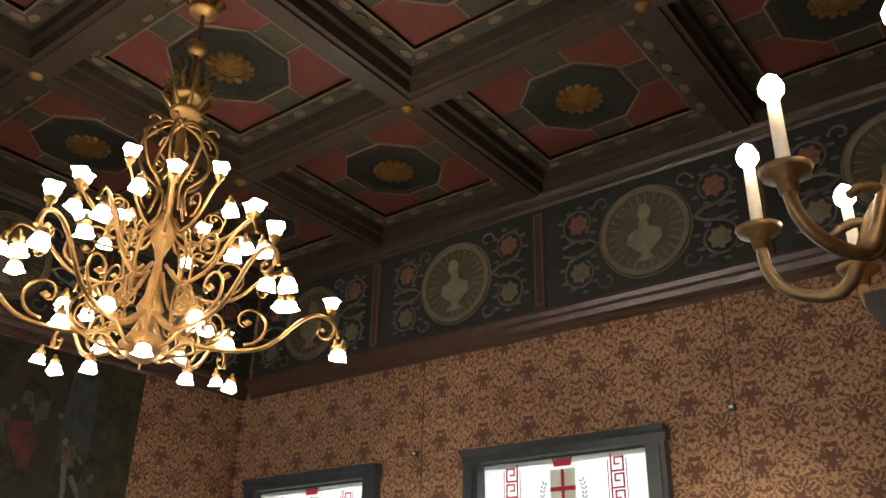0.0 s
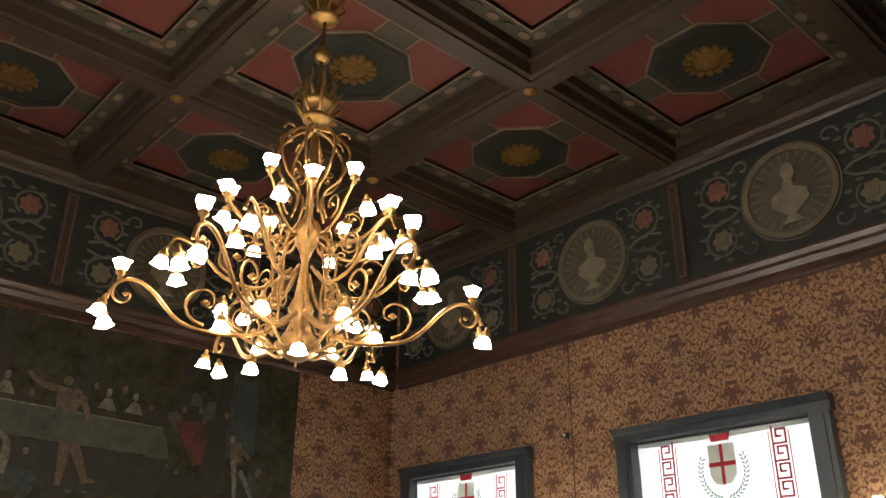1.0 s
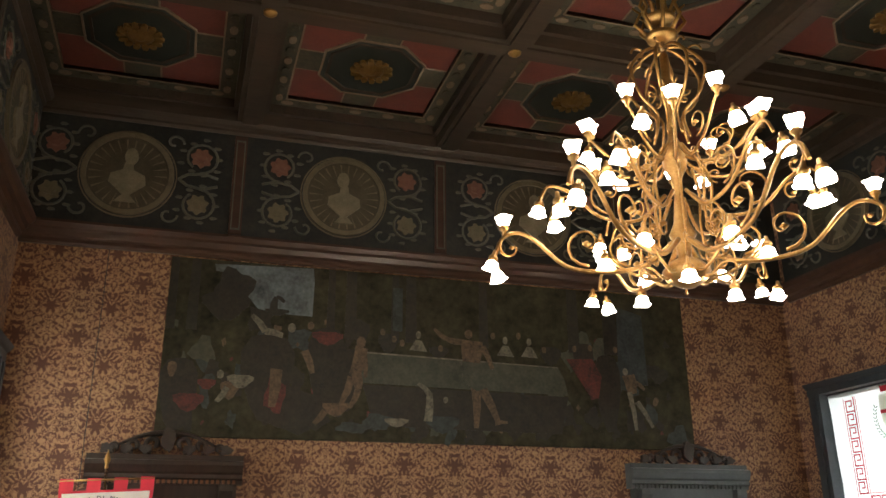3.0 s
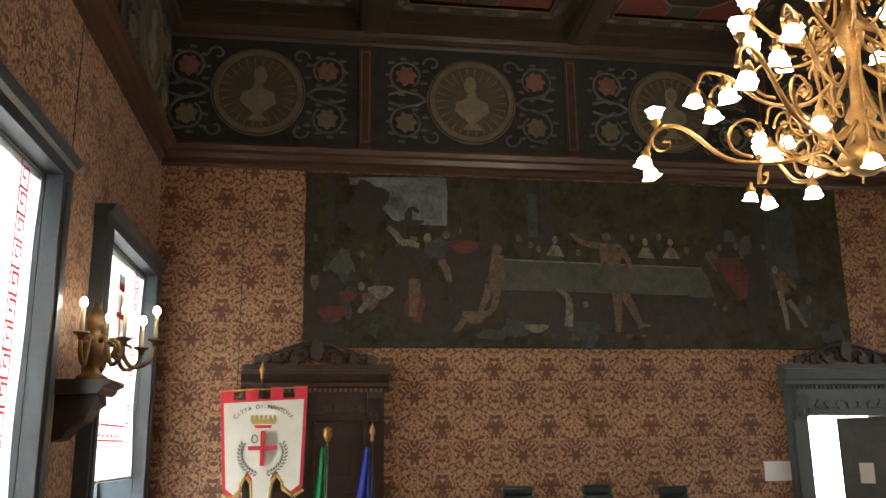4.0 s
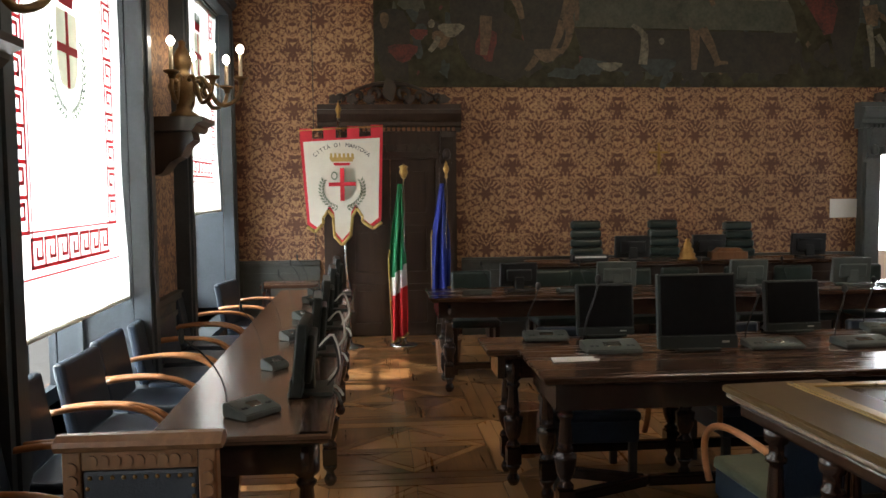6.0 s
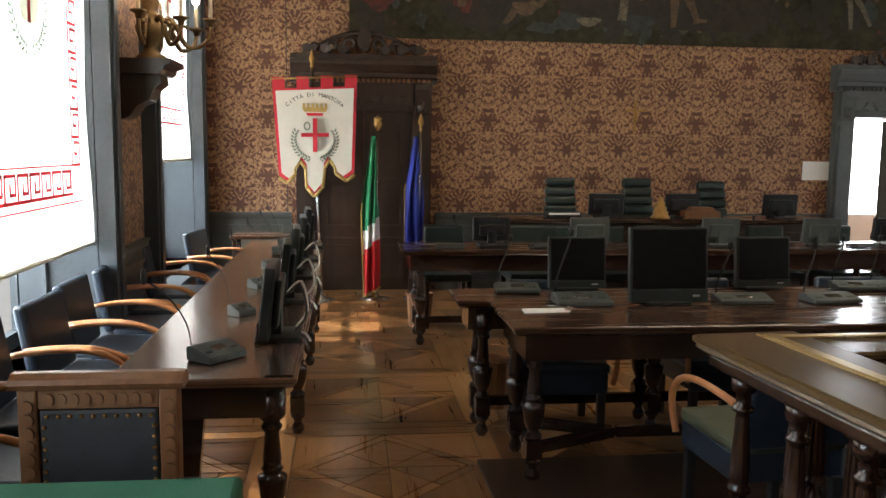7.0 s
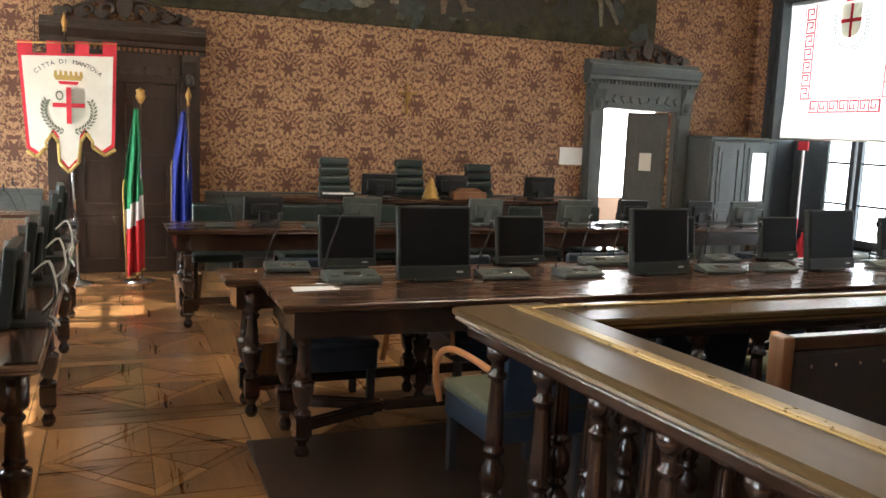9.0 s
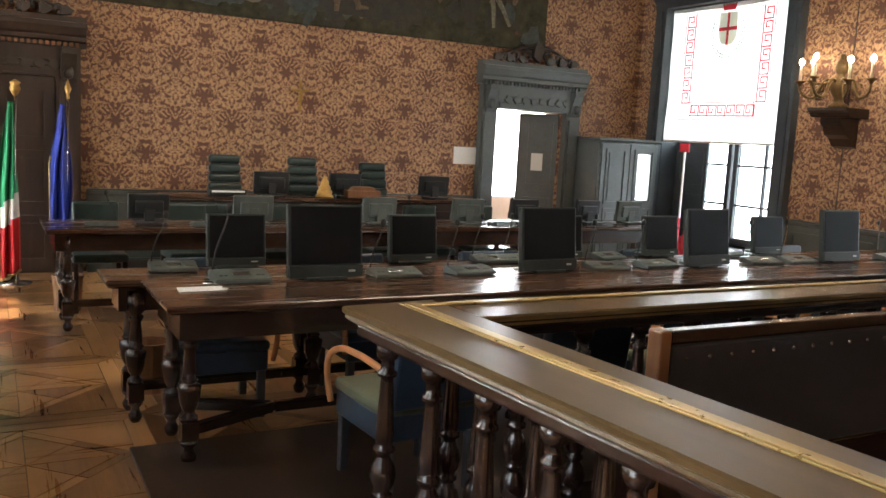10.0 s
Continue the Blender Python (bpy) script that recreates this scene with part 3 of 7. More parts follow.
def rosette():
    ob = thing("ceiling_rosette", "gilded carved wooden rosette in a ceiling coffer", "rosette", group="ceiling rosettes")
    bm = bmesh.new()
    lathe(bm, [(0, -0.055), (0.05, -0.05), (0.075, -0.03), (0.10, -0.045), (0.125, -0.02), (0.15, -0.02), (0.15, 0)], seg=20)
    part("boss", bm, "gold", ob, smooth=True)
    bm = bmesh.new()
    for k in range(14):
        a = 2 * math.pi * k / 14
        ux = Vector((math.cos(a), math.sin(a), 0))
        uy = Vector((-math.sin(a), math.cos(a), 0))
        prism(bm, oval(0.195, 0, 0.055, 0.038, 8), (0, 0, -0.035), ux, uy, (0, 0, 0.035))
    part("petals", bm, "gold", ob)
    bm = bmesh.new()
    lathe(bm, [(0.14, -0.012), (0.215, -0.012), (0.235, 0)], seg=24)
    part("backing", bm, "bronze", ob)
    return ob


ros = rosette()
first = True
for i in range(4):
    for j in range(4):
        m = pose((GX[i] + GX[i + 1]) / 2, (GY[j] + GY[j + 1]) / 2, PANEL - 0.002)
        if first:
            ros.matrix_basis, first = m, False
        else:
            copy_thing(ros, m)
bm = bmesh.new()
lathe(bm, [(0, -0.05), (0.03, -0.045), (0.05, -0.025), (0.065, -0.02), (0.07, 0)], seg=14)
boss = tagged(part("ceiling_boss", bm, "gold", smooth=True), "small gilded boss where ceiling beams cross", "boss", group="ceiling bosses")
spots = [(x, y) for x in GX[1:4] for y in GY[1:4] if (x, y) != (GX[2], GY[2])]
boss.matrix_basis = pose(*spots[0], BEAM + 0.002)
for s in spots[1:]:
    copy_thing(boss, pose(*s, BEAM + 0.002))


# frieze, cornice and dado along a wall: o is the wall's start, d along it, n into the room
def frieze_wall(tag, o, d, n, length, centres, joints):
    o, d, n = Vector(o), Vector(d), Vector(n)
    z = Vector((0, 0, 1))
    fr = thing("frieze_" + tag, "dark painted frieze with bust medallions and scrolls", "frieze", kind="structure")
    bm = bmesh.new()
    prism(bm, [(0, CORN1), (length, CORN1), (length, 6.44), (0, 6.44)], o, d, z, n * 0.05)
    part("frieze_board", bm, "frieze", fr)
    bm = bmesh.new()
    sweep_profile(bm, [(0, 0), (0.03, 0), (0.05, 0.03), (0.05, 0.07), (0.09, 0.09), (0.11, 0.15), (0.15, 0.17), (0.17, 0.22), (0.17, 0.25), (0.05, 0.27), (0, 0.27)], o + z * CORN0, o + d * length + z * CORN0, n)
    part("lower_cornice", bm, "cornice", fr)
    bm = bmesh.new()
    sweep_profile(bm, [(0, 0), (0.06, 0), (0.08, 0.03), (0.08, 0.06), (0.13, 0.09), (0.15, 0.14), (0.15, 0.155), (0, 0.155)], o + z * 6.44, o + d * length + z * 6.44, n)
    part("crown_moulding", bm, "ceil_edge", fr)
    for c in joints:
        bm = bmesh.new()
        prism(bm, [(c - 0.075, CORN1 + 0.02), (c + 0.075, CORN1 + 0.02), (c + 0.075, 6.42), (c - 0.075, 6.42)], o + n * 0.05, d, z, n * 0.03)
        ring(bm, [(c - 0.055, CORN1 + 0.08), (c + 0.055, CORN1 + 0.08), (c + 0.055, 6.36), (c - 0.055, 6.36)],
             [(c - 0.04, CORN1 + 0.10), (c + 0.04, CORN1 + 0.10), (c + 0.04, 6.34), (c - 0.04, 6.34)], o + n * 0.08, d, z, n * 0.008, 1)
        part("pilaster_strip", bm, ["cornice", "fr_scroll"], fr)
    for q, c in enumerate(centres):
        mz = 5.775
        bm = bmesh.new()
        prism(bm, oval(c, mz, 0.46, 0.46, 32), o + n * 0.05, d, z, n * 0.012)
        med = part("medallion", bm, "fr_med", fr)
        bm = bmesh.new()
        ring(bm, oval(c, mz, 0.515, 0.515, 32), oval(c, mz, 0.455, 0.455, 32), o + n * 0.05, d, z, n * 0.035)
        ring(bm, oval(c, mz, 0.545, 0.545, 32), oval(c, mz, 0.53, 0.53, 32), o + n * 0.05, d, z, n * 0.02)
        part("rim", bm, "fr_rim", med)
        bm = bmesh.new()
        for k in range(26):
            a = 2 * math.pi * k / 26
            r0, r1, w = 0.27, 0.43, 0.012
            u, v = (math.cos(a), math.sin(a)), (-math.sin(a), math.cos(a))
            prism(bm, [(c + u[0] * r0, mz + u[1] * r0), (c + u[0] * r1 + v[0] * w, mz + u[1] * r1 + v[1] * w), (c + u[0] * r1 - v[0] * w, mz + u[1] * r1 - v[1] * w)], o + n * 0.062, d, z, n * 0.004)
        part("rays", bm, "fr_rim", med)
        s = -1 if q % 2 else 1
        bm = bmesh.new()
        prism(bm, oval(c + 0.02 * s, mz + 0.21, 0.075, 0.105, 14), o + n * 0.062, d, z, n * 0.03)
        prism(bm, [(c - 0.045, mz + 0.13), (c - 0.06, mz + 0.04), (c - 0.19, mz - 0.02), (c - 0.205, mz - 0.13), (c - 0.10, mz - 0.22), (c - 0.04, mz - 0.27), (c - 0.12, mz - 0.36), (c + 0.12, mz - 0.36),
                   (c + 0.04, mz - 0.27), (c + 0.10, mz - 0.22), (c + 0.205, mz - 0.13), (c + 0.19, mz - 0.02), (c + 0.06, mz + 0.04), (c + 0.045, mz + 0.13)], o + n * 0.062, d, z, n * 0.022)
        part("painted_bust", bm, "fr_bust", med)
        for sx in (-1, 1):
            bm = bmesh.new()
            x0 = c + sx * 0.56
            for sz in (-1, 1):
                P = lambda u, v: o + d * u + z * v + n * 0.06
                tube(bm, [P(x0 + sx * 0.0, mz), P(x0 + sx * 0.10, mz + sz * 0.07), P(x0 + sx * 0.28, mz + sz * 0.10), P(x0 + sx * 0.45, mz + sz * 0.05)], 0.017, 6)
                tube(bm, spiral(P(x0 + sx * 0.24, mz + sz * 0.30), 0.20, 0.155, -math.pi / 2 * sz, math.pi * 1.3 * sz, d * sx, z, 16), 0.016, 6)
                tube(bm, spiral(P(x0 - sx * 0.08, mz + sz * 0.46), 0.11, 0.03, 0, 5.0 * sz, d * sx, z, 12), 0.015, 6)
                for k in range(9):
                    a = 0.7 * k + q
                    rr = 0.205 + 0.02 * (k % 3)
                    uu, vv = x0 + sx * 0.24 + rr * math.cos(a), mz + sz * 0.30 + rr * math.sin(a)
                    if CORN1 + 0.03 < vv - 0.03 and vv + 0.03 < 6.42:
                        prism(bm, oval(uu, vv, 0.045, 0.02, 6, 0.1, 3, k), o + n * 0.05, d, z, n * 0.016)
            part("scroll", bm, "fr_scroll", fr)
            for sz in (-1, 1):
                bm = bmesh.new()
                uu, vv = x0 + sx * 0.24, mz + sz * 0.30
                prism(bm, oval(uu, vv, 0.115, 0.115, 24, 0.16, 7, q), o + n * 0.05, d, z, n * 0.018)
                prism(bm, oval(uu, vv, 0.06, 0.06, 12, 0.2, 5, 1.0), o + n * 0.068, d, z, n * 0.014)
                part("flower", bm, "fr_pink" if sz > 0 else "fr_cream", fr)
    return fr


cxs = [(GX[i] + GX[i + 1]) / 2 for i in range(4)]
cys = [(GY[j] + GY[j + 1]) / 2 for j in range(4)]
frieze_wall("north", (XL, YF, 0), (1, 0, 0), (0, -1, 0), XR - XL, [c - XL - 0.06 for c in cxs], [x - XL - 0.08 for x in GX[1:4]])
frieze_wall("east", (XR, YB, 0), (0, 1, 0), (-1, 0, 0), YF - YB - 0.18, [c - YB - 0.09 for c in cys], [y - YB - 0.04 for y in GY[1:4]])
frieze_wall("west", (XL, YB, 0), (0, 1, 0), (1, 0, 0), YF - YB - 0.18, [c - YB for c in cys], [y - YB for y in GY[1:4]])


# painted dado with raised panels
def dado(tag, o, d, n, spans):
    o, d, n = Vector(o), Vector(d), Vector(n)
    z = Vector((0, 0, 1))
    dd = thing("dado_" + tag, "low grey-green painted wooden dado panelling", "dado", kind="structure")
    for a, b in spans:
        bm = bmesh.new()
        prism(bm, [(a, 0.0), (b, 0.0), (b, DADO - 0.07), (a, DADO - 0.07)], o, d, z, n * 0.03)
        part("board", bm, "dado", dd)
        bm = bmesh.new()
        sweep_profile(bm, [(0, 0), (0.035, 0), (0.045, 0.02), (0.045, 0.05), (0.06, 0.055), (0.06, 0.07), (0, 0.07)], o + d * a + z * (DADO - 0.07), o + d * b + z * (DADO - 0.07), n)
        part("cap", bm, "dado", dd)
        bm = bmesh.new()
        sweep_profile(bm, [(0, 0), (0.05, 0), (0.05, 0.12), (0.035, 0.14), (0, 0.14)], o + d * a + n * 0.03, o + d * b + n * 0.03, n)
        part("skirting", bm, "dado", dd)
        k = max(1, round((b - a) / 0.8))
        for i in range(k):
            u0, u1 = a + (b - a) * (i + 0.1) / k, a + (b - a) * (i + 0.9) / k
            bm = bmesh.new()
            ring(bm, [(u0, 0.22), (u1, 0.22), (u1, 0.74), (u0, 0.74)], [(u0 + 0.035, 0.255), (u1 - 0.035, 0.255), (u1 - 0.035, 0.705), (u0 + 0.035, 0.705)], o + n * 0.03, d, z, n * 0.014)
            part("panel", bm, "dado", dd)


dado("north", (XL, YF, 0), (1, 0, 0), (0, -1, 0), [(0, 0.98), (2.58, 7.24), (8.88, XR - XL)])
dado("west", (XL, YB, 0), (0, 1, 0), (1, 0, 0), [(WIN_BACK + 1.25 - YB, WIN_L[0] - 1.25 - YB), (WIN_L[0] + 1.25 - YB, WIN_L[1] - 1.25 - YB)])
dado("east", (XR, YB, 0), (0, 1, 0), (-1, 0, 0), [(0, WIN_R[0] - 1.25 - YB), (WIN_R[0] + 1.25 - YB, WIN_R[1] - 1.25 - YB)])


# ---- windows: frame, mullions, panes, blind ----
KEY = [(0, 0), (0, 1), (0.8, 1), (0.8, 0.3), (0.4, 0.3), (0.4, 0.65)]


def stroke(bm, pts, w, origin, ux, uy, depth):
    """Flat bars of width w along straight steps."""
    for (a, b), (c, e) in zip(pts, pts[1:]):
        lo, hi = (min(a, c) - w / 2, min(b, e) - w / 2), (max(a, c) + w / 2, max(b, e) + w / 2)
        prism(bm, [(lo[0], lo[1]), (hi[0], lo[1]), (hi[0], hi[1]), (lo[0], hi[1])], origin, ux, uy, depth)


def key_band(bm, n, start, step, along, across, w, origin, ux, uy, depth):
    """A run of angular scroll motifs between two lines."""
    for k in range(n):
        pts = []
        for a, b in KEY:
            s, t = start[0] + along[0] * (k + a) * step, start[1] + along[1] * (k + a) * step
            pts.append((s + across[0] * b, t + across[1] * b))
        stroke(bm, pts, w, origin, ux, uy, depth)
        e = (start[0] + along[0] * (k + 1) * step, start[1] + along[1] * (k + 1) * step)
        stroke(bm, [pts[0], e], w, origin, ux, uy, depth) if along[0] == 0 or along[1] == 0 else None


def crest(parent, c, z, o, d, n, k=1.0):
    """Shield with a red cross, crown and laurel, stitched on cloth."""
    up = Vector((0, 0, 1))
    bm = bmesh.new()
    prism(bm, [(c - 0.15 * k, z + 0.2 * k), (c + 0.15 * k, z + 0.2 * k), (c + 0.15 * k, z - 0.1 * k), (c + 0.09 * k, z - 0.19 * k), (c, z - 0.21 * k), (c - 0.09 * k, z - 0.19 * k), (c - 0.15 * k, z - 0.1 * k)], o, d, up, n * 0.002)
    part("shield", bm, "bl_grey", parent)
    bm = bmesh.new()
    prism(bm, [(c - 0.018 * k, z - 0.2 * k), (c + 0.018 * k, z - 0.2 * k), (c + 0.018 * k, z + 0.2 * k), (c - 0.018 * k, z + 0.2 * k)], o + n * 0.002, d, up, n * 0.002)
    prism(bm, [(c - 0.15 * k, z - 0.022 * k), (c + 0.15 * k, z - 0.022 * k), (c + 0.15 * k, z + 0.022 * k), (c - 0.15 * k, z + 0.022 * k)], o + n * 0.0024, d, up, n * 0.002)
    part("cross", bm, "red", parent)
    bm = bmesh.new()
    prism(bm, [(c - 0.10 * k, z + 0.23 * k), (c + 0.10 * k, z + 0.23 * k), (c + 0.115 * k, z + 0.30 * k), (c - 0.115 * k, z + 0.30 * k)], o, d, up, n * 0.002)
    part("crown_band", bm, "red", parent)
    bm = bmesh.new()
    for i in range(5):
        u = c + (i - 2) * 0.05 * k
        prism(bm, [(u - 0.02 * k, z + 0.30 * k), (u + 0.02 * k, z + 0.30 * k), (u + 0.012 * k, z + 0.385 * k), (u - 0.012 * k, z + 0.385 * k)], o, d, up, n * 0.002)
    part("crown_points", bm, "bl_green", parent)
    for s in (-1, 1):
        bm = bmesh.new()
        for i in range(13):
            a = -1.45 + i * 0.155
            u, v = c + s * 0.25 * k * math.cos(a), z - 0.06 * k + 0.28 * k * math.sin(a)
            for g in (-1, 1):
                b = a + math.pi / 2 + g * 0.7
                uu, vv = (math.cos(b) * s, math.sin(b))
                q = [(u, v), (u + uu * 0.03 * k - vv * 0.01 * k, v + vv * 0.03 * k + uu * 0.01 * k), (u + uu * 0.055 * k, v + vv * 0.055 * k), (u + uu * 0.03 * k + vv * 0.01 * k, v + vv * 0.03 * k - uu * 0.01 * k)]
                prism(bm, q, o, d, up, n * 0.002)
        part("laurel_branch", bm, "bl_green", parent)


def window(tag, c, x, n, blind_low, crest_z, edge=0.56):
    """c: the middle along y; n: +1 when the room lies towards +x."""
    o, d, up, nn = Vector((x, c, 0)), Vector((0, 1, 0)), Vector((0, 0, 1)), Vector((n, 0, 0))
    w = thing("window_" + tag, "tall window in a dark blue-grey painted wooden surround", "window", kind="structure")
    H2 = 1.20
    for s in (-1, 1):
        bm = bmesh.new()
        lo, hi = sorted((s * (HALF - 0.02), s * H2))
        prism(bm, [(lo, 0.0), (hi, 0.0), (hi, 3.50), (lo, 3.50)], o, d, up, nn * 0.11)
        lo, hi = sorted((s * (HALF + 0.04), s * (H2 - 0.05)))
        prism(bm, [(lo, 0.12), (hi, 0.12), (hi, 3.46), (lo, 3.46)], o + nn * 0.11, d, up, nn * 0.018)
        part("jamb", bm, "frame_blue", w)
    bm = bmesh.new()
    sweep_profile(bm, [(0, 0), (0.11, 0), (0.11, 0.08), (0.14, 0.10), (0.17, 0.15), (0, 0.15)], o - d * (H2 + 0.02) + up * 3.50, o + d * (H2 + 0.02) + up * 3.50, nn)
    part("lintel", bm, "frame_blue", w)
    bm = bmesh.new()
    prism(bm, [(-HALF - 0.02, SILL - 0.05), (HALF + 0.02, SILL - 0.05), (HALF + 0.02, SILL), (-HALF - 0.02, SILL)], o - nn * 0.5, d, up, nn * 0.68)
    part("sill", bm, "frame_blue", w)
    for s in (-1, 1):
        bm = bmesh.new()
        lo, hi = sorted((s * (HALF - 0.02), s * (HALF + 0.003)))
        prism(bm, [(lo, SILL), (hi, SILL), (hi, HEAD), (lo, HEAD)], o - nn * 0.54, d, up, nn * 0.535)
        part("reveal_lining", bm, "frame_blue", w)
    bm = bmesh.new()
    prism(bm, [(-HALF, HEAD - 0.02), (HALF, HEAD - 0.02), (HALF, HEAD + 0.003), (-HALF, HEAD + 0.003)], o - nn * 0.54, d, up, nn * 0.535)
    part("head_lining", bm, "frame_blue", w)
    # sashes at the outer side
    base = o - nn * 0.38
    for s in (-1, 1):
        bm = bmesh.new()
        a, b = sorted((s * 0.02, s * HALF))
        ring(bm, [(a, SILL), (b, SILL), (b, HEAD), (a, HEAD)], [(a + 0.07, SILL + 0.09), (b - 0.07, SILL + 0.09), (b - 0.07, HEAD - 0.07), (a + 0.07, HEAD - 0.07)], base, d, up, nn * 0.06)
        sash = part("sash", bm, "frame_blue", w)
        bm = bmesh.new()
        for k in range(1, 6):
            zz = SILL + (HEAD - SILL) * k / 6
            prism(bm, [(a + 0.07, zz - 0.014), (b - 0.07, zz - 0.014), (b - 0.07, zz + 0.014), (a + 0.07, zz + 0.014)], base + nn * 0.01, d, up, nn * 0.04)
        mid = (a + b) / 2
        prism(bm, [(mid - 0.014, SILL + 0.09), (mid + 0.014, SILL + 0.09), (mid + 0.014, HEAD - 0.07), (mid - 0.014, HEAD - 0.07)], base + nn * 0.008, d, up, nn * 0.044)
        part("glazing_bars", bm, "frame_blue", sash)
        bm = bmesh.new()
        prism(bm, [(a + 0.06, SILL + 0.08), (b - 0.06, SILL + 0.08), (b - 0.06, HEAD - 0.06), (a + 0.06, HEAD - 0.06)], base + nn * 0.028, d, up, nn * 0.006)
        pane = part("pane", bm, "pane", sash)
        pane.visible_shadow = False
    # blind with a red key border
    bl = thing("roller_blind", "white cloth blind with red key border and crest, half lowered", "blind", group="window blinds")
    bm = bmesh.new()
    hb, top = 1.0, 3.46
    N = 24
    rows = []
    for i in range(N + 1):
        z = blind_low + (top - blind_low) * i / N
        rows.append([bm.verts.new(o + nn * (-0.035 + 0.010 * math.sin(u * 2.3 + i * 0.21) + 0.006 * math.sin(u * 7 + i * 0.5)) + d * u + up * z) for u in (-hb + 2 * hb * k / 16 for k in range(17))])
    for a, b in zip(rows, rows[1:]):
        for k in range(16):
            bm.faces.new((a[k], a[k + 1], b[k + 1], b[k])).smooth = True
    part("cloth", bm, "blind", bl)
    bm = bmesh.new()
    tube(bm, [o + nn * -0.035 - d * hb + up * blind_low, o + nn * -0.035 + d * hb + up * blind_low], 0.014, 8)
    part("hem_bar", bm, "creamcloth", bl)
    bm = bmesh.new()
    tube(bm, [o + nn * -0.06 - d * hb + up * top, o + nn * -0.06 + d * hb + up * top], 0.035, 10)
    part("roller", bm, "white", bl)
    f = o + nn * -0.018
    dn = nn * 0.0015
    zl = blind_low + 0.34
    bm = bmesh.new()
    for s in (-1, 1):
        x0 = s * edge
        nk = int((top - zl - 0.1) / 0.165)
        key_band(bm, nk, (x0, zl + 0.17), 0.165, (0, 1), (s * 0.135, 0), 0.019, f, d, up, dn)
        stroke(bm, [(x0 - s * 0.035, zl), (x0 - s * 0.035, top - 0.06)], 0.010, f, d, up, dn)
        stroke(bm, [(x0 + s * 0.17, zl - 0.05), (x0 + s * 0.17, top - 0.06)], 0.010, f, d, up, dn)
    key_band(bm, 7, (0.02 - edge, zl), (2 * edge - 0.04) / 7, (1, 0), (0, 0.135), 0.019, f, d, up, dn)
    stroke(bm, [(-edge, zl + 0.17), (edge, zl + 0.17)], 0.010, f, d, up, dn)
    stroke(bm, [(-edge - 0.17, zl - 0.05), (edge + 0.17, zl - 0.05)], 0.010, f, d, up, dn)
    part("key_border", bm, "bl_red", bl, "red stitched key border")
    crest(bl, 0.0, crest_z, f, d, nn)
    return w


window("west_south", WIN_L[0], XL, 1, 0.97, 2.42, 0.60)
window("west_north", WIN_L[1], XL, 1, 1.46, 2.92)
window("west_back", WIN_BACK, XL, 1, 2.3, 3.05)
window("east_south", WIN_R[0], XR, -1, 1.62, 3.16)
window("east_north", WIN_R[1], XR, -1, 1.73, 3.16)


# ---- doors with carved surrounds ----
def scrollwork(bm, c, z, y, s, k=1.0):
    """A leafy crest: curls either side of a small shield."""
    for side in (-1, 1):
        for q in range(3):
            u = c + side * (0.13 + 0.17 * q) * k
            r = (0.085 - 0.018 * q) * k
            tube(bm, spiral((u, y, z + r + 0.01), r, r * 0.25, -1.4, 4.4, (side, 0, 0), (0, 0, 1), 14), 0.022 * k, 6)
            prism(bm, oval(u + side * 0.07 * k, z + 0.05 * k, 0.06 * k, 0.045 * k, 8, 0.25, 3, q), (0, y - 0.02, 0), (1, 0, 0), (0, 0, 1), (0, 0.05, 0))
        tube(bm, bez((c, y, z + 0.20 * k), (c + side * 0.2 * k, y, z + 0.22 * k), (c + side * 0.35 * k, y, z + 0.12 * k), (c + side * 0.58 * k, y, z + 0.02), 10), 0.024 * k, 6, 0, 0.01)
    prism(bm, oval(c, z + 0.14 * k, 0.065 * k, 0.11 * k, 14, 0.1, 4), (0, y - 0.04, 0), (1, 0, 0), (0, 0, 1), (0, 0.07, 0))


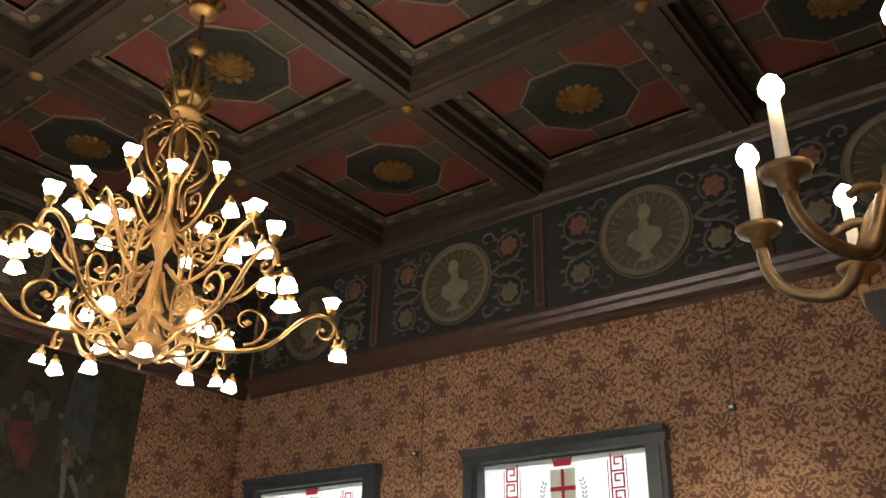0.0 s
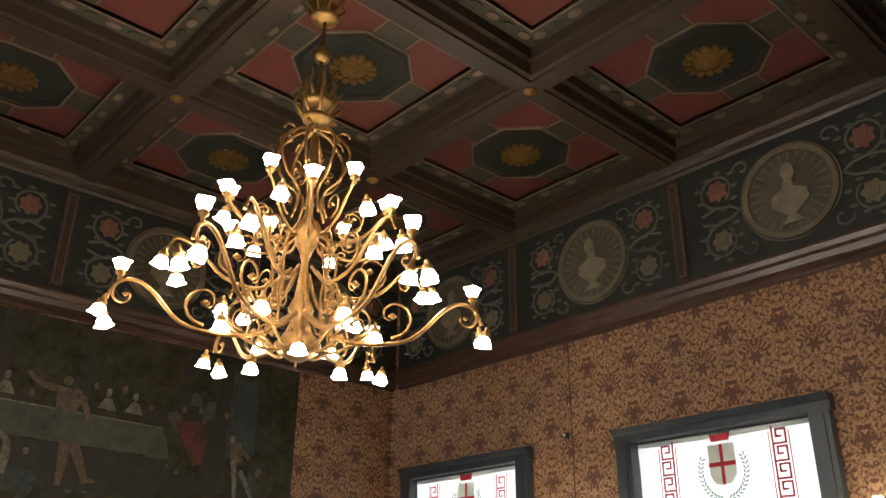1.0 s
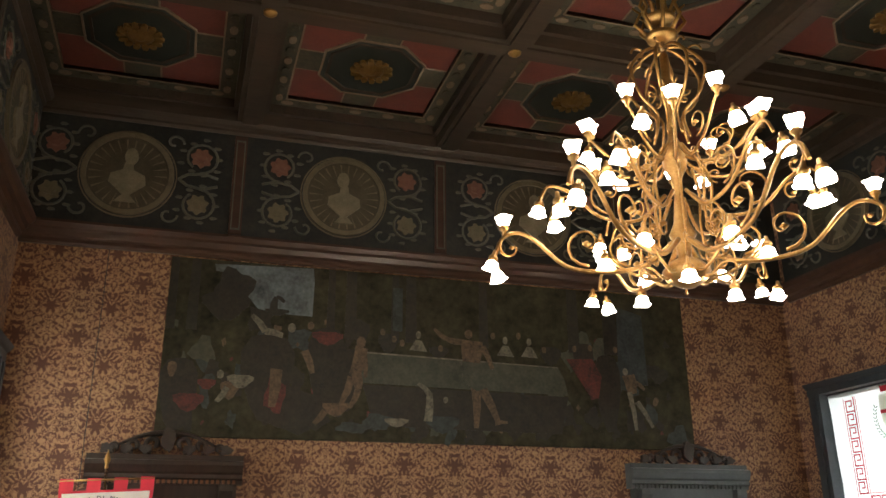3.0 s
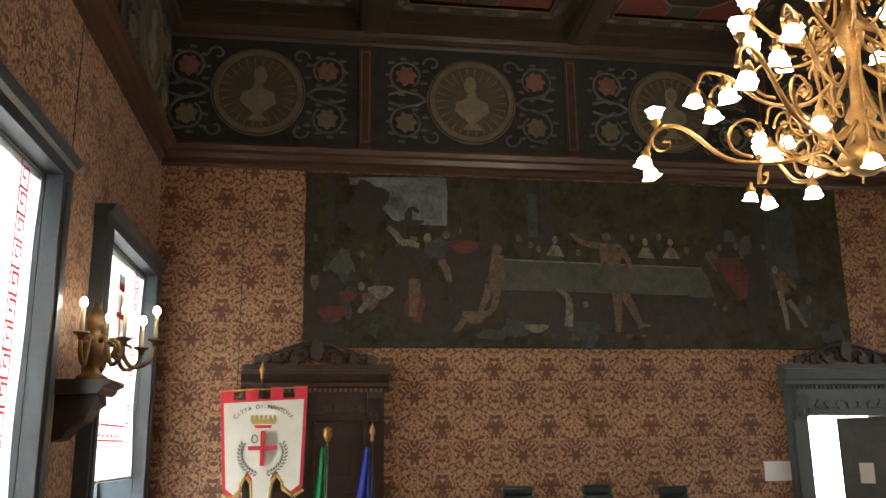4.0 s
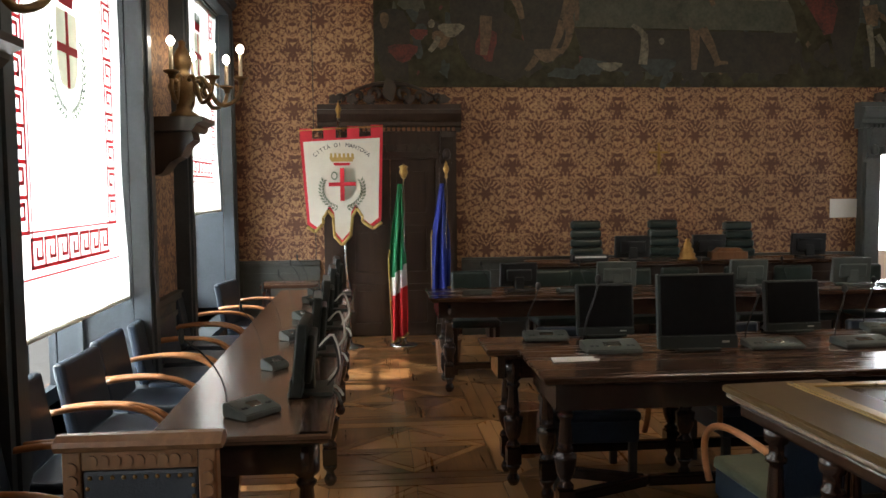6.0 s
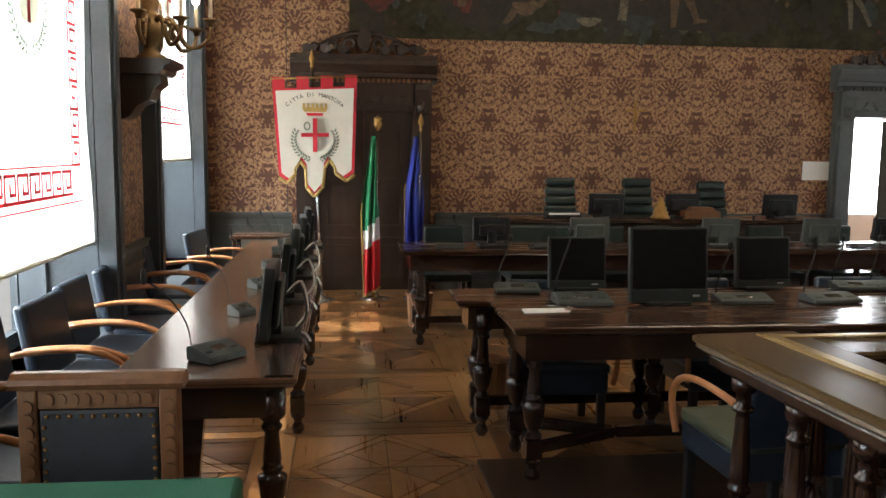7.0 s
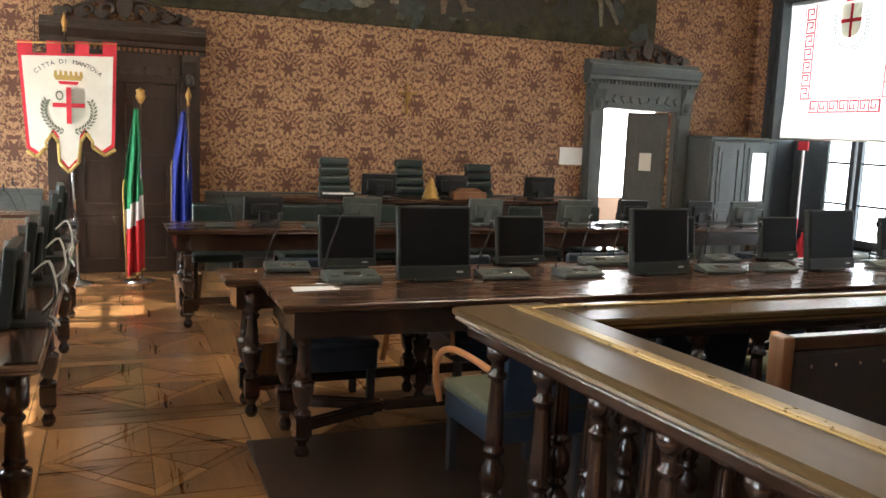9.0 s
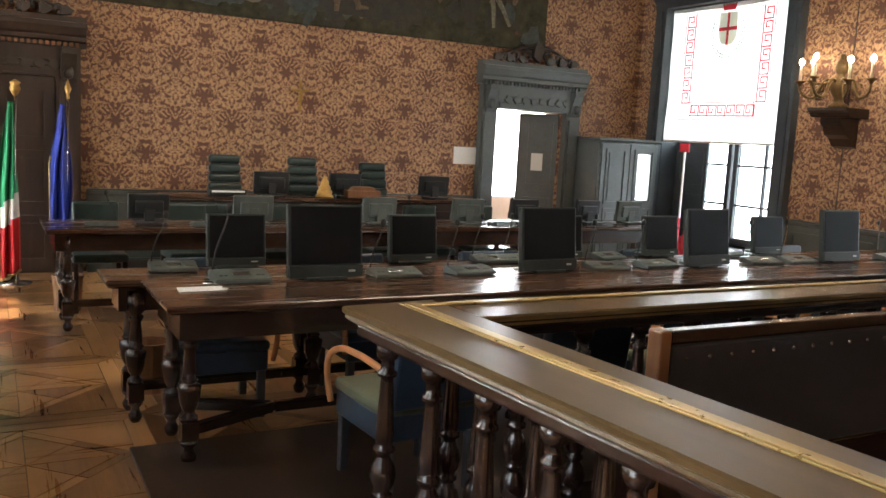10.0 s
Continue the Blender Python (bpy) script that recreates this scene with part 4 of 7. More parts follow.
def surround(tag, a, b, top, mat, label, out=0.28):
    """A pilastered frame round an opening a..b in the north wall."""
    ob = thing("door_" + tag, label, "door", kind="structure")
    c = (a + b) / 2
    for s, e in ((-1, a), (1, b)):
        lo, hi = sorted((e, e + s * 0.23))
        bm = bmesh.new()
        box(bm, lo, YF - 0.10, 0, hi, YF, top)
        box(bm, lo + 0.035, YF - 0.13, 0.16, hi - 0.035, YF - 0.10, top - 0.10)
        box(bm, lo - 0.012, YF - 0.145, 0, hi + 0.012, YF - 0.10, 0.15)
        part("pilaster", bm, mat, ob)
        bm = bmesh.new()
        sweep_profile(bm, [(0, 0), (0.03, 0), (0.05, 0.04), (0.045, 0.10), (0.07, 0.18), (0.115, 0.28), (0.115, 0.34), (0, 0.34)], (lo + 0.045, YF - 0.10, top - 0.05), (hi - 0.045, YF - 0.10, top - 0.05), (0, -1, 0))
        lathe(bm, [(0, top - 0.02), (0.04, top), (0.05, top + 0.05), (0.03, top + 0.1), (0, top + 0.11)], (lo + hi) / 2, YF - 0.16, 8)
        part("bracket", bm, "carved" if mat == "darkwood" else mat, ob)
    bm = bmesh.new()
    box(bm, a - 0.23, YF - 0.11, top, b + 0.23, YF, top + 0.30)
    box(bm, a + 0.02, YF - 0.122, top + 0.02, b - 0.02, YF - 0.11, top + 0.07)
    part("architrave", bm, mat, ob)
    bm = bmesh.new()
    for k in range(9):
        u = a - 0.05 + (b - a + 0.1) * (k + 0.5) / 9
        prism(bm, oval(u, top + 0.12, 0.055, 0.05, 10, 0.25, 4, k), (0, YF - 0.11, 0), (1, 0, 0), (0, 0, 1), (0, -0.02, 0))
        tube(bm, spiral((u + 0.05, YF - 0.12, top + 0.12), 0.045, 0.012, 0, 5, (1, 0, 0), (0, 0, 1 if k % 2 else -1), 8), 0.010, 5)
    part("carved_band", bm, "carved" if mat == "darkwood" else mat, ob)
    bm = bmesh.new()
    sweep_profile(bm, [(0, 0), (0.13, 0), (0.13, 0.04), (0.16, 0.06), (0.16, 0.10), (0.18, 0.12), (0.21, 0.19), (0.21, 0.235), (0.14, 0.245), (0.14, 0.30), (0, 0.30)], (a - out, YF, top + 0.30), (b + out, YF, top + 0.30), (0, -1, 0))
    part("cornice", bm, mat, ob)
    bm = bmesh.new()
    nd = int((b - a + 2 * out - 0.08) / 0.055)
    for k in range(nd):
        u = a - out + 0.05 + 0.055 * k
        box(bm, u, YF - 0.16, top + 0.305, u + 0.03, YF - 0.128, top + 0.345)
    part("dentils", bm, "oak" if mat == "darkwood" else mat, ob)
    bm = bmesh.new()
    scrollwork(bm, c, top + 0.60, YF - 0.12, 1, 1.12)
    part("carved_crest", bm, "carved", ob)
    return ob


d1 = surround("dark", -0.62, 0.40, 2.00, "darkwood", "closed dark walnut double door with a carved crest")
for s in (-1, 1):
    x0, x1 = sorted((-0.11, -0.11 + s * 0.51))
    bm = bmesh.new()
    box(bm, x0 + 0.003, YF - 0.05, 0.01, x1 - 0.003, YF - 0.004, 2.00)
    leaf = part("door_leaf", bm, "darkwood", d1)
    for z0, z1 in ((0.12, 0.60), (0.70, 1.26), (1.36, 1.90)):
        bm = bmesh.new()
        ring(bm, [(x0 + 0.07, z0), (x1 - 0.07, z0), (x1 - 0.07, z1), (x0 + 0.07, z1)], [(x0 + 0.11, z0 + 0.04), (x1 - 0.11, z0 + 0.04), (x1 - 0.11, z1 - 0.04), (x0 + 0.11, z1 - 0.04)], (0, YF - 0.05, 0), (1, 0, 0), (0, 0, 1), (0, -0.022, 0))
        prism(bm, [(x0 + 0.15, z0 + 0.08), (x1 - 0.15, z0 + 0.08), (x1 - 0.15, z1 - 0.08), (x0 + 0.15, z1 - 0.08)], (0, YF - 0.05, 0), (1, 0, 0), (0, 0, 1), (0, -0.012, 0))
        part("raised_panel", bm, "darkwood", leaf)
d2 = surround("grey", 5.61, 6.72, 2.02, "greypaint", "grey-green painted doorway with a carved crest, open to a bright room")
# open leaf swung back into the next room, with a notice on it
bm = bmesh.new()
box(bm, 0, -0.02, 0.01, 0.54, 0.02, 2.00)
leaf = part("door_leaf", bm, "greypaint", d2, at=pose(6.71, YF + 0.06, 0, 0, 0, 138))
for z0, z1 in ((0.15, 0.85), (1.0, 1.9)):
    bm = bmesh.new()
    ring(bm, [(0.06, z0), (0.44, z0), (0.44, z1), (0.06, z1)], [(0.10, z0 + 0.04), (0.40, z0 + 0.04), (0.40, z1 - 0.04), (0.10, z1 - 0.04)], (0, 0.02, 0), (1, 0, 0), (0, 0, 1), (0, 0.014, 0))
    part("raised_panel", bm, "greypaint", leaf)
bm = bmesh.new()
box(bm, 0.18, 0.035, 1.22, 0.34, 0.038, 1.46)
tagged(part("notice_sheet", bm, "sheet", at=pose(6.71, YF + 0.06, 0, 0, 0, 138)), "white paper notice fixed to the grey door", "notice")
# the room beyond
bm = bmesh.new()
for q in ((4.6, YF + 0.4, 0, 4.75, 11.2, 3.0), (8.4, YF + 0.4, 0, 8.55, 11.2, 3.0), (4.6, YF + 0.4, 3.0, 8.55, 11.35, 3.15), (4.6, 11.2, 0, 6.40, 11.35, 3.0), (7.65, 11.2, 0, 8.55, 11.35, 3.0), (6.40, 11.2, 0, 7.65, 11.35, 0.76), (6.40, 11.2, 2.6, 7.65, 11.35, 3.0)):
    box(bm, *q)
tagged(part("anteroom_walls", bm, "plaster"), "plain white plastered walls of the next room", "wall", kind="structure")
bm = bmesh.new()
box(bm, 6.2, 11.55, 0.5, 7.9, 11.57, 2.9)
tagged(part("backdrop", bm, "skyglow"), "bright overcast daylight outside a window", "backdrop", kind="structure")


# ---- the great painting, figures as plain shapes ----
pt = thing("painting", "huge dark old banquet painting on canvas, unframed", "painting", at=pose(0, YF, 0))
PX0, PX1, PZ0, PZ1 = -0.27, 6.33, 2.80, 4.82
bm = bmesh.new()
box(bm, PX0, -0.045, PZ0, PX1, -0.002, PZ1)
part("canvas", bm, "canvas", pt)


def paint(name, mat, outlines, lift):
    global layer
    for ol in outlines:
        layer += 1
        b = bmesh.new()
        prism(b, ol, (-0.07, -0.045, 0.03), (1, 0, 0), (0, 0, 1), (0, -0.0015 * lift - 0.00002 * layer, 0))
        part(name, b, mat, pt)


def limb(x0, z0, x1, z1, w0, w1):
    """A tapered stroke between two places."""
    L = math.hypot(x1 - x0, z1 - z0)
    nx, nz = -(z1 - z0) / L, (x1 - x0) / L
    mx, mz = (x0 + x1) / 2 + nx * 0.012, (z0 + z1) / 2 + nz * 0.012
    wm = (w0 + w1) * 0.56
    return [(x0 + nx * w0, z0 + nz * w0), (x0 - nx * w0, z0 - nz * w0), (mx - nx * wm, mz - nz * wm), (x1 - nx * w1, z1 - nz * w1), (x1 + nx * w1, z1 + nz * w1), (mx + nx * wm, mz + nz * wm)]


rng = random.Random(7)
layer = 0
# murky ground of shapes that can hardly be told apart
for k in range(150):
    u = rng.uniform(PX0 + 0.15, PX1 - 0.15)
    v = rng.uniform(PZ0 + 0.08, PZ0 + (1.35 if u < 1.9 or u > 4.7 else 0.55))
    mt = rng.choice(("pt_dark", "pt_dark", "pt_dark", "pt_blue", "pt_flesh", "pt_red", "pt_cloth", "canvas"))
    sz = rng.uniform(0.02, 0.05) if mt in ("pt_flesh", "pt_red") else rng.uniform(0.05, 0.16)
    paint("brush_shape", mt, [oval(u, v, sz * rng.uniform(0.4, 1.2), sz, 11, 0.3, rng.choice((2, 3, 4)), rng.uniform(0, 6))], 0.5)
paint("sky_patch", "pt_sky", [[(0.28, 4.74), (1.42, 4.78), (1.44, 4.62), (1.43, 4.19), (1.0, 4.20), (0.80, 4.24), (0.66, 4.40), (0.60, 4.62), (0.30, 4.66)]], 1)
paint("dark_tree", "pt_dark", [oval(0.52, 4.46, 0.22, 0.24, 16, 0.2, 4), oval(0.44, 4.26, 0.26, 0.16, 14, 0.2, 3), limb(0.98, 4.22, 1.00, 4.40, 0.05, 0.025), limb(1.00, 4.40, 1.10, 4.34, 0.02, 0.02), oval(1.02, 4.22, 0.14, 0.04, 10, 0.2, 3)], 2)
paint("column", "pt_dark", [[(x, 3.95), (x + w, 3.95), (x + w - 0.01, 4.78), (x + 0.01, 4.78)] for x, w in ((-0.2, 0.1), (0.02, 0.12), (1.60, 0.10), (1.82, 0.14), (2.38, 0.1), (2.56, 0.14), (3.5, 0.12), (4.7, 0.16), (5.2, 0.2))], 1)
paint("stone_panel", "pt_blue", [[(5.38, 3.55), (5.80, 3.58), (5.78, 4.50), (5.42, 4.60)], [(2.40, 4.08), (2.52, 4.08), (2.52, 4.62), (2.40, 4.62)]], 1)
paint("table_cloth", "pt_cloth", [[(2.06, 3.80), (4.54, 3.74), (4.62, 3.60), (4.66, 3.40), (2.02, 3.44), (2.0, 3.66)]], 1)
paint("table_edge", "pt_pale", [[(2.06, 3.81), (4.54, 3.75), (4.54, 3.735), (2.06, 3.79)]], 2)
paint("table_shade", "pt_dark", [[(2.05, 3.42), (4.66, 3.38), (4.55, 2.92), (2.2, 2.95)]], 1.5)
# left group
paint("figure_umber", "pt_dark", [oval(0.0, 3.25, 0.2, 0.42, 14, 0.12, 3), oval(0.95, 3.5, 0.3, 0.5, 14, 0.12, 3), oval(1.25, 3.1, 0.32, 0.26, 14, 0.15, 4), oval(1.62, 3.62, 0.22, 0.5, 14, 0.12, 3), oval(2.0, 4.06, 0.12, 0.14, 12, 0.15, 4)], 2)
paint("figure_red", "pt_red", [oval(0.12, 3.15, 0.16, 0.10, 12, 0.2, 3), oval(1.62, 3.95, 0.18, 0.08, 12, 0.2, 3), oval(0.30, 3.35, 0.1, 0.06, 10, 0.2, 3), oval(1.05, 3.25, 0.12, 0.20, 12, 0.2, 4)], 3)
paint("figure_linen", "pt_pale", [limb(0.74, 4.16, 0.90, 3.98, 0.025, 0.04), limb(0.90, 3.98, 1.10, 3.94, 0.04, 0.03), oval(1.20, 4.04, 0.045, 0.055, 10), oval(0.66, 3.40, 0.14, 0.075, 14, 0.2, 3), oval(0.44, 3.46, 0.04, 0.05, 8), limb(0.52, 3.32, 0.42, 3.16, 0.035, 0.025)], 4)
paint("figure_ochre", "pt_flesh", [oval(0.55, 3.30, 0.10, 0.10, 12, 0.2, 3), limb(1.36, 3.78, 1.46, 3.52, 0.045, 0.03), limb(1.05, 3.55, 1.02, 3.12, 0.07, 0.04), oval(-0.08, 3.50, 0.05, 0.09, 10, 0.1, 3), oval(1.74, 3.14, 0.15, 0.09, 12, 0.15, 3), limb(1.62, 3.10, 1.50, 2.95, 0.04, 0.025), oval(1.42, 4.08, 0.04, 0.05, 8)], 3)
# standing pale figure in a cloak before the table
paint("figure_umber", "pt_dark", [[(1.78, 3.84), (1.96, 3.82), (1.94, 3.20), (1.52, 3.18), (1.62, 3.60)]], 3)
paint("figure_ochre", "pt_flesh", [oval(2.02, 3.92, 0.055, 0.07, 10), limb(2.03, 3.86, 1.95, 3.52, 0.075, 0.065), limb(1.97, 3.54, 2.00, 3.36, 0.06, 0.04), limb(2.00, 3.36, 1.90, 3.14, 0.04, 0.022), limb(1.92, 3.50, 1.80, 3.18, 0.05, 0.025), limb(2.06, 3.80, 2.08, 3.50, 0.03, 0.02)], 4)
# tall figure with a raised arm in front of the table
paint("figure_ochre", "pt_flesh", [oval(3.36, 4.10, 0.05, 0.06, 10), limb(3.40, 4.02, 3.38, 3.72, 0.14, 0.10), limb(3.28, 4.00, 3.08, 4.02, 0.035, 0.03), limb(3.08, 4.02, 2.92, 4.14, 0.03, 0.018), limb(3.54, 3.96, 3.66, 3.68, 0.035, 0.025), limb(3.44, 3.44, 3.44, 2.96, 0.06, 0.028), limb(3.52, 3.44, 3.72, 3.04, 0.06, 0.03), limb(3.68, 3.02, 3.84, 3.04, 0.025, 0.015)], 5)
paint("figure_slate", "pt_cloth", [[(3.26, 3.76), (3.52, 3.74), (3.60, 3.46), (3.46, 3.40), (3.28, 3.50)]], 6)
# guests at the table
for x in (2.72, 3.84, 4.16):
    paint("figure_linen", "pt_pale", [[(x - 0.11, 3.86), (x + 0.11, 3.85), (x + 0.04, 3.98), (x - 0.03, 3.99)], oval(x, 4.05, 0.032, 0.05, 9)], 4)
paint("small_shape", "pt_flesh", [oval(x, z, 0.032, 0.045, 8) for x, z in ((2.28, 4.06), (2.42, 3.98), (2.52, 3.94), (3.0, 3.90), (3.68, 4.10), (4.02, 4.12), (4.36, 3.96), (4.78, 4.0), (5.0, 4.02), (5.36, 4.02))], 2)
paint("figure_umber", "pt_dark", [oval(2.35, 3.94, 0.12, 0.12, 12, 0.15, 3), oval(2.98, 3.86, 0.12, 0.07, 12, 0.15, 3), oval(4.45, 3.9, 0.14, 0.12, 12, 0.15, 3), oval(4.90, 3.9, 0.14, 0.2, 12, 0.12, 3), oval(5.22, 3.5, 0.18, 0.5, 14, 0.12, 3)], 1.8)
# animals and vessels on the ground
paint("figure_linen", "pt_pale", [limb(2.72, 3.46, 2.86, 3.34, 0.02, 0.035), limb(2.86, 3.36, 2.84, 3.02, 0.035, 0.05), oval(2.46, 3.0, 0.14, 0.05, 12, 0.2, 3), oval(3.06, 3.28, 0.03, 0.04, 8)], 4)
paint("figure_slate", "pt_blue", [oval(3.02, 3.0, 0.2, 0.10, 12, 0.2, 3), oval(2.24, 3.0, 0.18, 0.09, 12, 0.2, 4), oval(1.95, 2.92, 0.2, 0.06, 12, 0.2, 4)], 3)
# right group
paint("figure_red", "pt_red", [[(4.66, 3.86), (5.02, 3.88), (5.14, 3.66), (5.08, 3.38), (4.98, 3.36), (4.86, 3.56)]], 4)
paint("figure_linen", "pt_pale", [limb(5.52, 3.48, 5.58, 3.0, 0.035, 0.02), limb(5.62, 3.36, 5.82, 3.04, 0.035, 0.02), oval(5.48, 3.74, 0.04, 0.05, 8)], 4)
paint("figure_ochre", "pt_flesh", [limb(5.52, 3.70, 5.56, 3.46, 0.09, 0.06), limb(5.60, 3.62, 5.74, 3.52, 0.025, 0.02)], 3)

# small things on the north wall
cr = thing("wall_crucifix", "small gilded crucifix hung on the wallpaper", "crucifix", at=pose(2.98, YF - 0.004, 2.0))
part("upright", rbox(-0.014, -0.02, -0.19, 0.014, 0, 0.17), "gold", cr)
part("crossbar", rbox(-0.12, -0.022, 0.045, 0.12, -0.002, 0.07), "gold", cr)
bm = bmesh.new()
lathe(bm, [(0, -0.09), (0.022, -0.07), (0.028, 0.0), (0.018, 0.06), (0, 0.08)], 0, -0.03, 8)
part("ornament", bm, "gold", cr)
sg = thing("wall_notice", "white paper notice with a metal edge on the wallpaper", "notice", at=pose(5.05, YF - 0.006, 1.28))
part("sheet", rbox(0, -0.008, 0, 0.33, 0, 0.22, 0.002), "sheet", sg)
part("edge_strip", rbox(0.335, -0.02, -0.01, 0.375, 0, 0.30, 0.004), "lightplastic", sg)


# ---- tables ----
def turned_leg(h, r=0.055, seg=14, square=False):
    """A baluster-turned walnut leg with a vase and bun foot."""
    bm = bmesh.new()
    p = [(0.0, 0.0), (r * 0.40, 0.0), (r * 0.62, 0.02), (r * 0.66, 0.04), (r * 0.42, 0.065), (r * 0.40, 0.08), (r * 0.72, 0.10), (r * 0.72, 0.115), (r * 0.55, 0.12),
         (r * 0.55, 0.215), (r * 0.75, 0.22), (r * 0.75, 0.235), (r * 0.42, 0.255), (r * 0.62, 0.275), (r * 0.86, 0.31), (r * 0.98, 0.365), (r * 1.02, 0.385), (r * 0.70, 0.395), (r * 0.60, 0.405), (r * 0.78, 0.415), (r * 0.60, 0.428),
         (r * 0.64, 0.45), (r * 0.48, h - 0.17), (r * 0.70, h - 0.155), (r * 0.72, h - 0.145), (r * 0.5, h - 0.13), (r * 0.9, h - 0.11), (r * 0.95, h - 0.10), (r * 0.95, h)]
    lathe(bm, p, seg=seg)
    box(bm, -r * 0.72, -r * 0.72, 0.122, r * 0.72, r * 0.72, 0.213)
    return to_mesh("leg", bm, "leg")


def moulded_top(x0, y0, x1, y1, z, t, mat, name="tabletop"):
    """A slab with a stepped, rounded edge."""
    bm = bmesh.new()
    lv = [(0.03, z - t), (0.008, z - t * 0.72), (0.012, z - t * 0.55), (0.0, z - t * 0.40), (0.0, z - t * 0.12), (0.008, z)]
    rings = [[bm.verts.new(c) for c in ((x0 + i, y0 + i, h), (x1 - i, y0 + i, h), (x1 - i, y1 - i, h), (x0 + i, y1 - i, h))] for i, h in lv]
    for a, b in zip(rings, rings[1:]):
        for k in range(4):
            bm.faces.new((a[k], a[(k + 1) % 4], b[(k + 1) % 4], b[k]))
    bm.faces.new(rings[-1])
    bm.faces.new(list(reversed(rings[0])))
    return to_mesh(name, bm, mat)


def long_table(label, x0, y0, x1, y1, z, legs, topmat, stretch=None, apron=0.13, panel=None):
    tb = thing("council_table", label, "table", at=pose(x0, y0, 0), group="council tables")
    w, d = x1 - x0, y1 - y0
    part("tabletop", moulded_top(0, 0, w, d, z, 0.045, topmat), None, tb)
    bm = bmesh.new()
    ring(bm, [(0.07, 0.07), (w - 0.07, 0.07), (w - 0.07, d - 0.07), (0.07, d - 0.07)], [(0.095, 0.095), (w - 0.095, 0.095), (w - 0.095, d - 0.095), (0.095, d - 0.095)], (0, 0, z - 0.045 - apron), (1, 0, 0), (0, 1, 0), (0, 0, apron))
    part("apron", bm, "leg", tb)
    me = turned_leg(z - 0.045 - 0.02)
    for u, v in legs:
        part("leg", me, None, tb, at=pose(u, v, 0))
    if stretch:
        for (a, b), (c, e) in stretch:
            bm = bmesh.new()
            ang = math.atan2(e - b, c - a)
            L = math.hypot(c - a, e - b)
            box(bm, 0, -0.028, 0.14, L, 0.028, 0.195)
            bmesh.ops.bevel(bm, geom=bm.edges[:], offset=0.012, segments=2, affect="EDGES")
            part("stretcher", bm, "leg", tb, at=pose(a, b, 0, 0, 0, math.degrees(ang)))
    return tb


TZ = 0.79
long_table("long dark walnut council table with turned legs", 0.47, 3.98, 7.2, 4.685, TZ,
           [(u, v) for u in (0.13, 1.95, 3.75, 5.5, 6.6) for v in (0.13, 0.55)], "tabletop",
           [((0.13, 0.13), (0.6, 0.34)), ((0.13, 0.55), (0.6, 0.34)), ((0.6, 0.34), (6.5, 0.34))])
long_table("dark walnut council table standing behind another", 0.30, 4.70, 7.1, 5.10, TZ - 0.004,
           [(u, v) for u in (0.16, 1.15, 3.0, 5.0, 6.6) for v in (0.09, 0.31)], "tabletop",
           [((0.16, 0.20), (6.5, 0.20))])
long_table("long brown walnut table before the presidents' bench", 0.14, 6.88, 6.3, 7.55, TZ,
           [(u, v) for u in (0.16, 2.2, 4.2, 6.0) for v in (0.12, 0.52)], "tabletop",
           [((0.16, 0.32), (6.0, 0.32))])
tl = long_table("long walnut side table with plank ends along the windows", -1.13, 3.20, -0.47, 7.64, TZ,
                [(0.56, 0.12), (0.56, 1.7), (0.56, 3.2), (0.56, 4.3)], "tabletop_y", None, 0.12)
for v in (0.16, 2.2, 4.2):
    bm = bmesh.new()
    prism(bm, [(0.10, 0), (0.30, 0), (0.27, 0.10), (0.30, 0.2), (0.28, 0.30), (0.31, 0.62), (0.09, 0.62), (0.12, 0.30), (0.10, 0.2), (0.13, 0.10)], (0, v, 0), (1, 0, 0), (0, 0, 1), (0, 0.05, 0))
    part("plank_end", bm, "leg", tl)
part("edge_strip", rbox(0.545, 0.02, TZ + 0.0015, 0.645, 4.42, TZ + 0.006, 0.002), "leg", tl)

# fluted wooden bins under the tables
for x, y in ((0.62, 5.33), (0.36, 7.75)):
    bn = thing("waste_bin", "fluted brown wooden waste bin on the floor", "bin", at=pose(x, y, 0), group="waste bins")
    bm = bmesh.new()
    n = 24
    rr = []
    for r, z in ((0.10, 0), (0.12, 0.29), (0.11, 0.29), (0.092, 0.01)):
        rr.append([bm.verts.new(((r - 0.006 * (k % 2)) * math.cos(2 * math.pi * k / n), (r - 0.006 * (k % 2)) * math.sin(2 * math.pi * k / n), z)) for k in range(n)])
    for a, b in zip(rr, rr[1:]):
        for k in range(n):
            bm.faces.new((a[k], a[(k + 1) % n], b[(k + 1) % n], b[k]))
    bm.faces.new(list(reversed(rr[0])))
    bm.faces.new(rr[-1])
    part("shell", bm, "oak", bn)
    bm = bmesh.new()
    ring(bm, oval(0, 0, 0.127, 0.127, 24), oval(0, 0, 0.110, 0.110, 24), (0, 0, 0.285), (1, 0, 0), (0, 1, 0), (0, 0, 0.018))
    part("rim", bm, "oak", bn)

# low dark platform under the balustrade
bm = rbox(0.37, 0.35, 0, 7.9, 4.37, 0.02, 0.005)
tagged(part("low_platform", bm, "darkwood"), "low dark wooden platform on the parquet", "platform", kind="structure")

# ---- balustrade ----
RZ = 0.94
bal = thing("balustrade", "dark oak balustrade with turned balusters and a wide moulded rail", "balustrade")


def rail_run(name, x0, y0, x1, y1, mat):
    part(name, moulded_top(x0, y0, x1, y1, RZ, 0.085, mat, name), None, bal)


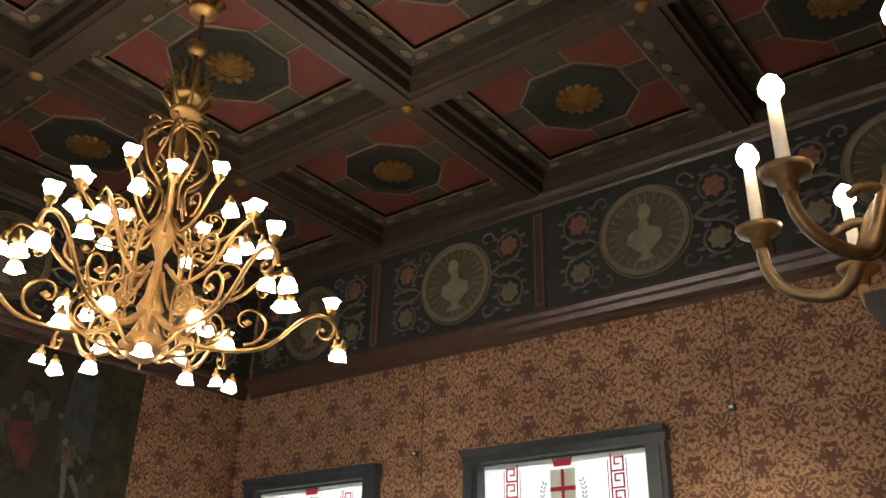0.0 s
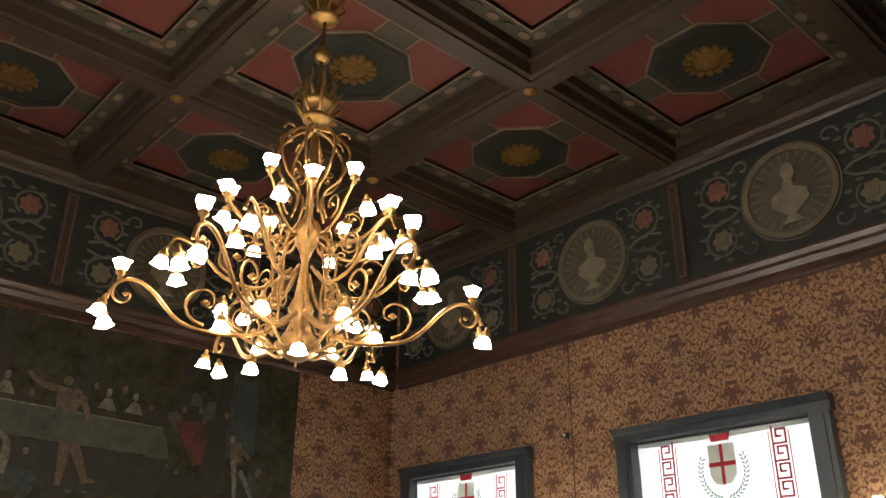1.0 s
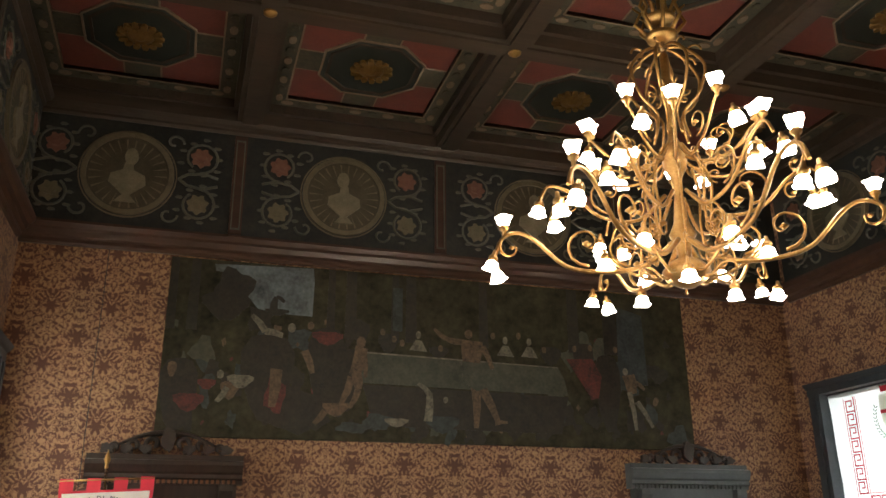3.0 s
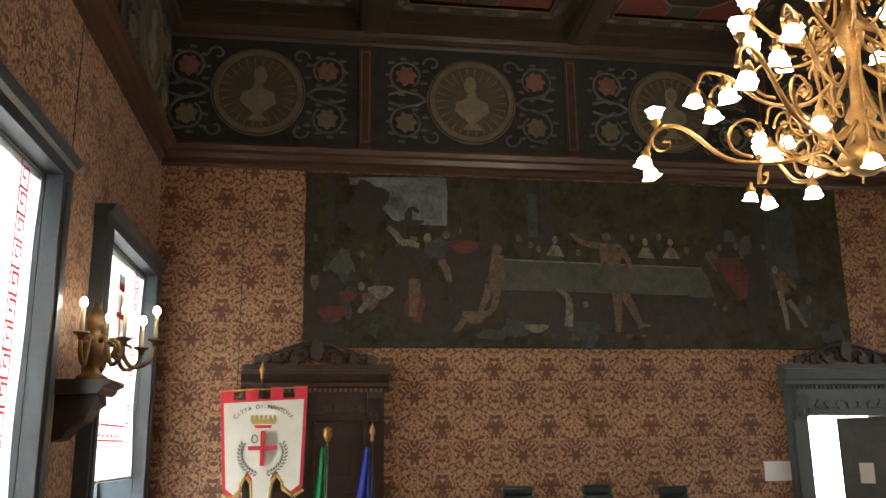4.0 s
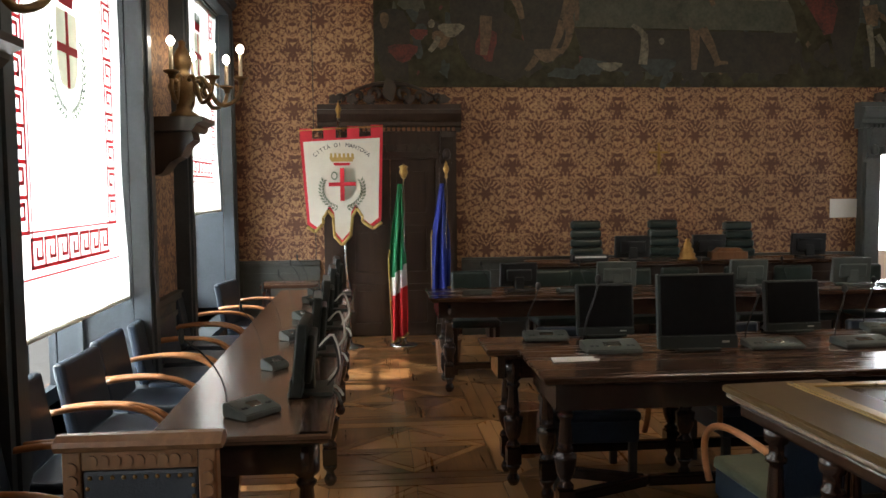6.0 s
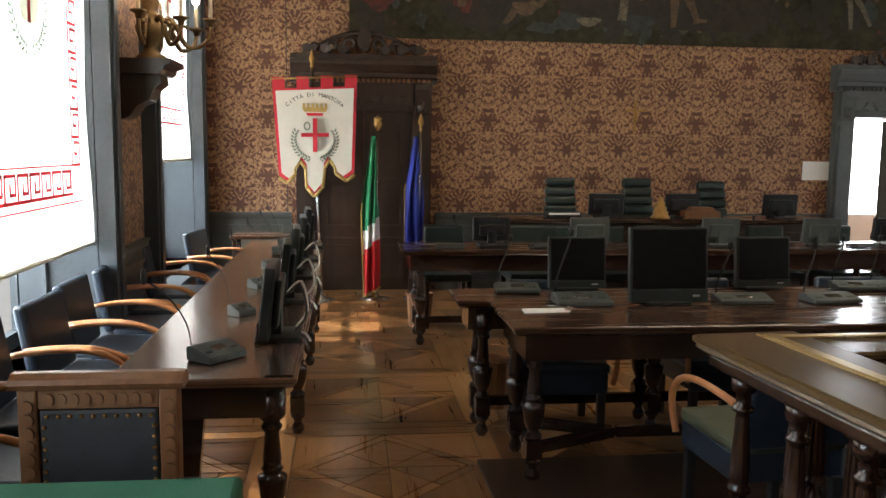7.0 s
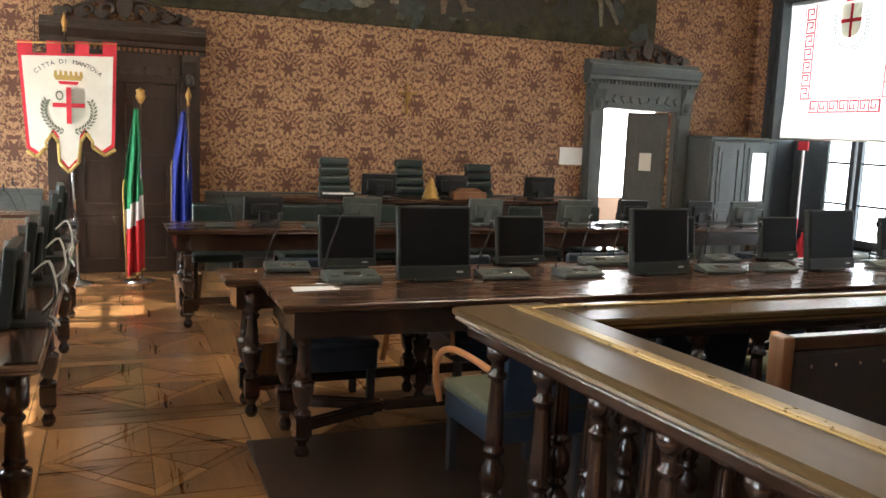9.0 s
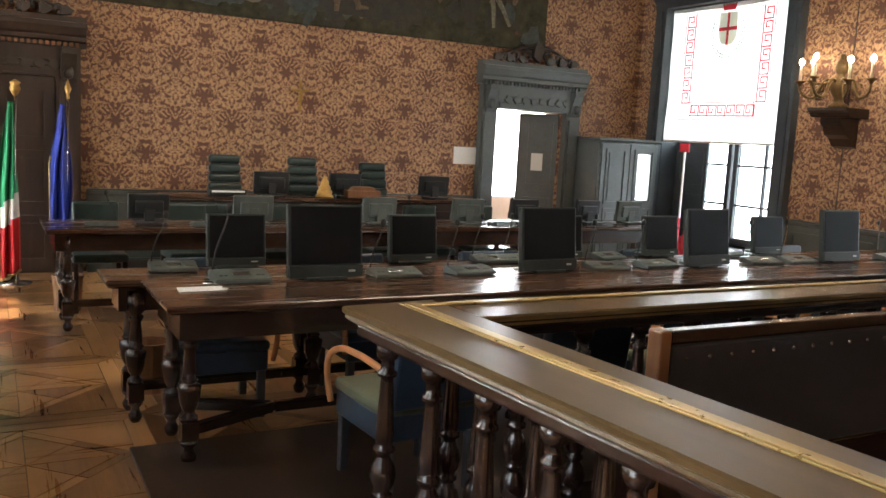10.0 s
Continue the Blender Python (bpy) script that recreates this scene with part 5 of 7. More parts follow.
SIDE = pose(0.97, 3.165, 0, 0, 0, 4.5)
part("side_rail", moulded_top(0, -2.45, 0.41, 0, RZ, 0.06, "railtop", "side_rail"), None, bal, at=SIDE)
part("front_rail", moulded_top(0, -0.31, 6.0, 0, RZ - 0.002, 0.06, "railtop_x", "front_rail"), None, bal, at=pose(1.375, 3.163, 0))
# Raised beads; gold window sheen on the polished wood goes into their colour.
for q in ((0.245, -2.4, 0.290, -0.06), (0.225, -2.4, 0.231, -0.05)):
    part("inlay_strip", rbox(q[0], q[1], RZ - 0.001, q[2], q[3], RZ + 0.006, 0.0025), "inlay", bal, "raised brass-coloured bead with window sheen in its colour", at=SIDE)
part("inlay_strip", rbox(1.26, 3.075, RZ - 0.001, 7.35, 3.115, RZ + 0.006, 0.0025), "inlay", bal, "raised brass-coloured bead with window sheen in its colour")
part("under_rail", rbox(0.04, -2.42, RZ - 0.11, 0.37, -0.05, RZ - 0.06, 0.012), "leg", bal, at=SIDE)
part("under_rail", rbox(1.5, 2.93, RZ - 0.11, 7.45, 3.11, RZ - 0.06, 0.012), "leg", bal)
bm = bmesh.new()
R = 0.048
lathe(bm, [(0.0, 0.0), (R, 0.0), (R, 0.025), (R * 0.62, 0.04), (R * 1.0, 0.065), (R * 1.12, 0.10), (R * 0.95, 0.135), (R * 0.58, 0.16), (R * 0.58, 0.17), (R * 0.82, 0.178), (R * 0.82, 0.192), (R * 0.55, 0.20), (R * 0.92, 0.23), (R * 1.05, 0.265), (R * 0.9, 0.305), (R * 0.55, 0.335),
           (R * 0.55, 0.35), (R * 0.86, 0.358), (R * 0.86, 0.374), (R * 0.62, 0.384), (R * 0.74, 0.40), (R * 0.72, 0.45), (R * 0.52, 0.63), (R * 0.50, 0.645), (R * 0.78, 0.652), (R * 0.78, 0.667), (R * 0.54, 0.675), (R * 0.56, 0.715), (R * 0.85, 0.722), (R * 0.95, 0.745), (R * 0.95, 0.775)], seg=16)
bme = to_mesh("baluster", bm, "leg")
for k in range(8):
    part("baluster", bme, None, bal, at=SIDE @ pose(0.10, -0.20 - 0.318 * k, 0.055))
    part("baluster", bme, None, bal, at=SIDE @ pose(0.31, -0.20 - 0.318 * k, 0.055))
for k in range(1, 19):
    part("baluster", bme, None, bal, at=pose(1.08 + 0.32 * k, 3.03, 0.055))
part("plinth", rbox(0.03, -2.42, 0.02, 0.38, -0.03, 0.056, 0.008), "leg", bal, at=SIDE)
part("plinth", rbox(1.475, 2.92, 0.02, 7.45, 3.14, 0.056, 0.008), "leg", bal)

# bench behind the balustrade
bn = thing("bench", "dark wooden bench with a studded black leather back", "bench", at=pose(1.885, 2.40, 0))
part("end_post", rbox(0, 0, 0.02, 0.055, 0.07, 0.955, 0.008), "oak", bn)
part("top_rail", rbox(0.056, 0.002, 0.90, 5.4, 0.066, 0.952, 0.01), "leg", bn)
part("back_pad", rbox(0.058, 0.006, 0.42, 5.4, 0.056, 0.90, 0.012), "leather", bn)
part("seat", rbox(0.058, 0.066, 0.38, 5.4, 0.44, 0.45, 0.02), "leather", bn)
part("seat_base", rbox(0.07, 0.08, 0.02, 5.38, 0.40, 0.38, 0.01), "leg", bn)
bm = bmesh.new()
lathe(bm, [(0, 0.005), (0.008, 0.003), (0.010, 0)], seg=8)
nail = to_mesh("nail", bm, "steel")
for k in range(26):
    part("nail", nail, None, bn, at=pose(0.14 + 0.115 * k, 0.006, 0.845, 90))


# ---- chandelier ----
ch = thing("chandelier", "large gilded brass chandelier with many lit glass tulip shades", "chandelier", at=pose(GX[2] + 0.06, GY[2] - 0.03, -0.182) @ Matrix.Diagonal((1.045, 1.045, 1.045, 1)))
bm = bmesh.new()
tube(bm, [(0, 0, 6.44), (0, 0, 4.9)], 0.016, 8)
part("rod", bm, "bronze", ch)
bm = bmesh.new()
lathe(bm, [(0.0, 6.00), (0.05, 6.01), (0.10, 6.06), (0.06, 6.10), (0.035, 6.12), (0.06, 6.20), (0.11, 6.26), (0.07, 6.33), (0.05, 6.43)], seg=14)
part("upper_knop", bm, "gold", ch)
bm = bmesh.new()
lathe(bm, [(0.0, 5.56), (0.055, 5.58), (0.075, 5.63), (0.05, 5.68), (0.02, 5.70)], seg=12)
part("upper_knop", bm, "gold", ch)
for z, r, k in ((5.08, 0.17, 8), (5.98, 0.15, 8), (5.22, 0.13, 8)):
    bm = bmesh.new()
    for i in range(k):
        a = 2 * math.pi * i / k + z
        u = Vector((math.cos(a), math.sin(a), 0))
        tube(bm, [u * 0.03 + Vector((0, 0, z)), u * r * 0.6 + Vector((0, 0, z + 0.02)), u * r + Vector((0, 0, z + 0.10)), u * r * 0.75 + Vector((0, 0, z + 0.19)), u * (r * 1.05) + Vector((0, 0, z + 0.24))], 0.018, 6, 0, 0.007)
    lathe(bm, [(0.02, z - 0.05), (0.10, z - 0.03), (0.11, z), (0.05, z + 0.04), (0.02, z + 0.05)], seg=14)
    part("leaf_crown", bm, "gold", ch)
bm = bmesh.new()
lathe(bm, [(0.0, 3.27), (0.05, 3.28), (0.13, 3.33), (0.15, 3.38), (0.10, 3.44), (0.04, 3.47), (0.05, 3.55), (0.085, 3.62), (0.05, 3.70), (0.022, 3.95), (0.04, 4.02), (0.07, 4.08), (0.085, 4.16), (0.055, 4.24), (0.028, 4.30), (0.022, 4.52), (0.045, 4.58), (0.06, 4.66), (0.03, 4.74), (0.03, 4.92), (0.016, 4.95)], seg=16)
part("baluster_stem", bm, "brass", ch)
# the lit shades, one mesh for all
bm = bmesh.new()
n = 16
rr = []
for r, z, w in ((0.016, 0.0, 0), (0.036, 0.012, 0.03), (0.042, 0.030, 0.05), (0.041, 0.046, 0.08), (0.054, 0.062, 0.16)):
    rr.append([bm.verts.new((r * (1 + w * math.cos(4 * 2 * math.pi * k / n)) * math.cos(2 * math.pi * k / n), r * (1 + w * math.cos(4 * 2 * math.pi * k / n)) * math.sin(2 * math.pi * k / n), z)) for k in range(n)])
for a, b in zip(rr, rr[1:]):
    for k in range(n):
        bm.faces.new((a[k], a[(k + 1) % n], b[(k + 1) % n], b[k])).smooth = True
bm.faces.new(list(reversed(rr[0])))
bm.faces.new(rr[-1])
shade = to_mesh("shade", bm, "lamp")
bm = bmesh.new()
lathe(bm, [(0.0, -0.075), (0.012, -0.07), (0.016, -0.04), (0.03, -0.03), (0.034, -0.012), (0.022, -0.002), (0.022, 0.004)], seg=10)
cup = to_mesh("lamp_cup", bm, "brass")


def lamp(arm, p, down=False, tilt=0, az=0):
    m = pose(*p, 0, 0, math.degrees(az)) @ pose(0, 0, 0, 0, 180 - tilt if down else tilt, 0)
    c = part("lamp_cup", cup, None, arm, at=m)
    part("shade", shade, None, arm, at=m)


def chan_arm(az, pts_rz, r, lamps, curls):
    """One scrolled arm: (radius, height) points through a smooth path."""
    u = Vector((math.cos(az), math.sin(az), 0))
    P = lambda rad, z: u * rad + Vector((0, 0, z))
    bm = bmesh.new()
    path = []
    q = [P(*s) for s in pts_rz]
    for i in range(len(q) - 1):
        p0, p1, p2, p3 = q[max(i - 1, 0)], q[i], q[i + 1], q[min(i + 2, len(q) - 1)]
        for t in (0, 0.25, 0.5, 0.75):
            path.append(0.5 * ((2 * p1) + (p2 - p0) * t + (2 * p0 - 5 * p1 + 4 * p2 - p3) * t * t + (3 * p1 - p0 - 3 * p2 + p3) * t ** 3))
    path.append(q[-1])
    tube(bm, path, r, 7, 0, r * 0.75)
    for rad, z, r0, a0, a1 in curls:
        tube(bm, spiral(P(rad, z), r0, r0 * 0.2, a0, a1, u, (0, 0, 1), 14), r * 0.7, 6, 0, r * 0.4)
        lathe(bm, [(0, z - r0 * 0.18), (r0 * 0.22, z), (0, z + r0 * 0.18)], (u * rad).x, (u * rad).y, 8)
    arm = part("arm", bm, "brass", ch)
    v = Vector((-math.sin(az), math.cos(az), 0))
    for rad, side, z, down, tilt in lamps:
        p = u * rad + v * side + Vector((0, 0, z))
        lamp(arm, p, down, tilt, az)
    return arm


for k in range(6):
    a = 2 * math.pi * k / 6 + 0.50
    # long outer arms: one shade up, two hanging at the end
    chan_arm(a, [(0.06, 3.58), (0.25, 3.44), (0.50, 3.42), (0.74, 3.48), (0.94, 3.68), (1.06, 3.74), (1.16, 3.70), (1.20, 3.60)], 0.0165,
             [(1.14, 0, 3.80, False, 0), (1.21, 0.06, 3.54, True, 14), (1.21, -0.06, 3.50, True, -14)],
             [(0.60, 3.62, 0.15, -1.6, 4.4), (1.09, 3.64, 0.10, 1.3, -3.6), (0.36, 3.58, 0.12, -1.6, 4.2)])
    # middle arms, shades hanging in pairs
    chan_arm(a + 0.09, [(0.08, 3.90), (0.26, 3.74), (0.50, 3.78), (0.68, 3.96), (0.82, 4.02), (0.88, 3.92)], 0.0135,
             [(0.89, 0.05, 3.86, True, 10), (0.80, -0.08, 3.80, True, -8)],
             [(0.44, 3.94, 0.14, -1.6, 4.5), (0.28, 3.62, 0.12, 1.6, -4.5), (0.70, 3.86, 0.10, 0, 5.0)])
    # upper arms: two shades up, one hanging
    chan_arm(a, [(0.05, 4.26), (0.18, 4.10), (0.36, 4.16), (0.48, 4.30), (0.53, 4.34)], 0.0115,
             [(0.53, 0, 4.40, False, 0), (0.54, 0.10, 4.22, True, 12)],
             [(0.28, 4.28, 0.10, -1.6, 4.4), (0.38, 4.06, 0.07, 0, 5)])
for k in range(6):
    a = 2 * math.pi * k / 6 + 0.50 + math.pi / 6
    chan_arm(a, [(0.05, 4.16), (0.24, 4.06), (0.46, 4.10), (0.60, 4.22)], 0.0115,
             [(0.61, 0, 4.27, False, 8)], [(0.34, 4.22, 0.09, -1.6, 4.4)])
    # lowest arms, shades hanging
    chan_arm(a - 0.5, [(0.06, 3.42), (0.18, 3.34), (0.34, 3.40), (0.44, 3.48), (0.49, 3.54), (0.50, 3.52)], 0.0115,
             [(0.49, 0, 3.50, True, 0)],
             [(0.34, 3.54, 0.10, -1.6, 4.4)])
    chan_arm(a, [(0.05, 3.40), (0.14, 3.32), (0.24, 3.38), (0.31, 3.38), (0.33, 3.32)], 0.010,
             [(0.33, 0, 3.29, True, 0)] if k % 2 else [], [(0.24, 3.50, 0.08, -1.6, 4.4)])
for k in range(8):
    a = 2 * math.pi * k / 8
    # flat hoops of the upper cage
    chan_arm(a, [(0.03, 4.98), (0.14, 4.94), (0.26, 4.78), (0.20, 4.58), (0.09, 4.46), (0.12, 4.28)], 0.012, [], [(0.19, 4.90, 0.06, 0, 5.0), (0.13, 4.62, 0.06, 1.6, 6.5)])
    chan_arm(a + 0.3, [(0.16, 4.12), (0.21, 3.96), (0.19, 3.76), (0.20, 3.60)], 0.011, [], [(0.25, 3.58, 0.06, 1.6, 6.4), (0.25, 4.02, 0.06, -1.6, -6.2)])


# ---- wall sconces on carved brackets ----
# Bulbs larger than life: the glow round each flame is put into the shape.
flame = bmesh.new()
lathe(flame, [(0.0, 0.0), (0.012, 0.004), (0.026, 0.022), (0.027, 0.040), (0.017, 0.060), (0.0, 0.074)], seg=10)
flame = to_mesh("flame_bulb", flame, "bulb")
bm = bmesh.new()
lathe(bm, [(0.0, 0.0), (0.015, 0.0), (0.014, 0.165), (0.0, 0.17)], seg=10)
sleeve = to_mesh("candle_sleeve", bm, "candle")
bm = bmesh.new()
lathe(bm, [(0.0, -0.05), (0.018, -0.05), (0.024, -0.02), (0.05, -0.008), (0.056, 0.006), (0.03, 0.012), (0.0, 0.012)], seg=14)
pan = to_mesh("drip_pan", bm, "bronze")


def sconce(at, shelf_mat="darkwood"):
    """Local: the wall is y = 0, the room lies towards +y."""
    s = thing("wall_sconce", "bronze five-armed candelabrum sconce with lit bulbs on a carved bracket", "sconce", at=at, group="wall sconces")
    bm = bmesh.new()
    sweep_profile(bm, [(0, 0), (0.30, 0), (0.33, 0.03), (0.33, 0.05), (0.38, 0.07), (0.38, 0.10), (0, 0.10)], (-0.24, 0, -0.10), (0.24, 0, -0.10), (0, 1, 0))
    part("shelf", bm, shelf_mat, s)
    bm = bmesh.new()
    prism(bm, [(0, -0.10), (0.28, -0.10), (0.29, -0.16), (0.24, -0.20), (0.20, -0.28), (0.12, -0.32), (0.06, -0.40), (0.0, -0.42)], (-0.13, 0, 0), (0, 1, 0), (0, 0, 1), (0.26, 0, 0))
    part("bracket", bm, shelf_mat, s)
    bm = bmesh.new()
    lathe(bm, [(0.0, 0.0), (0.10, 0.0), (0.11, 0.03), (0.06, 0.06), (0.05, 0.10), (0.09, 0.17), (0.11, 0.24), (0.07, 0.31), (0.04, 0.35), (0.06, 0.38), (0.07, 0.44), (0.045, 0.50), (0.02, 0.53), (0.03, 0.56), (0, 0.58)], 0, 0.20, 14)
    part("vase_stem", bm, "bronze", s)
    for i, (a, rad, z) in enumerate(((0, 0.36, 0.30), (42, 0.40, 0.27), (90, 0.42, 0.30), (138, 0.40, 0.27), (180, 0.36, 0.30))):
        u = Vector((math.cos(radians(a)), math.sin(radians(a)), 0))
        c = Vector((0, 0.20, 0))
        bm = bmesh.new()
        Z = Vector((0, 0, 1))
        tube(bm, bez(c + u * 0.06 + Z * 0.26, c + u * 0.20 + Z * 0.42, c + u * 0.18 + Z * 0.06, c + u * rad * 0.72 + Z * 0.10, 9) + bez(c + u * rad * 0.80 + Z * 0.11, c + u * rad * 0.98 + Z * 0.14, c + u * rad + Z * 0.2, c + u * rad + Z * (z - 0.04), 6), 0.020, 8, 0, 0.014)
        tube(bm, spiral(c + u * 0.20 + Z * 0.20, 0.07, 0.02, 0.5, 5.5, u, Z, 12), 0.012, 6)
        arm = part("arm", bm, "bronze", s)
        p = c + u * rad + Z * z
        part("drip_pan", pan, None, arm, at=pose(*p))
        part("candle_sleeve", sleeve, None, arm, at=pose(p.x, p.y, p.z + 0.01))
        part("flame_bulb", flame, None, arm, at=pose(p.x, p.y, p.z + 0.175))
    return s


sc0 = sconce(pose(XL, 6.62, 2.20, 0, 0, -90))
copy_thing(sc0, pose(XL, 3.05, 2.20, 0, 0, -90))
copy_thing(sc0, pose(XR, 6.26, 2.14, 0, 0, 90))
copy_thing(sc0, pose(XR, 2.50, 2.14, 0, 0, 90))
copy_thing(sc0, pose(2.12, YB + 0.30, 2.30, 0, 0, 0))
bm = bmesh.new()
box(bm, 1.60, YB, 0, 2.60, YB + 0.30, CORN0)
tagged(part("wall_pier", bm, "paper"), "shallow wall pier covered with damask wallpaper", "wall", kind="structure")

# ---- flags and the city banner ----
bm = bmesh.new()
lathe(bm, [(0, 0), (0.15, 0), (0.15, 0.012), (0.05, 0.03), (0.03, 0.06), (0.026, 0.12), (0.018, 0.13), (0, 0.13)], seg=20)
stand = to_mesh("stand", bm, "steel")


def furled(bm, x0, zt, zb, w, ph, bands):
    """Cloth hanging in folds from a pole's top; bands split it by height."""
    N, K = 34, 22
    grid = []
    for i in range(N + 1):
        t = i / N
        z = zt + (zb - zt) * t
        half = w * (0.16 + 0.84 * min(1, t * 2.1)) * (1 - 0.35 * max(0, t - 0.7))
        row = []
        for k in range(K + 1):
            s = k / K * 2 - 1
            x = x0 - 0.015 - half * 0.35 + half * s * 0.9 + 0.012 * math.sin(t * 5 + s * 3 + ph)
            y = -0.035 + 0.05 * min(1, t * 3) * math.sin(s * 7 + ph + t * 1.5)
            row.append(bm.verts.new((x, y, z - 0.05 * (1 - s) * t)))
        grid.append(row)
    for i in range(N):
        for k in range(K):
            f = bm.faces.new((grid[i][k], grid[i][k + 1], grid[i + 1][k + 1], grid[i + 1][k]))
            tt = (i + 0.5) / N + 0.05 * (k / K - 0.5)
            f.material_index = sum(tt > b for b in bands)
            f.smooth = True
    return grid


def flag(x, y, label, mats, bands, zt, zb, w, ph, finial):
    f = thing("flag", label, "flag", at=pose(x, y, 0), group="flags on stands")
    part("stand", stand, None, f)
    bm = bmesh.new()
    tube(bm, [(0, 0, 0.1), (0.02, 0, zt + 0.06)], 0.013, 8)
    part("pole", bm, "steel", f)
    bm = bmesh.new()
    if finial == "ball":
        lathe(bm, [(0, zt + 0.05), (0.02, zt + 0.06), (0.05, zt + 0.12), (0.035, zt + 0.16), (0.05, zt + 0.18), (0, zt + 0.21)], 0.02, 0, 12)
    else:
        lathe(bm, [(0, zt + 0.05), (0.018, zt + 0.06), (0.014, zt + 0.10), (0.034, zt + 0.15), (0.014, zt + 0.21), (0, zt + 0.25)], 0.02, 0, 10)
    part("finial", bm, "gold", f)
    bm = bmesh.new()
    g = furled(bm, 0, zt, zb, w, ph, bands)
    edge = [v.co.copy() for v in g[-1]]
    side = [r[0].co.copy() for r in g[14:]]
    cl = part("cloth", bm, mats, f)
    sol = cl.modifiers.new("thickness", "SOLIDIFY")
    sol.thickness = 0.003
    bm = bmesh.new()
    tube(bm, edge, 0.014, 6)
    tube(bm, side, 0.009, 6)
    part("fringe", bm, "fringe", f)
    return f


flag(0.0, 9.09, "Italian tricolour flag with gold fringe furled on a steel pole", ["flag_g", "flag_w", "flag_r"], (0.56, 0.70), 1.72, 0.13, 0.105, 0.3, "ball")
flag(0.45, 9.10, "blue European flag with gold fringe furled on a steel pole", ["flag_b"], (), 1.72, 0.62, 0.11, 1.4, "spear")

gf = thing("city_banner", "white city banner with red battlements and gold-fringed tails on a pole", "banner", at=pose(-0.62, 9.02, -0.01))
bm = bmesh.new()
tube(bm, [(0.06, 0.03, 0), (-0.03, 0.02, 2.42)], 0.015, 8)
lathe(bm, [(0, 0), (0.15, 0), (0.14, 0.02), (0.03, 0.05), (0, 0.08)], 0.06, 0.03, 16)
part("pole", bm, "steel", gf)
bm = bmesh.new()
lathe(bm, [(0, 2.40), (0.02, 2.42), (0.015, 2.45), (0.032, 2.50), (0.012, 2.56), (0, 2.60)], -0.03, 0.02, 10)
part("finial", bm, "gold", gf)
bm = bmesh.new()
tube(bm, [(-0.45, 0.0, 2.285), (0.43, 0.0, 2.33)], 0.010, 8)
part("crossbar", bm, "gold", gf)
tilt = lambda u, v: (u, v + u * 0.05)
G = [tilt(u, v) for u, v in ((-0.40, 2.19), (0.40, 2.19), (0.375, 1.36), (0.29, 1.30), (0.19, 1.38), (0.19, 1.44), (0.135, 1.52), (0.09, 1.44), (0.07, 1.24), (-0.01, 1.15), (-0.08, 1.24), (-0.09, 1.44), (-0.14, 1.52), (-0.19, 1.44), (-0.19, 1.38), (-0.27, 1.30), (-0.345, 1.36))]


def grow(pts, k):
    cx, cz = 0.0, 1.8
    return [(cx + (u - cx) * (1 + k), v + (k * 0.35 if v > 2 else -k * 0.35)) for u, v in pts]


bm = bmesh.new()
prism(bm, grow(G, 0.065), (0, -0.006, 0), (1, 0, 0), (0, 0, 1), (0, 0.008, 0))
part("red_border", bm, "red", gf)
bm = bmesh.new()
prism(bm, [(u * 0.985, v) for u, v in grow(G, 0.0)], (0, -0.012, 0), (1, 0, 0), (0, 0, 1), (0, 0.007, 0))
part("cream_field", bm, "creamcloth", gf)
me_mer = bmesh.new()
box(me_mer, -0.062, -0.008, 2.20, 0.062, 0.004, 2.325)
me_mer = to_mesh("merlon", me_mer, "red")
for k in range(4):
    u = -0.365 + 0.243 * k
    part("merlon", me_mer, None, gf, at=pose(u, 0, u * 0.05))
bm = bmesh.new()
low = [p for p in grow(G, 0.08)[2:]]
for (a, b), (c, e) in zip(low, low[1:]):
    tube(bm, [(a, 0, b - 0.02), (c, 0, e - 0.02)], 0.018, 6)
part("fringe", bm, "fringe", gf)
o, dd, nn = Vector((0, -0.0135, 0)), Vector((1, 0, 0)), Vector((0, -1, 0))
bm = bmesh.new()
prism(bm, [(0.0, 1.90), (0.14, 1.90), (0.14, 1.66), (0.09, 1.58), (0.0, 1.56)], o, dd, (0, 0, 1), nn * 0.002)
part("shield_field", bm, "bl_grey", gf)
bm = bmesh.new()
prism(bm, [(-0.022, 1.56), (0.022, 1.56), (0.022, 1.90), (-0.022, 1.90)], o + nn * 0.003, dd, (0, 0, 1), nn * 0.002)
prism(bm, [(-0.14, 1.71), (0.14, 1.715), (0.14, 1.755), (-0.14, 1.75)], o + nn * 0.0034, dd, (0, 0, 1), nn * 0.002)
prism(bm, [(-0.09, 1.955), (0.09, 1.955), (0.075, 1.925), (-0.075, 1.925)], o, dd, (0, 0, 1), nn * 0.002)
part("red_cross", bm, "red", gf)
bm = bmesh.new()
ring(bm, oval(-0.08, 1.82, 0.035, 0.045, 12), oval(-0.08, 1.82, 0.022, 0.03, 12), o, dd, (0, 0, 1), nn * 0.002)
part("roundel", bm, "bl_green", gf)
bm = bmesh.new()
prism(bm, [(-0.11, 1.965), (0.11, 1.965), (0.13, 2.01), (-0.13, 2.01)], o, dd, (0, 0, 1), nn * 0.003)
for k in range(6):
    u = -0.11 + 0.044 * k
    prism(bm, [(u - 0.014, 2.01), (u + 0.014, 2.01), (u + 0.011, 2.05), (u - 0.011, 2.05)], o, dd, (0, 0, 1), nn * 0.003)
part("crown", bm, "fringe", gf)
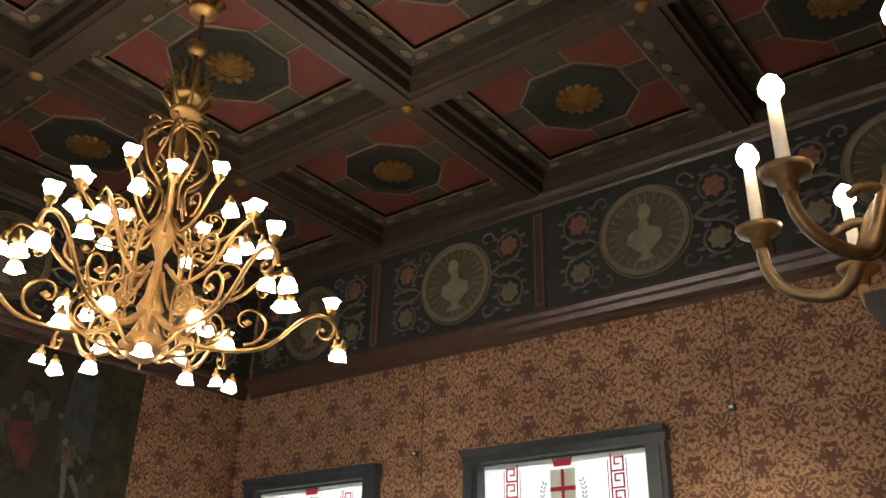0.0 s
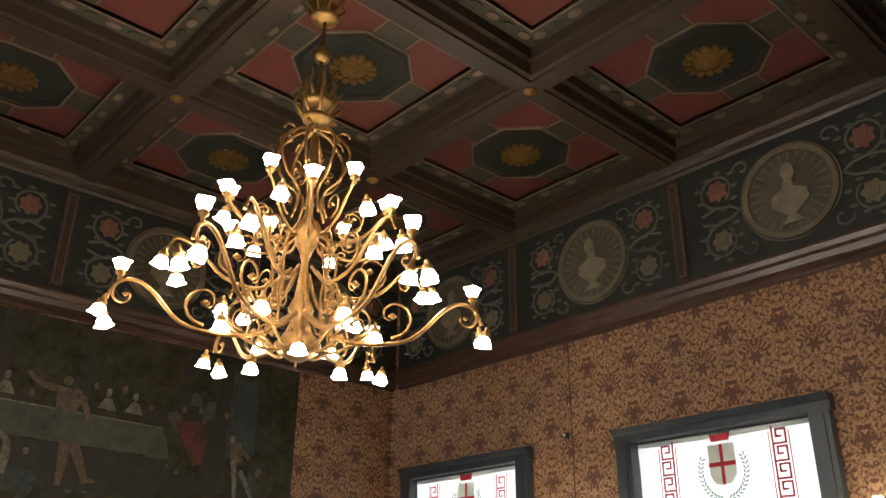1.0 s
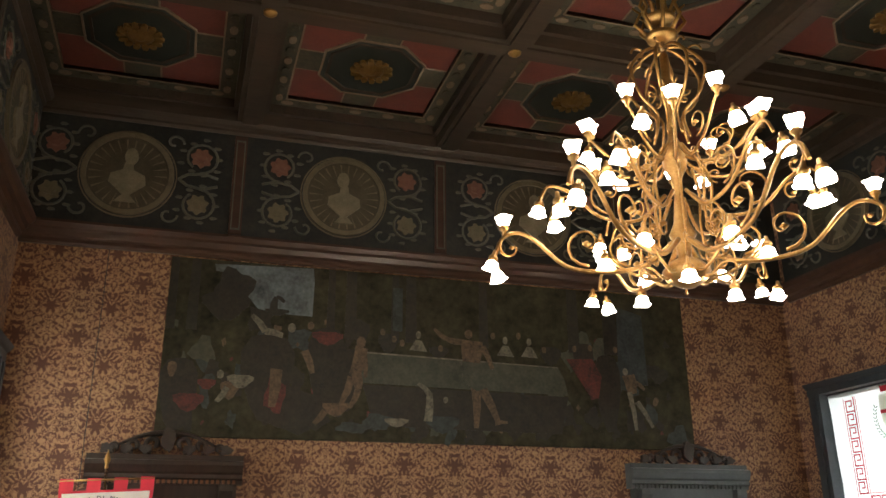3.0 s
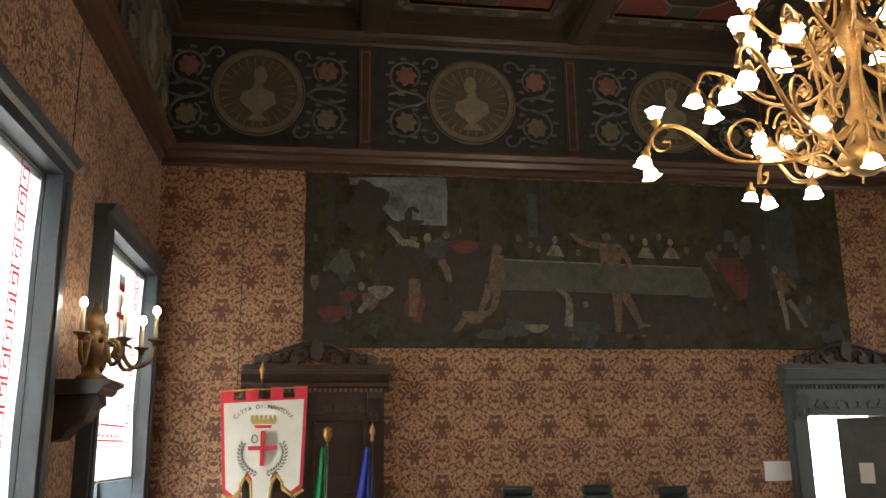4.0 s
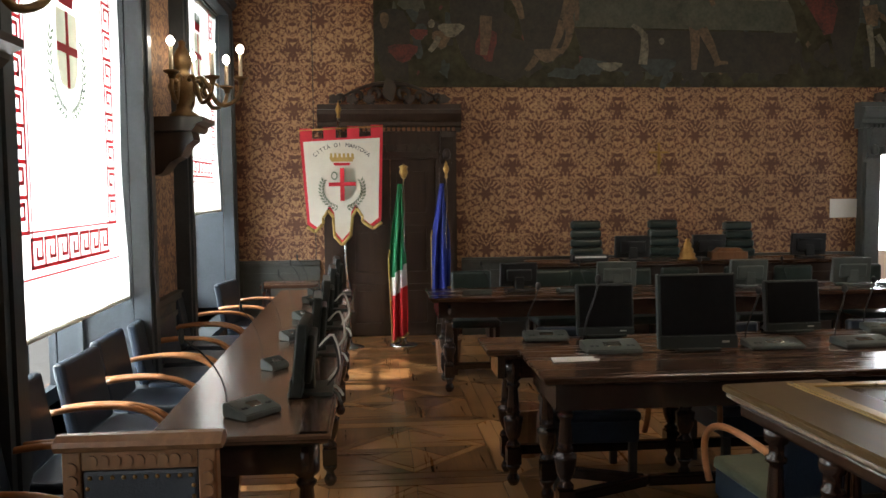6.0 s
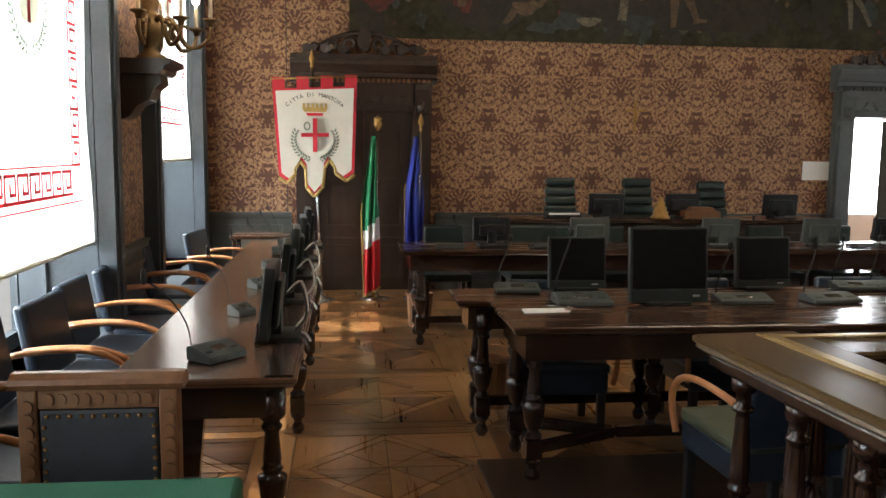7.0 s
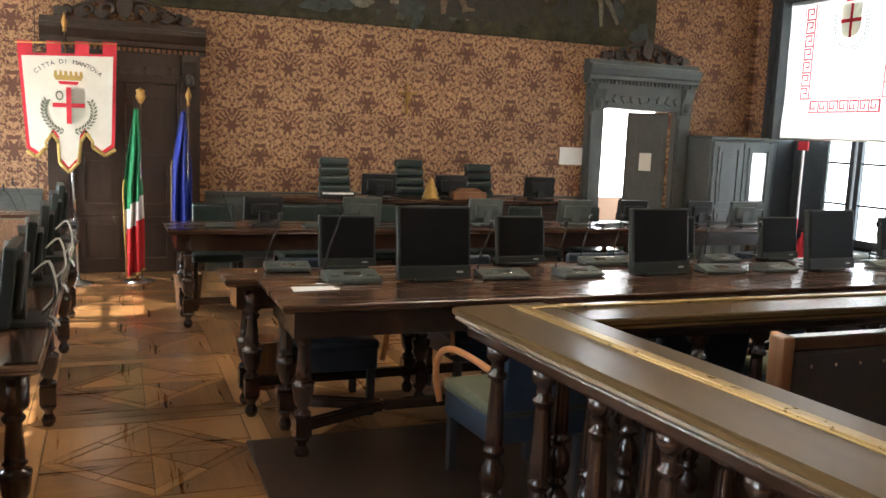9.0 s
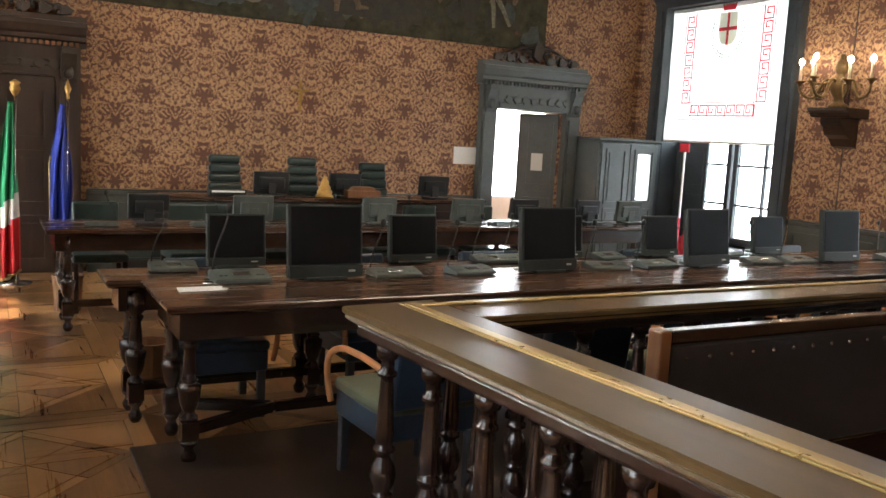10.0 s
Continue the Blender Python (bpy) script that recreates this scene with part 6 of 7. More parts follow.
for s in (-1, 1):
    bm = bmesh.new()
    for i in range(12):
        a = -1.35 + i * 0.16
        u, v = s * 0.215 * math.cos(a), 1.68 + 0.20 * math.sin(a)
        for g in (-1, 1):
            b = a + math.pi / 2 + g * 0.75
            uu, vv = math.cos(b) * s, math.sin(b)
            prism(bm, [(u, v), (u + uu * 0.025 - vv * 0.01, v + vv * 0.025 + uu * 0.01), (u + uu * 0.05, v + vv * 0.05), (u + uu * 0.025 + vv * 0.01, v + vv * 0.025 - uu * 0.01)], o, dd, (0, 0, 1), nn * 0.002)
    part("laurel_branch", bm, "bl_green", gf)
bm = bmesh.new()
word = "CITTÀ DI MANTOVA"
for i, chx in enumerate(word):
    if chx == " ":
        continue
    cu = bpy.data.curves.new("letter", "FONT")
    cu.body, cu.size, cu.align_x, cu.extrude = chx, 0.058, "CENTER", 0.001
    tmp = bpy.data.objects.new("letter", cu)
    scene.collection.objects.link(tmp)
    me = bpy.data.meshes.new_from_object(tmp)
    a = (i - 7.5) * 0.095
    me.transform(pose(0.40 * math.sin(a), -0.0145, 1.72 + 0.40 * math.cos(a), 90, 0, 0) @ pose(0, 0, 0, 0, 0, -math.degrees(a)))
    bm.from_mesh(me)
    bpy.data.objects.remove(tmp)
    bpy.data.curves.remove(cu)
    bpy.data.meshes.remove(me)
part("lettering", bm, "blackdot", gf)


# ---- chairs ----
def bent_chair(at, seat="navy"):
    """Local: the sitter looks towards +y."""
    c = thing("armchair", "dark leather armchair with bent orange beech arms", "chair", at=at, group="council armchairs")
    part("seat", rbox(-0.25, -0.24, 0.385, 0.25, 0.25, 0.445, 0.025, 3), seat, c)
    bm = rbox(-0.245, -0.03, 0.0, 0.245, 0.03, 0.40, 0.022, 3)
    part("backrest", bm, "navy", c, at=pose(0, -0.26, 0.43, 10))
    part("seat_frame", rbox(-0.24, -0.23, 0.27, 0.24, 0.238, 0.395, 0.012), "navy", c)
    for u, v in ((-0.21, 0.20), (0.21, 0.20), (-0.21, -0.23), (0.21, -0.23)):
        part("leg", rbox(u - 0.022, v - 0.022, 0, u + 0.022, v + 0.022, 0.28, 0.006), "leather", c)
    for s in (-1, 1):
        bm = bmesh.new()
        path = bez((s * 0.275, -0.29, 0.61), (s * 0.285, -0.18, 0.632), (s * 0.29, -0.08, 0.636), (s * 0.29, 0.02, 0.63), 8) + bez((s * 0.29, 0.06, 0.626), (s * 0.29, 0.24, 0.60), (s * 0.285, 0.30, 0.50), (s * 0.265, 0.235, 0.33), 10)
        tube(bm, path, 0.0155, 10)
        part("arm", bm, "bent", c, "bent orange beech arm")
    return c


c0 = bent_chair(pose(-1.54, 3.42, 0, 0, 0, -90))
for x, y, r in ((-1.57, 4.04, -88), (-1.53, 4.66, -93), (-1.56, 5.28, -90), (-1.54, 5.90, -86), (-1.57, 6.50, -92), (-1.55, 7.15, -90), (-1.36, 8.05, -100),
                (0.90, 4.86, 178), (1.84, 4.88, 183), (2.9, 4.9, 180), (4.3, 4.86, 177), (5.9, 4.9, 180)):
    copy_thing(c0, pose(x, y, 0, 0, 0, r))
c1 = bent_chair(pose(1.46, 3.56, 0.02, 0, 0, 4), "seat_green")
for x, r in ((2.3, -3), (3.2, 2), (4.2, 0), (5.2, -4)):
    copy_thing(c1, pose(x, 3.60, 0.02, 0, 0, r))


def executive(at, label):
    c = thing("office_chair", label, "chair", at=at, group="presidents' chairs")
    for k in range(7):
        z = 0.50 + 0.0965 * k
        w = 0.185 - 0.004 * k
        part("back_cushion", rbox(-w, -0.05, z, w, 0.05, z + 0.094, 0.03, 3), "green_leather", c, at=pose(0, -0.25 - 0.018 * k, 0))
    part("seat", rbox(-0.26, -0.24, 0.42, 0.26, 0.26, 0.52, 0.04, 3), "green_leather", c)
    bm = bmesh.new()
    lathe(bm, [(0, 0.06), (0.03, 0.06), (0.03, 0.42), (0, 0.42)], seg=12)
    part("column", bm, "steel", c)
    for k in range(5):
        a = 72 * k
        part("foot", rbox(0.02, -0.022, 0.02, 0.30, 0.022, 0.06, 0.008), "plastic", c, at=pose(0, 0, 0, 0, 0, a))
    for s in (-1, 1):
        part("armrest", rbox(s * 0.29 - 0.03, -0.2, 0.66, s * 0.29 + 0.03, 0.18, 0.70, 0.014), "plastic", c)
        part("arm_post", rbox(s * 0.29 - 0.015, -0.05, 0.46, s * 0.29 + 0.015, 0.03, 0.66, 0.006), "plastic", c)
    return c


e0 = executive(pose(1.975, 8.80, 0.13, 0, 0, 178), "green ribbed leather swivel chair behind the presidents' bench")
copy_thing(e0, pose(2.845, 8.79, 0.13, 0, 0, 181))
copy_thing(e0, pose(3.72, 8.82, 0.10, 0, 0, 184))


def plain_chair(at):
    c = thing("council_chair", "grey-green leather chair with a rounded back behind the table", "chair", at=at, group="council chairs")
    part("backrest", rbox(-0.19, -0.03, 0.47, 0.19, 0.03, 0.895, 0.028, 3), "green_leather", c)
    part("seat", rbox(-0.22, 0.02, 0.42, 0.22, 0.45, 0.49, 0.025, 3), "green_leather", c)
    for u, v in ((-0.19, 0.42), (0.19, 0.42), (-0.19, 0.02), (0.19, 0.02)):
        part("leg", rbox(u - 0.018, v - 0.018, 0, u + 0.018, v + 0.018, 0.43 if v > 0.1 else 0.52, 0.005), "leg", c)
    return c


p0 = plain_chair(pose(0.60, 8.02, 0, 0, 0, 180))
for x in (1.36, 1.72, 2.15, 2.62, 3.25, 3.75, 4.45, 5.1):
    copy_thing(p0, pose(x, 8.02, 0, 0, 0, 180 + (x * 37 % 9) - 4))

# carved chair before the side table
nc = thing("carved_chair", "carved oak chair with a studded black leather back", "chair", at=pose(-1.01, 2.75, 0) @ Matrix.Diagonal((0.92, 1, 0.915, 1)))
for s in (-1, 1):
    bm = rbox(s * 0.215 - 0.03, -0.03, 0, s * 0.215 + 0.03, 0.03, 0.985, 0.006)
    part("back_post", bm, "oak", nc)
    bm = bmesh.new()
    for k in range(11):
        prism(bm, oval(s * 0.215, 0.50 + 0.043 * k, 0.020, 0.021, 10), (0, -0.03, 0), (1, 0, 0), (0, 0, 1), (0, -0.007, 0))
    part("carved_scales", bm, "oak", nc)
    part("leg", rbox(s * 0.20 - 0.025, 0.38, 0, s * 0.20 + 0.025, 0.43, 0.43, 0.006), "oak", nc)
bm = bmesh.new()
sweep_profile(bm, [(-0.035, 0), (0.035, 0), (0.05, 0.02), (0.04, 0.035), (0.015, 0.05), (-0.015, 0.05), (-0.04, 0.035), (-0.05, 0.02)], (-0.265, 0, 0.985), (0.265, 0, 0.985), (0, -1, 0))
part("top_rail", bm, "oak", nc)
part("cross_rail", rbox(-0.184, -0.026, 0.92, 0.184, 0.026, 0.984, 0.004), "oak", nc)
bm = bmesh.new()
for k in range(9):
    prism(bm, oval(-0.15 + 0.0375 * k, 0.952, 0.017, 0.02, 10), (0, -0.026, 0), (1, 0, 0), (0, 0, 1), (0, -0.007, 0))
part("carved_band", bm, "oak", nc)
part("back_pad", rbox(-0.184, -0.024, 0.50, 0.184, 0.02, 0.918, 0.012), "leather", nc)
part("seat", rbox(-0.23, -0.02, 0.43, 0.23, 0.44, 0.49, 0.015), "leather", nc)
bm = bmesh.new()
lathe(bm, [(0, 0.006), (0.006, 0.004), (0.008, 0)], seg=8)
stud = to_mesh("stud", bm, "brass")
for k in range(10):
    part("stud", stud, None, nc, at=pose(-0.16 + 0.0355 * k, -0.024, 0.895, 90))
    for s in (-1, 1):
        part("stud", stud, None, nc, at=pose(s * 0.168, -0.024, 0.86 - 0.036 * k, 90))

# green-covered table at the walk's start
gt = thing("side_table", "small wooden table under a green baize cloth", "table", at=pose(-1.28, 2.02, 0))
bm = bmesh.new()
box(bm, -0.68, -0.36, 0.728, 0.69, 0.36, 0.745)
bmesh.ops.bevel(bm, geom=bm.edges[:], offset=0.008, segments=2, affect="EDGES")
part("tabletop", bm, "oak", gt)
for u, v in ((-0.6, -0.3), (0.6, -0.3), (-0.6, 0.3), (0.6, 0.3)):
    part("leg", rbox(u - 0.03, v - 0.03, 0, u + 0.03, v + 0.03, 0.728, 0.005), "oak", gt)
bm = bmesh.new()
N = 120
rows = []
for j, (grow_, z) in enumerate(((0.0, 0.753), (0.012, 0.749), (0.02, 0.735), (0.026, 0.64), (0.034, 0.50), (0.04, 0.38))):
    row = []
    for k in range(N):
        t = k / N * 4
        side, f = int(t), t - int(t)
        hx, hy = 0.70, 0.375
        cs = [(-hx, -hy), (hx, -hy), (hx, hy), (-hx, hy)]
        a, b = cs[side], cs[(side + 1) % 4]
        x, y = a[0] + (b[0] - a[0]) * f, a[1] + (b[1] - a[1]) * f
        g = grow_ + (0.014 * (j - 2) / 3 * math.sin(k * 0.9) if j > 2 else 0)
        L = math.hypot(x, y)
        row.append(bm.verts.new((x * (1 + g / L) , y * (1 + g / L), z)))
    rows.append(row)
for a, b in zip(rows, rows[1:]):
    for k in range(N):
        bm.faces.new((a[k], a[(k + 1) % N], b[(k + 1) % N], b[k])).smooth = True
bm.faces.new(rows[0])
tc_ = tagged(part("tablecloth", bm, "baize", at=pose(-1.28, 2.02, 0)), "plain green baize tablecloth hanging over a table", "tablecloth")


# ---- monitors, microphones, papers ----
def monitor(at, w, h, label, frame_mat, back=False, base=0.07, hood=0.075):
    """Local: the screen looks towards -y, the foot stands at z 0."""
    m = thing("monitor", label, "monitor", at=at, group="desk monitors")
    tilt_ = pose(0, 0, base, -6)
    part("casing", rbox(-w / 2, 0.0, 0, w / 2, 0.045, h, 0.008), frame_mat, m, at=tilt_)
    part("screen", rbox(-w / 2 + 0.014, -0.004, hood, w / 2 - 0.014, 0.002, h - 0.012, 0.001), "screen", m, at=tilt_)
    part("chin", rbox(-w / 2 + 0.002, -0.012, 0.0, w / 2 - 0.002, 0.0, hood - 0.006, 0.004), frame_mat, m, at=tilt_)
    part("button", rbox(w / 2 - 0.09, -0.015, hood * 0.4, w / 2 - 0.05, -0.012, hood * 0.55, 0.001), "lightplastic", m, at=tilt_)
    part("neck", rbox(-0.04, 0.045, 0.01, 0.04, 0.09, h * 0.6, 0.006), frame_mat, m)
    part("foot", rbox(-0.12, -0.02, 0, 0.12, 0.17, 0.018, 0.006), frame_mat, m)
    part("rear_shell", rbox(-w / 2 + 0.05, 0.045, 0.05, w / 2 - 0.05, 0.075, h - 0.05, 0.012), frame_mat, m, at=tilt_)
    return m


T0 = TZ + 0.003
mA = monitor(pose(1.41, 4.50, T0), 0.43, 0.40, "dark flat monitor in a grey-green casing on the walnut table", "casing", base=0.012)
for x in (2.90, 4.28, 5.72):
    copy_thing(mA, pose(x, 4.49, T0, 0, 0, (x * 31 % 7) - 3))
mB = monitor(pose(1.04, 4.97, T0), 0.34, 0.30, "smaller dark flat monitor in a grey casing on the rear table", "casing", base=0.012, hood=0.05)
for x, r in ((2.18, 2), (3.35, -3), (4.28, 2), (5.45, 0)):
    copy_thing(mB, pose(x, 4.97, T0, 0, 0, r))
mL = monitor(pose(-0.66, 3.86, T0, 0, 0, -90), 0.34, 0.31, "grey-green monitor seen edge-on along the side table", "casing", base=0.012)
for y in (4.72, 5.55, 6.35, 7.15):
    copy_thing(mL, pose(-0.66, y, T0, 0, 0, -88 + (y * 13 % 5)))
# screens that face the hall's head, their backs to the walk
mC = monitor(pose(0.92, 7.30, T0, 0, 0, 182), 0.32, 0.20, "black monitor turned away on the front table", "plastic", base=0.04)
for x, r in ((4.55, 176), (5.35, 185)):
    copy_thing(mC, pose(x, 7.30, T0, 0, 0, r))
mD = monitor(pose(1.77, 7.28, T0, 0, 0, 179), 0.34, 0.22, "pale grey monitor turned away on the front table", "greyplastic", base=0.02)
for x, r in ((2.94, 184), (3.88, 178), (5.9, 181)):
    copy_thing(mD, pose(x, 7.28, T0, 0, 0, r))


def mic_unit(at, length=0.40, lean=-12):
    """Wedge-shaped microphone desk unit with a gooseneck."""
    m = thing("microphone_unit", "olive-grey conference microphone unit with a gooseneck", "microphone", at=at, group="microphone units")
    bm = bmesh.new()
    prism(bm, [(-0.11, 0), (0.11, 0), (0.11, 0.062), (0.06, 0.066), (-0.11, 0.028)], (-0.15, 0, 0), (0, 1, 0), (0, 0, 1), (0.30, 0, 0))
    bmesh.ops.bevel(bm, geom=bm.edges[:], offset=0.006, segments=2, affect="EDGES")
    part("body", bm, "greyplastic", m)
    part("top_plate", rbox(-0.142, -0.098, 0.0, 0.142, 0.052, 0.005, 0.002), "padtop", m, "olive plastic top", at=pose(0, 0, 0.047, 12.5))
    part("speaker_grille", rbox(-0.045, -0.045, 0.005, 0.05, 0.02, 0.009, 0.002), "steel", m, "shiny speaker grille", at=pose(0, 0, 0.047, 12.5))
    for u in (-0.11, -0.085, 0.085, 0.11):
        part("key", rbox(u - 0.009, -0.05, 0.005, u + 0.009, -0.03, 0.009, 0.002), "plastic", m, at=pose(0, 0, 0.047, 12.5))
    a = radians(lean)
    bm = bmesh.new()
    e = (-0.13 + length * math.sin(a) * -1, 0.08 + 0.08, 0.06 + length * math.cos(a))
    tube(bm, bez((-0.13, 0.08, 0.06), (-0.13, 0.08, 0.06 + length * 0.4), (e[0] * 0.8 - 0.02, 0.12, 0.06 + length * 0.7), e, 8), 0.005, 6)
    part("gooseneck", bm, "plastic", m)
    bm = bmesh.new()
    lathe(bm, [(0, -0.02), (0.010, -0.018), (0.017, 0.0), (0.018, 0.03), (0.010, 0.046), (0, 0.05)], seg=10)
    part("mic_head", bm, "blackdot", m, at=pose(*e))
    return m


u0 = mic_unit(pose(0.95, 4.56, T0) @ Matrix.Diagonal((1, 0.85, 0.8, 1)), 0.40, -14)
k = 0
for x in (1.85, 2.36, 3.41, 3.85, 4.90, 5.30, 6.45):
    k += 1
    copy_thing(u0, pose(x, 4.56, T0, 0, 0, (k * 41 % 17) - 8) @ Matrix.Diagonal((1, 0.85, 0.8, 1)))
for x in (0.68, 1.56, 2.75, 3.0, 3.75, 4.75, 5.0):
    k += 1
    copy_thing(u0, pose(x, 4.96, T0, 0, 0, (k * 41 % 17) - 8) @ Matrix.Diagonal((0.85, 0.8, 0.8, 1)))
u1 = mic_unit(pose(-0.79, 3.50, T0, 0, 0, 50) @ Matrix.Diagonal((0.62, 0.62, 0.85, 1)), 0.42, 40)
for y in (4.35, 5.15, 5.95, 6.75, 7.3):
    k += 1
    copy_thing(u1, pose(-0.80, y, T0, 0, 0, 50 + (k * 29 % 14)) @ Matrix.Diagonal((0.62, 0.62, 0.95, 1)))
for x in (0.55, 1.35, 2.4, 3.1, 4.2, 5.0):
    k += 1
    copy_thing(u0, pose(x, 7.12, T0, 0, 0, 180 + (k * 41 % 17) - 8) @ Matrix.Diagonal((0.8, 0.8, 0.7, 1)))

bm = bmesh.new()
prism(bm, [(0, 0), (0.23, 0.015), (0.25, 0.05), (0.225, 0.075), (0.235, 0.12), (0.01, 0.125)], (0.585, 4.30, T0), (1, 0, 0), (0, 1, 0), (0, 0, 0.002))
tagged(part("paper_sheets", bm, "sheet"), "loose white paper sheets lying on the table", "paper")
pe = thing("pen", "thin grey pen lying beside paper", "pen", at=pose(0.80, 4.45, T0 + 0.006, 0, 0, -25))
bm = bmesh.new()
tube(bm, [(-0.07, 0, 0), (0.07, 0, 0)], 0.004, 6)
part("barrel", bm, "steel", pe)
# loose cables behind the side table's screens
for y, mt in ((3.95, "plastic"), (4.05, "cable_w"), (4.8, "cable_w"), (5.6, "cable_w"), (6.4, "plastic")):
    bm = bmesh.new()
    r_ = random.Random(int(y * 100))
    pts = [Vector((-0.56, y, T0 + 0.16)), Vector((-0.50, y + 0.06, T0 + 0.20)), Vector((-0.47, y - 0.02, T0 + 0.08)), Vector((-0.52, y - 0.08, T0 + 0.012)), Vector((-0.47, y - 0.2, T0 + 0.012)), Vector((-0.44, y - 0.35 - r_.random() * 0.2, T0 + 0.012))]
    path = []
    for i in range(len(pts) - 1):
        a, b, c, d_ = pts[max(i - 1, 0)], pts[i], pts[i + 1], pts[min(i + 2, len(pts) - 1)]
        for t in (0, 0.25, 0.5, 0.75):
            path.append(0.5 * (2 * b + (c - a) * t + (2 * a - 5 * b + 4 * c - d_) * t * t + (3 * b - a - 3 * c + d_) * t ** 3))
    tube(bm, path, 0.006, 6)
    tagged(part("cable", bm, mt), "loose cable coiled behind a desk monitor", "cable", group="cables")

# ---- the presidents' bench ----
bm = rbox(0.95, 8.30, 0, 5.1, 9.64, 0.13, 0.01)
tagged(part("dais", bm, "darkwood"), "low dark wooden dais along the wall", "dais", kind="structure")
pb = thing("presidents_bench", "long dark panelled bench desk on the dais", "desk", at=pose(1.25, 8.34, 0.13))
part("desktop", moulded_top(0, 0, 3.5, 0.52, 0.79, 0.045, "tabletop", "desktop"), None, pb)
part("front_board", rbox(0.04, 0.05, 0, 3.46, 0.08, 0.745, 0.004), "darkwood", pb)
for k in range(5):
    bm = bmesh.new()
    a0 = 0.1 + 0.67 * k
    ring(bm, [(a0, 0.1), (a0 + 0.6, 0.1), (a0 + 0.6, 0.66), (a0, 0.66)], [(a0 + 0.05, 0.15), (a0 + 0.55, 0.15), (a0 + 0.55, 0.61), (a0 + 0.05, 0.61)], (0, 0.05, 0), (1, 0, 0), (0, 0, 1), (0, -0.015, 0))
    part("panel", bm, "darkwood", pb)
for s in (0.04, 3.42):
    part("end_board", rbox(s, 0.081, 0, s + 0.04, 0.48, 0.745, 0.004), "darkwood", pb)
DZ = 0.13 + 0.793
mE = monitor(pose(2.32, 8.58, DZ, 0, 0, 176), 0.36, 0.22, "black flat monitor on the presidents' bench", "plastic", base=0.03, hood=0.02)
copy_thing(mE, pose(3.12, 8.60, DZ, 0, 0, 184))
copy_thing(mE, pose(4.18, 8.58, DZ, 0, 0, 178))
pr = thing("label_printer", "low black and white desk device on the bench", "printer", at=pose(1.86, 8.50, DZ))
part("body", rbox(-0.18, -0.06, 0, 0.18, 0.08, 0.06, 0.01), "plastic", pr)
part("front_strip", rbox(-0.16, -0.064, 0.035, 0.16, -0.06, 0.055, 0.001), "white", pr)
st = bmesh.new()
lathe(st, [(0, 0), (0.10, 0), (0.10, 0.02), (0.075, 0.03), (0.085, 0.06), (0.06, 0.08), (0.065, 0.11), (0.04, 0.13), (0.045, 0.16), (0.02, 0.19), (0.025, 0.21), (0, 0.22)], seg=10)
tagged(part("gilt_statuette", st, "gold", at=pose(2.86, 8.46, DZ)), "small gilded ornament standing on the bench", "ornament")
lec = thing("lectern_box", "carved brown wooden box on the bench", "box", at=pose(3.28, 8.44, DZ))
part("body", rbox(-0.19, -0.05, 0, 0.19, 0.08, 0.08, 0.008), "oak", lec)
bm = bmesh.new()
prism(bm, [(-0.15, 0.08), (0.15, 0.08), (0.10, 0.12), (-0.10, 0.12)], (0, -0.04, 0), (1, 0, 0), (0, 0, 1), (0, 0.1, 0))
part("lid", bm, "oak", lec)

# ---- wardrobe, extinguisher sign, window seat ----
wd = thing("wardrobe", "tall grey-blue painted wardrobe with panelled doors", "wardrobe", at=pose(6.94, 9.10, 0))
part("body", rbox(0, 0.03, 0.06, 1.05, 0.57, 1.67, 0.006), "greypaint", wd)
part("plinth", rbox(0.01, 0.04, 0, 1.04, 0.56, 0.06, 0.003), "greypaint", wd)
bm = bmesh.new()
sweep_profile(bm, [(0, 0), (0.015, 0), (0.03, 0.02), (0.03, 0.05), (-0.53, 0.05), (-0.53, 0)], (-0.015, 0.03, 1.672), (1.065, 0.03, 1.672), (0, -1, 0))
part("cornice", bm, "greypaint", wd)
for i in range(2):
    x0 = 0.04 + 0.49 * i
    door = part("door", rbox(x0, 0.004, 0.08, x0 + 0.48, 0.028, 1.65, 0.004), "greypaint", wd)
    for z0, z1 in ((0.14, 0.52), (0.58, 0.78), (0.84, 1.58)):
        bm = bmesh.new()
        ring(bm, [(x0 + 0.07, z0), (x0 + 0.41, z0), (x0 + 0.41, z1), (x0 + 0.07, z1)], [(x0 + 0.10, z0 + 0.03), (x0 + 0.38, z0 + 0.03), (x0 + 0.38, z1 - 0.03), (x0 + 0.10, z1 - 0.03)], (0, 0.004, 0), (1, 0, 0), (0, 0, 1), (0, -0.016, 0))
        part("panel", bm, "greypaint", door)
        bm = bmesh.new()
        prism(bm, [(x0 + 0.125, z0 + 0.055), (x0 + 0.355, z0 + 0.055), (x0 + 0.355, z1 - 0.055), (x0 + 0.125, z1 - 0.055)], (0, 0.004, 0), (1, 0, 0), (0, 0, 1), (0, -0.010, 0))
        part("panel_field", bm, "steel" if i and z0 > 0.8 else "greypaint", door, "bright reflecting panel" if i and z0 > 0.8 else "")
    part("knob", rbox(x0 + (0.45 if i == 0 else 0.015), -0.02, 0.82, x0 + (0.465 if i == 0 else 0.03), 0.004, 0.86, 0.004), "bronze", door)
fx = thing("fire_sign", "red and white extinguisher sign on a striped post", "sign", at=pose(7.80, 8.43, 0))
bm = bmesh.new()
for k in range(9):
    box(bm, -0.011, -0.011, 0.02 + 0.175 * k, 0.011, 0.011, 0.02 + 0.175 * (k + 1), 0 if k < 4 else 1)
part("post", bm, ["red", "white"], fx)
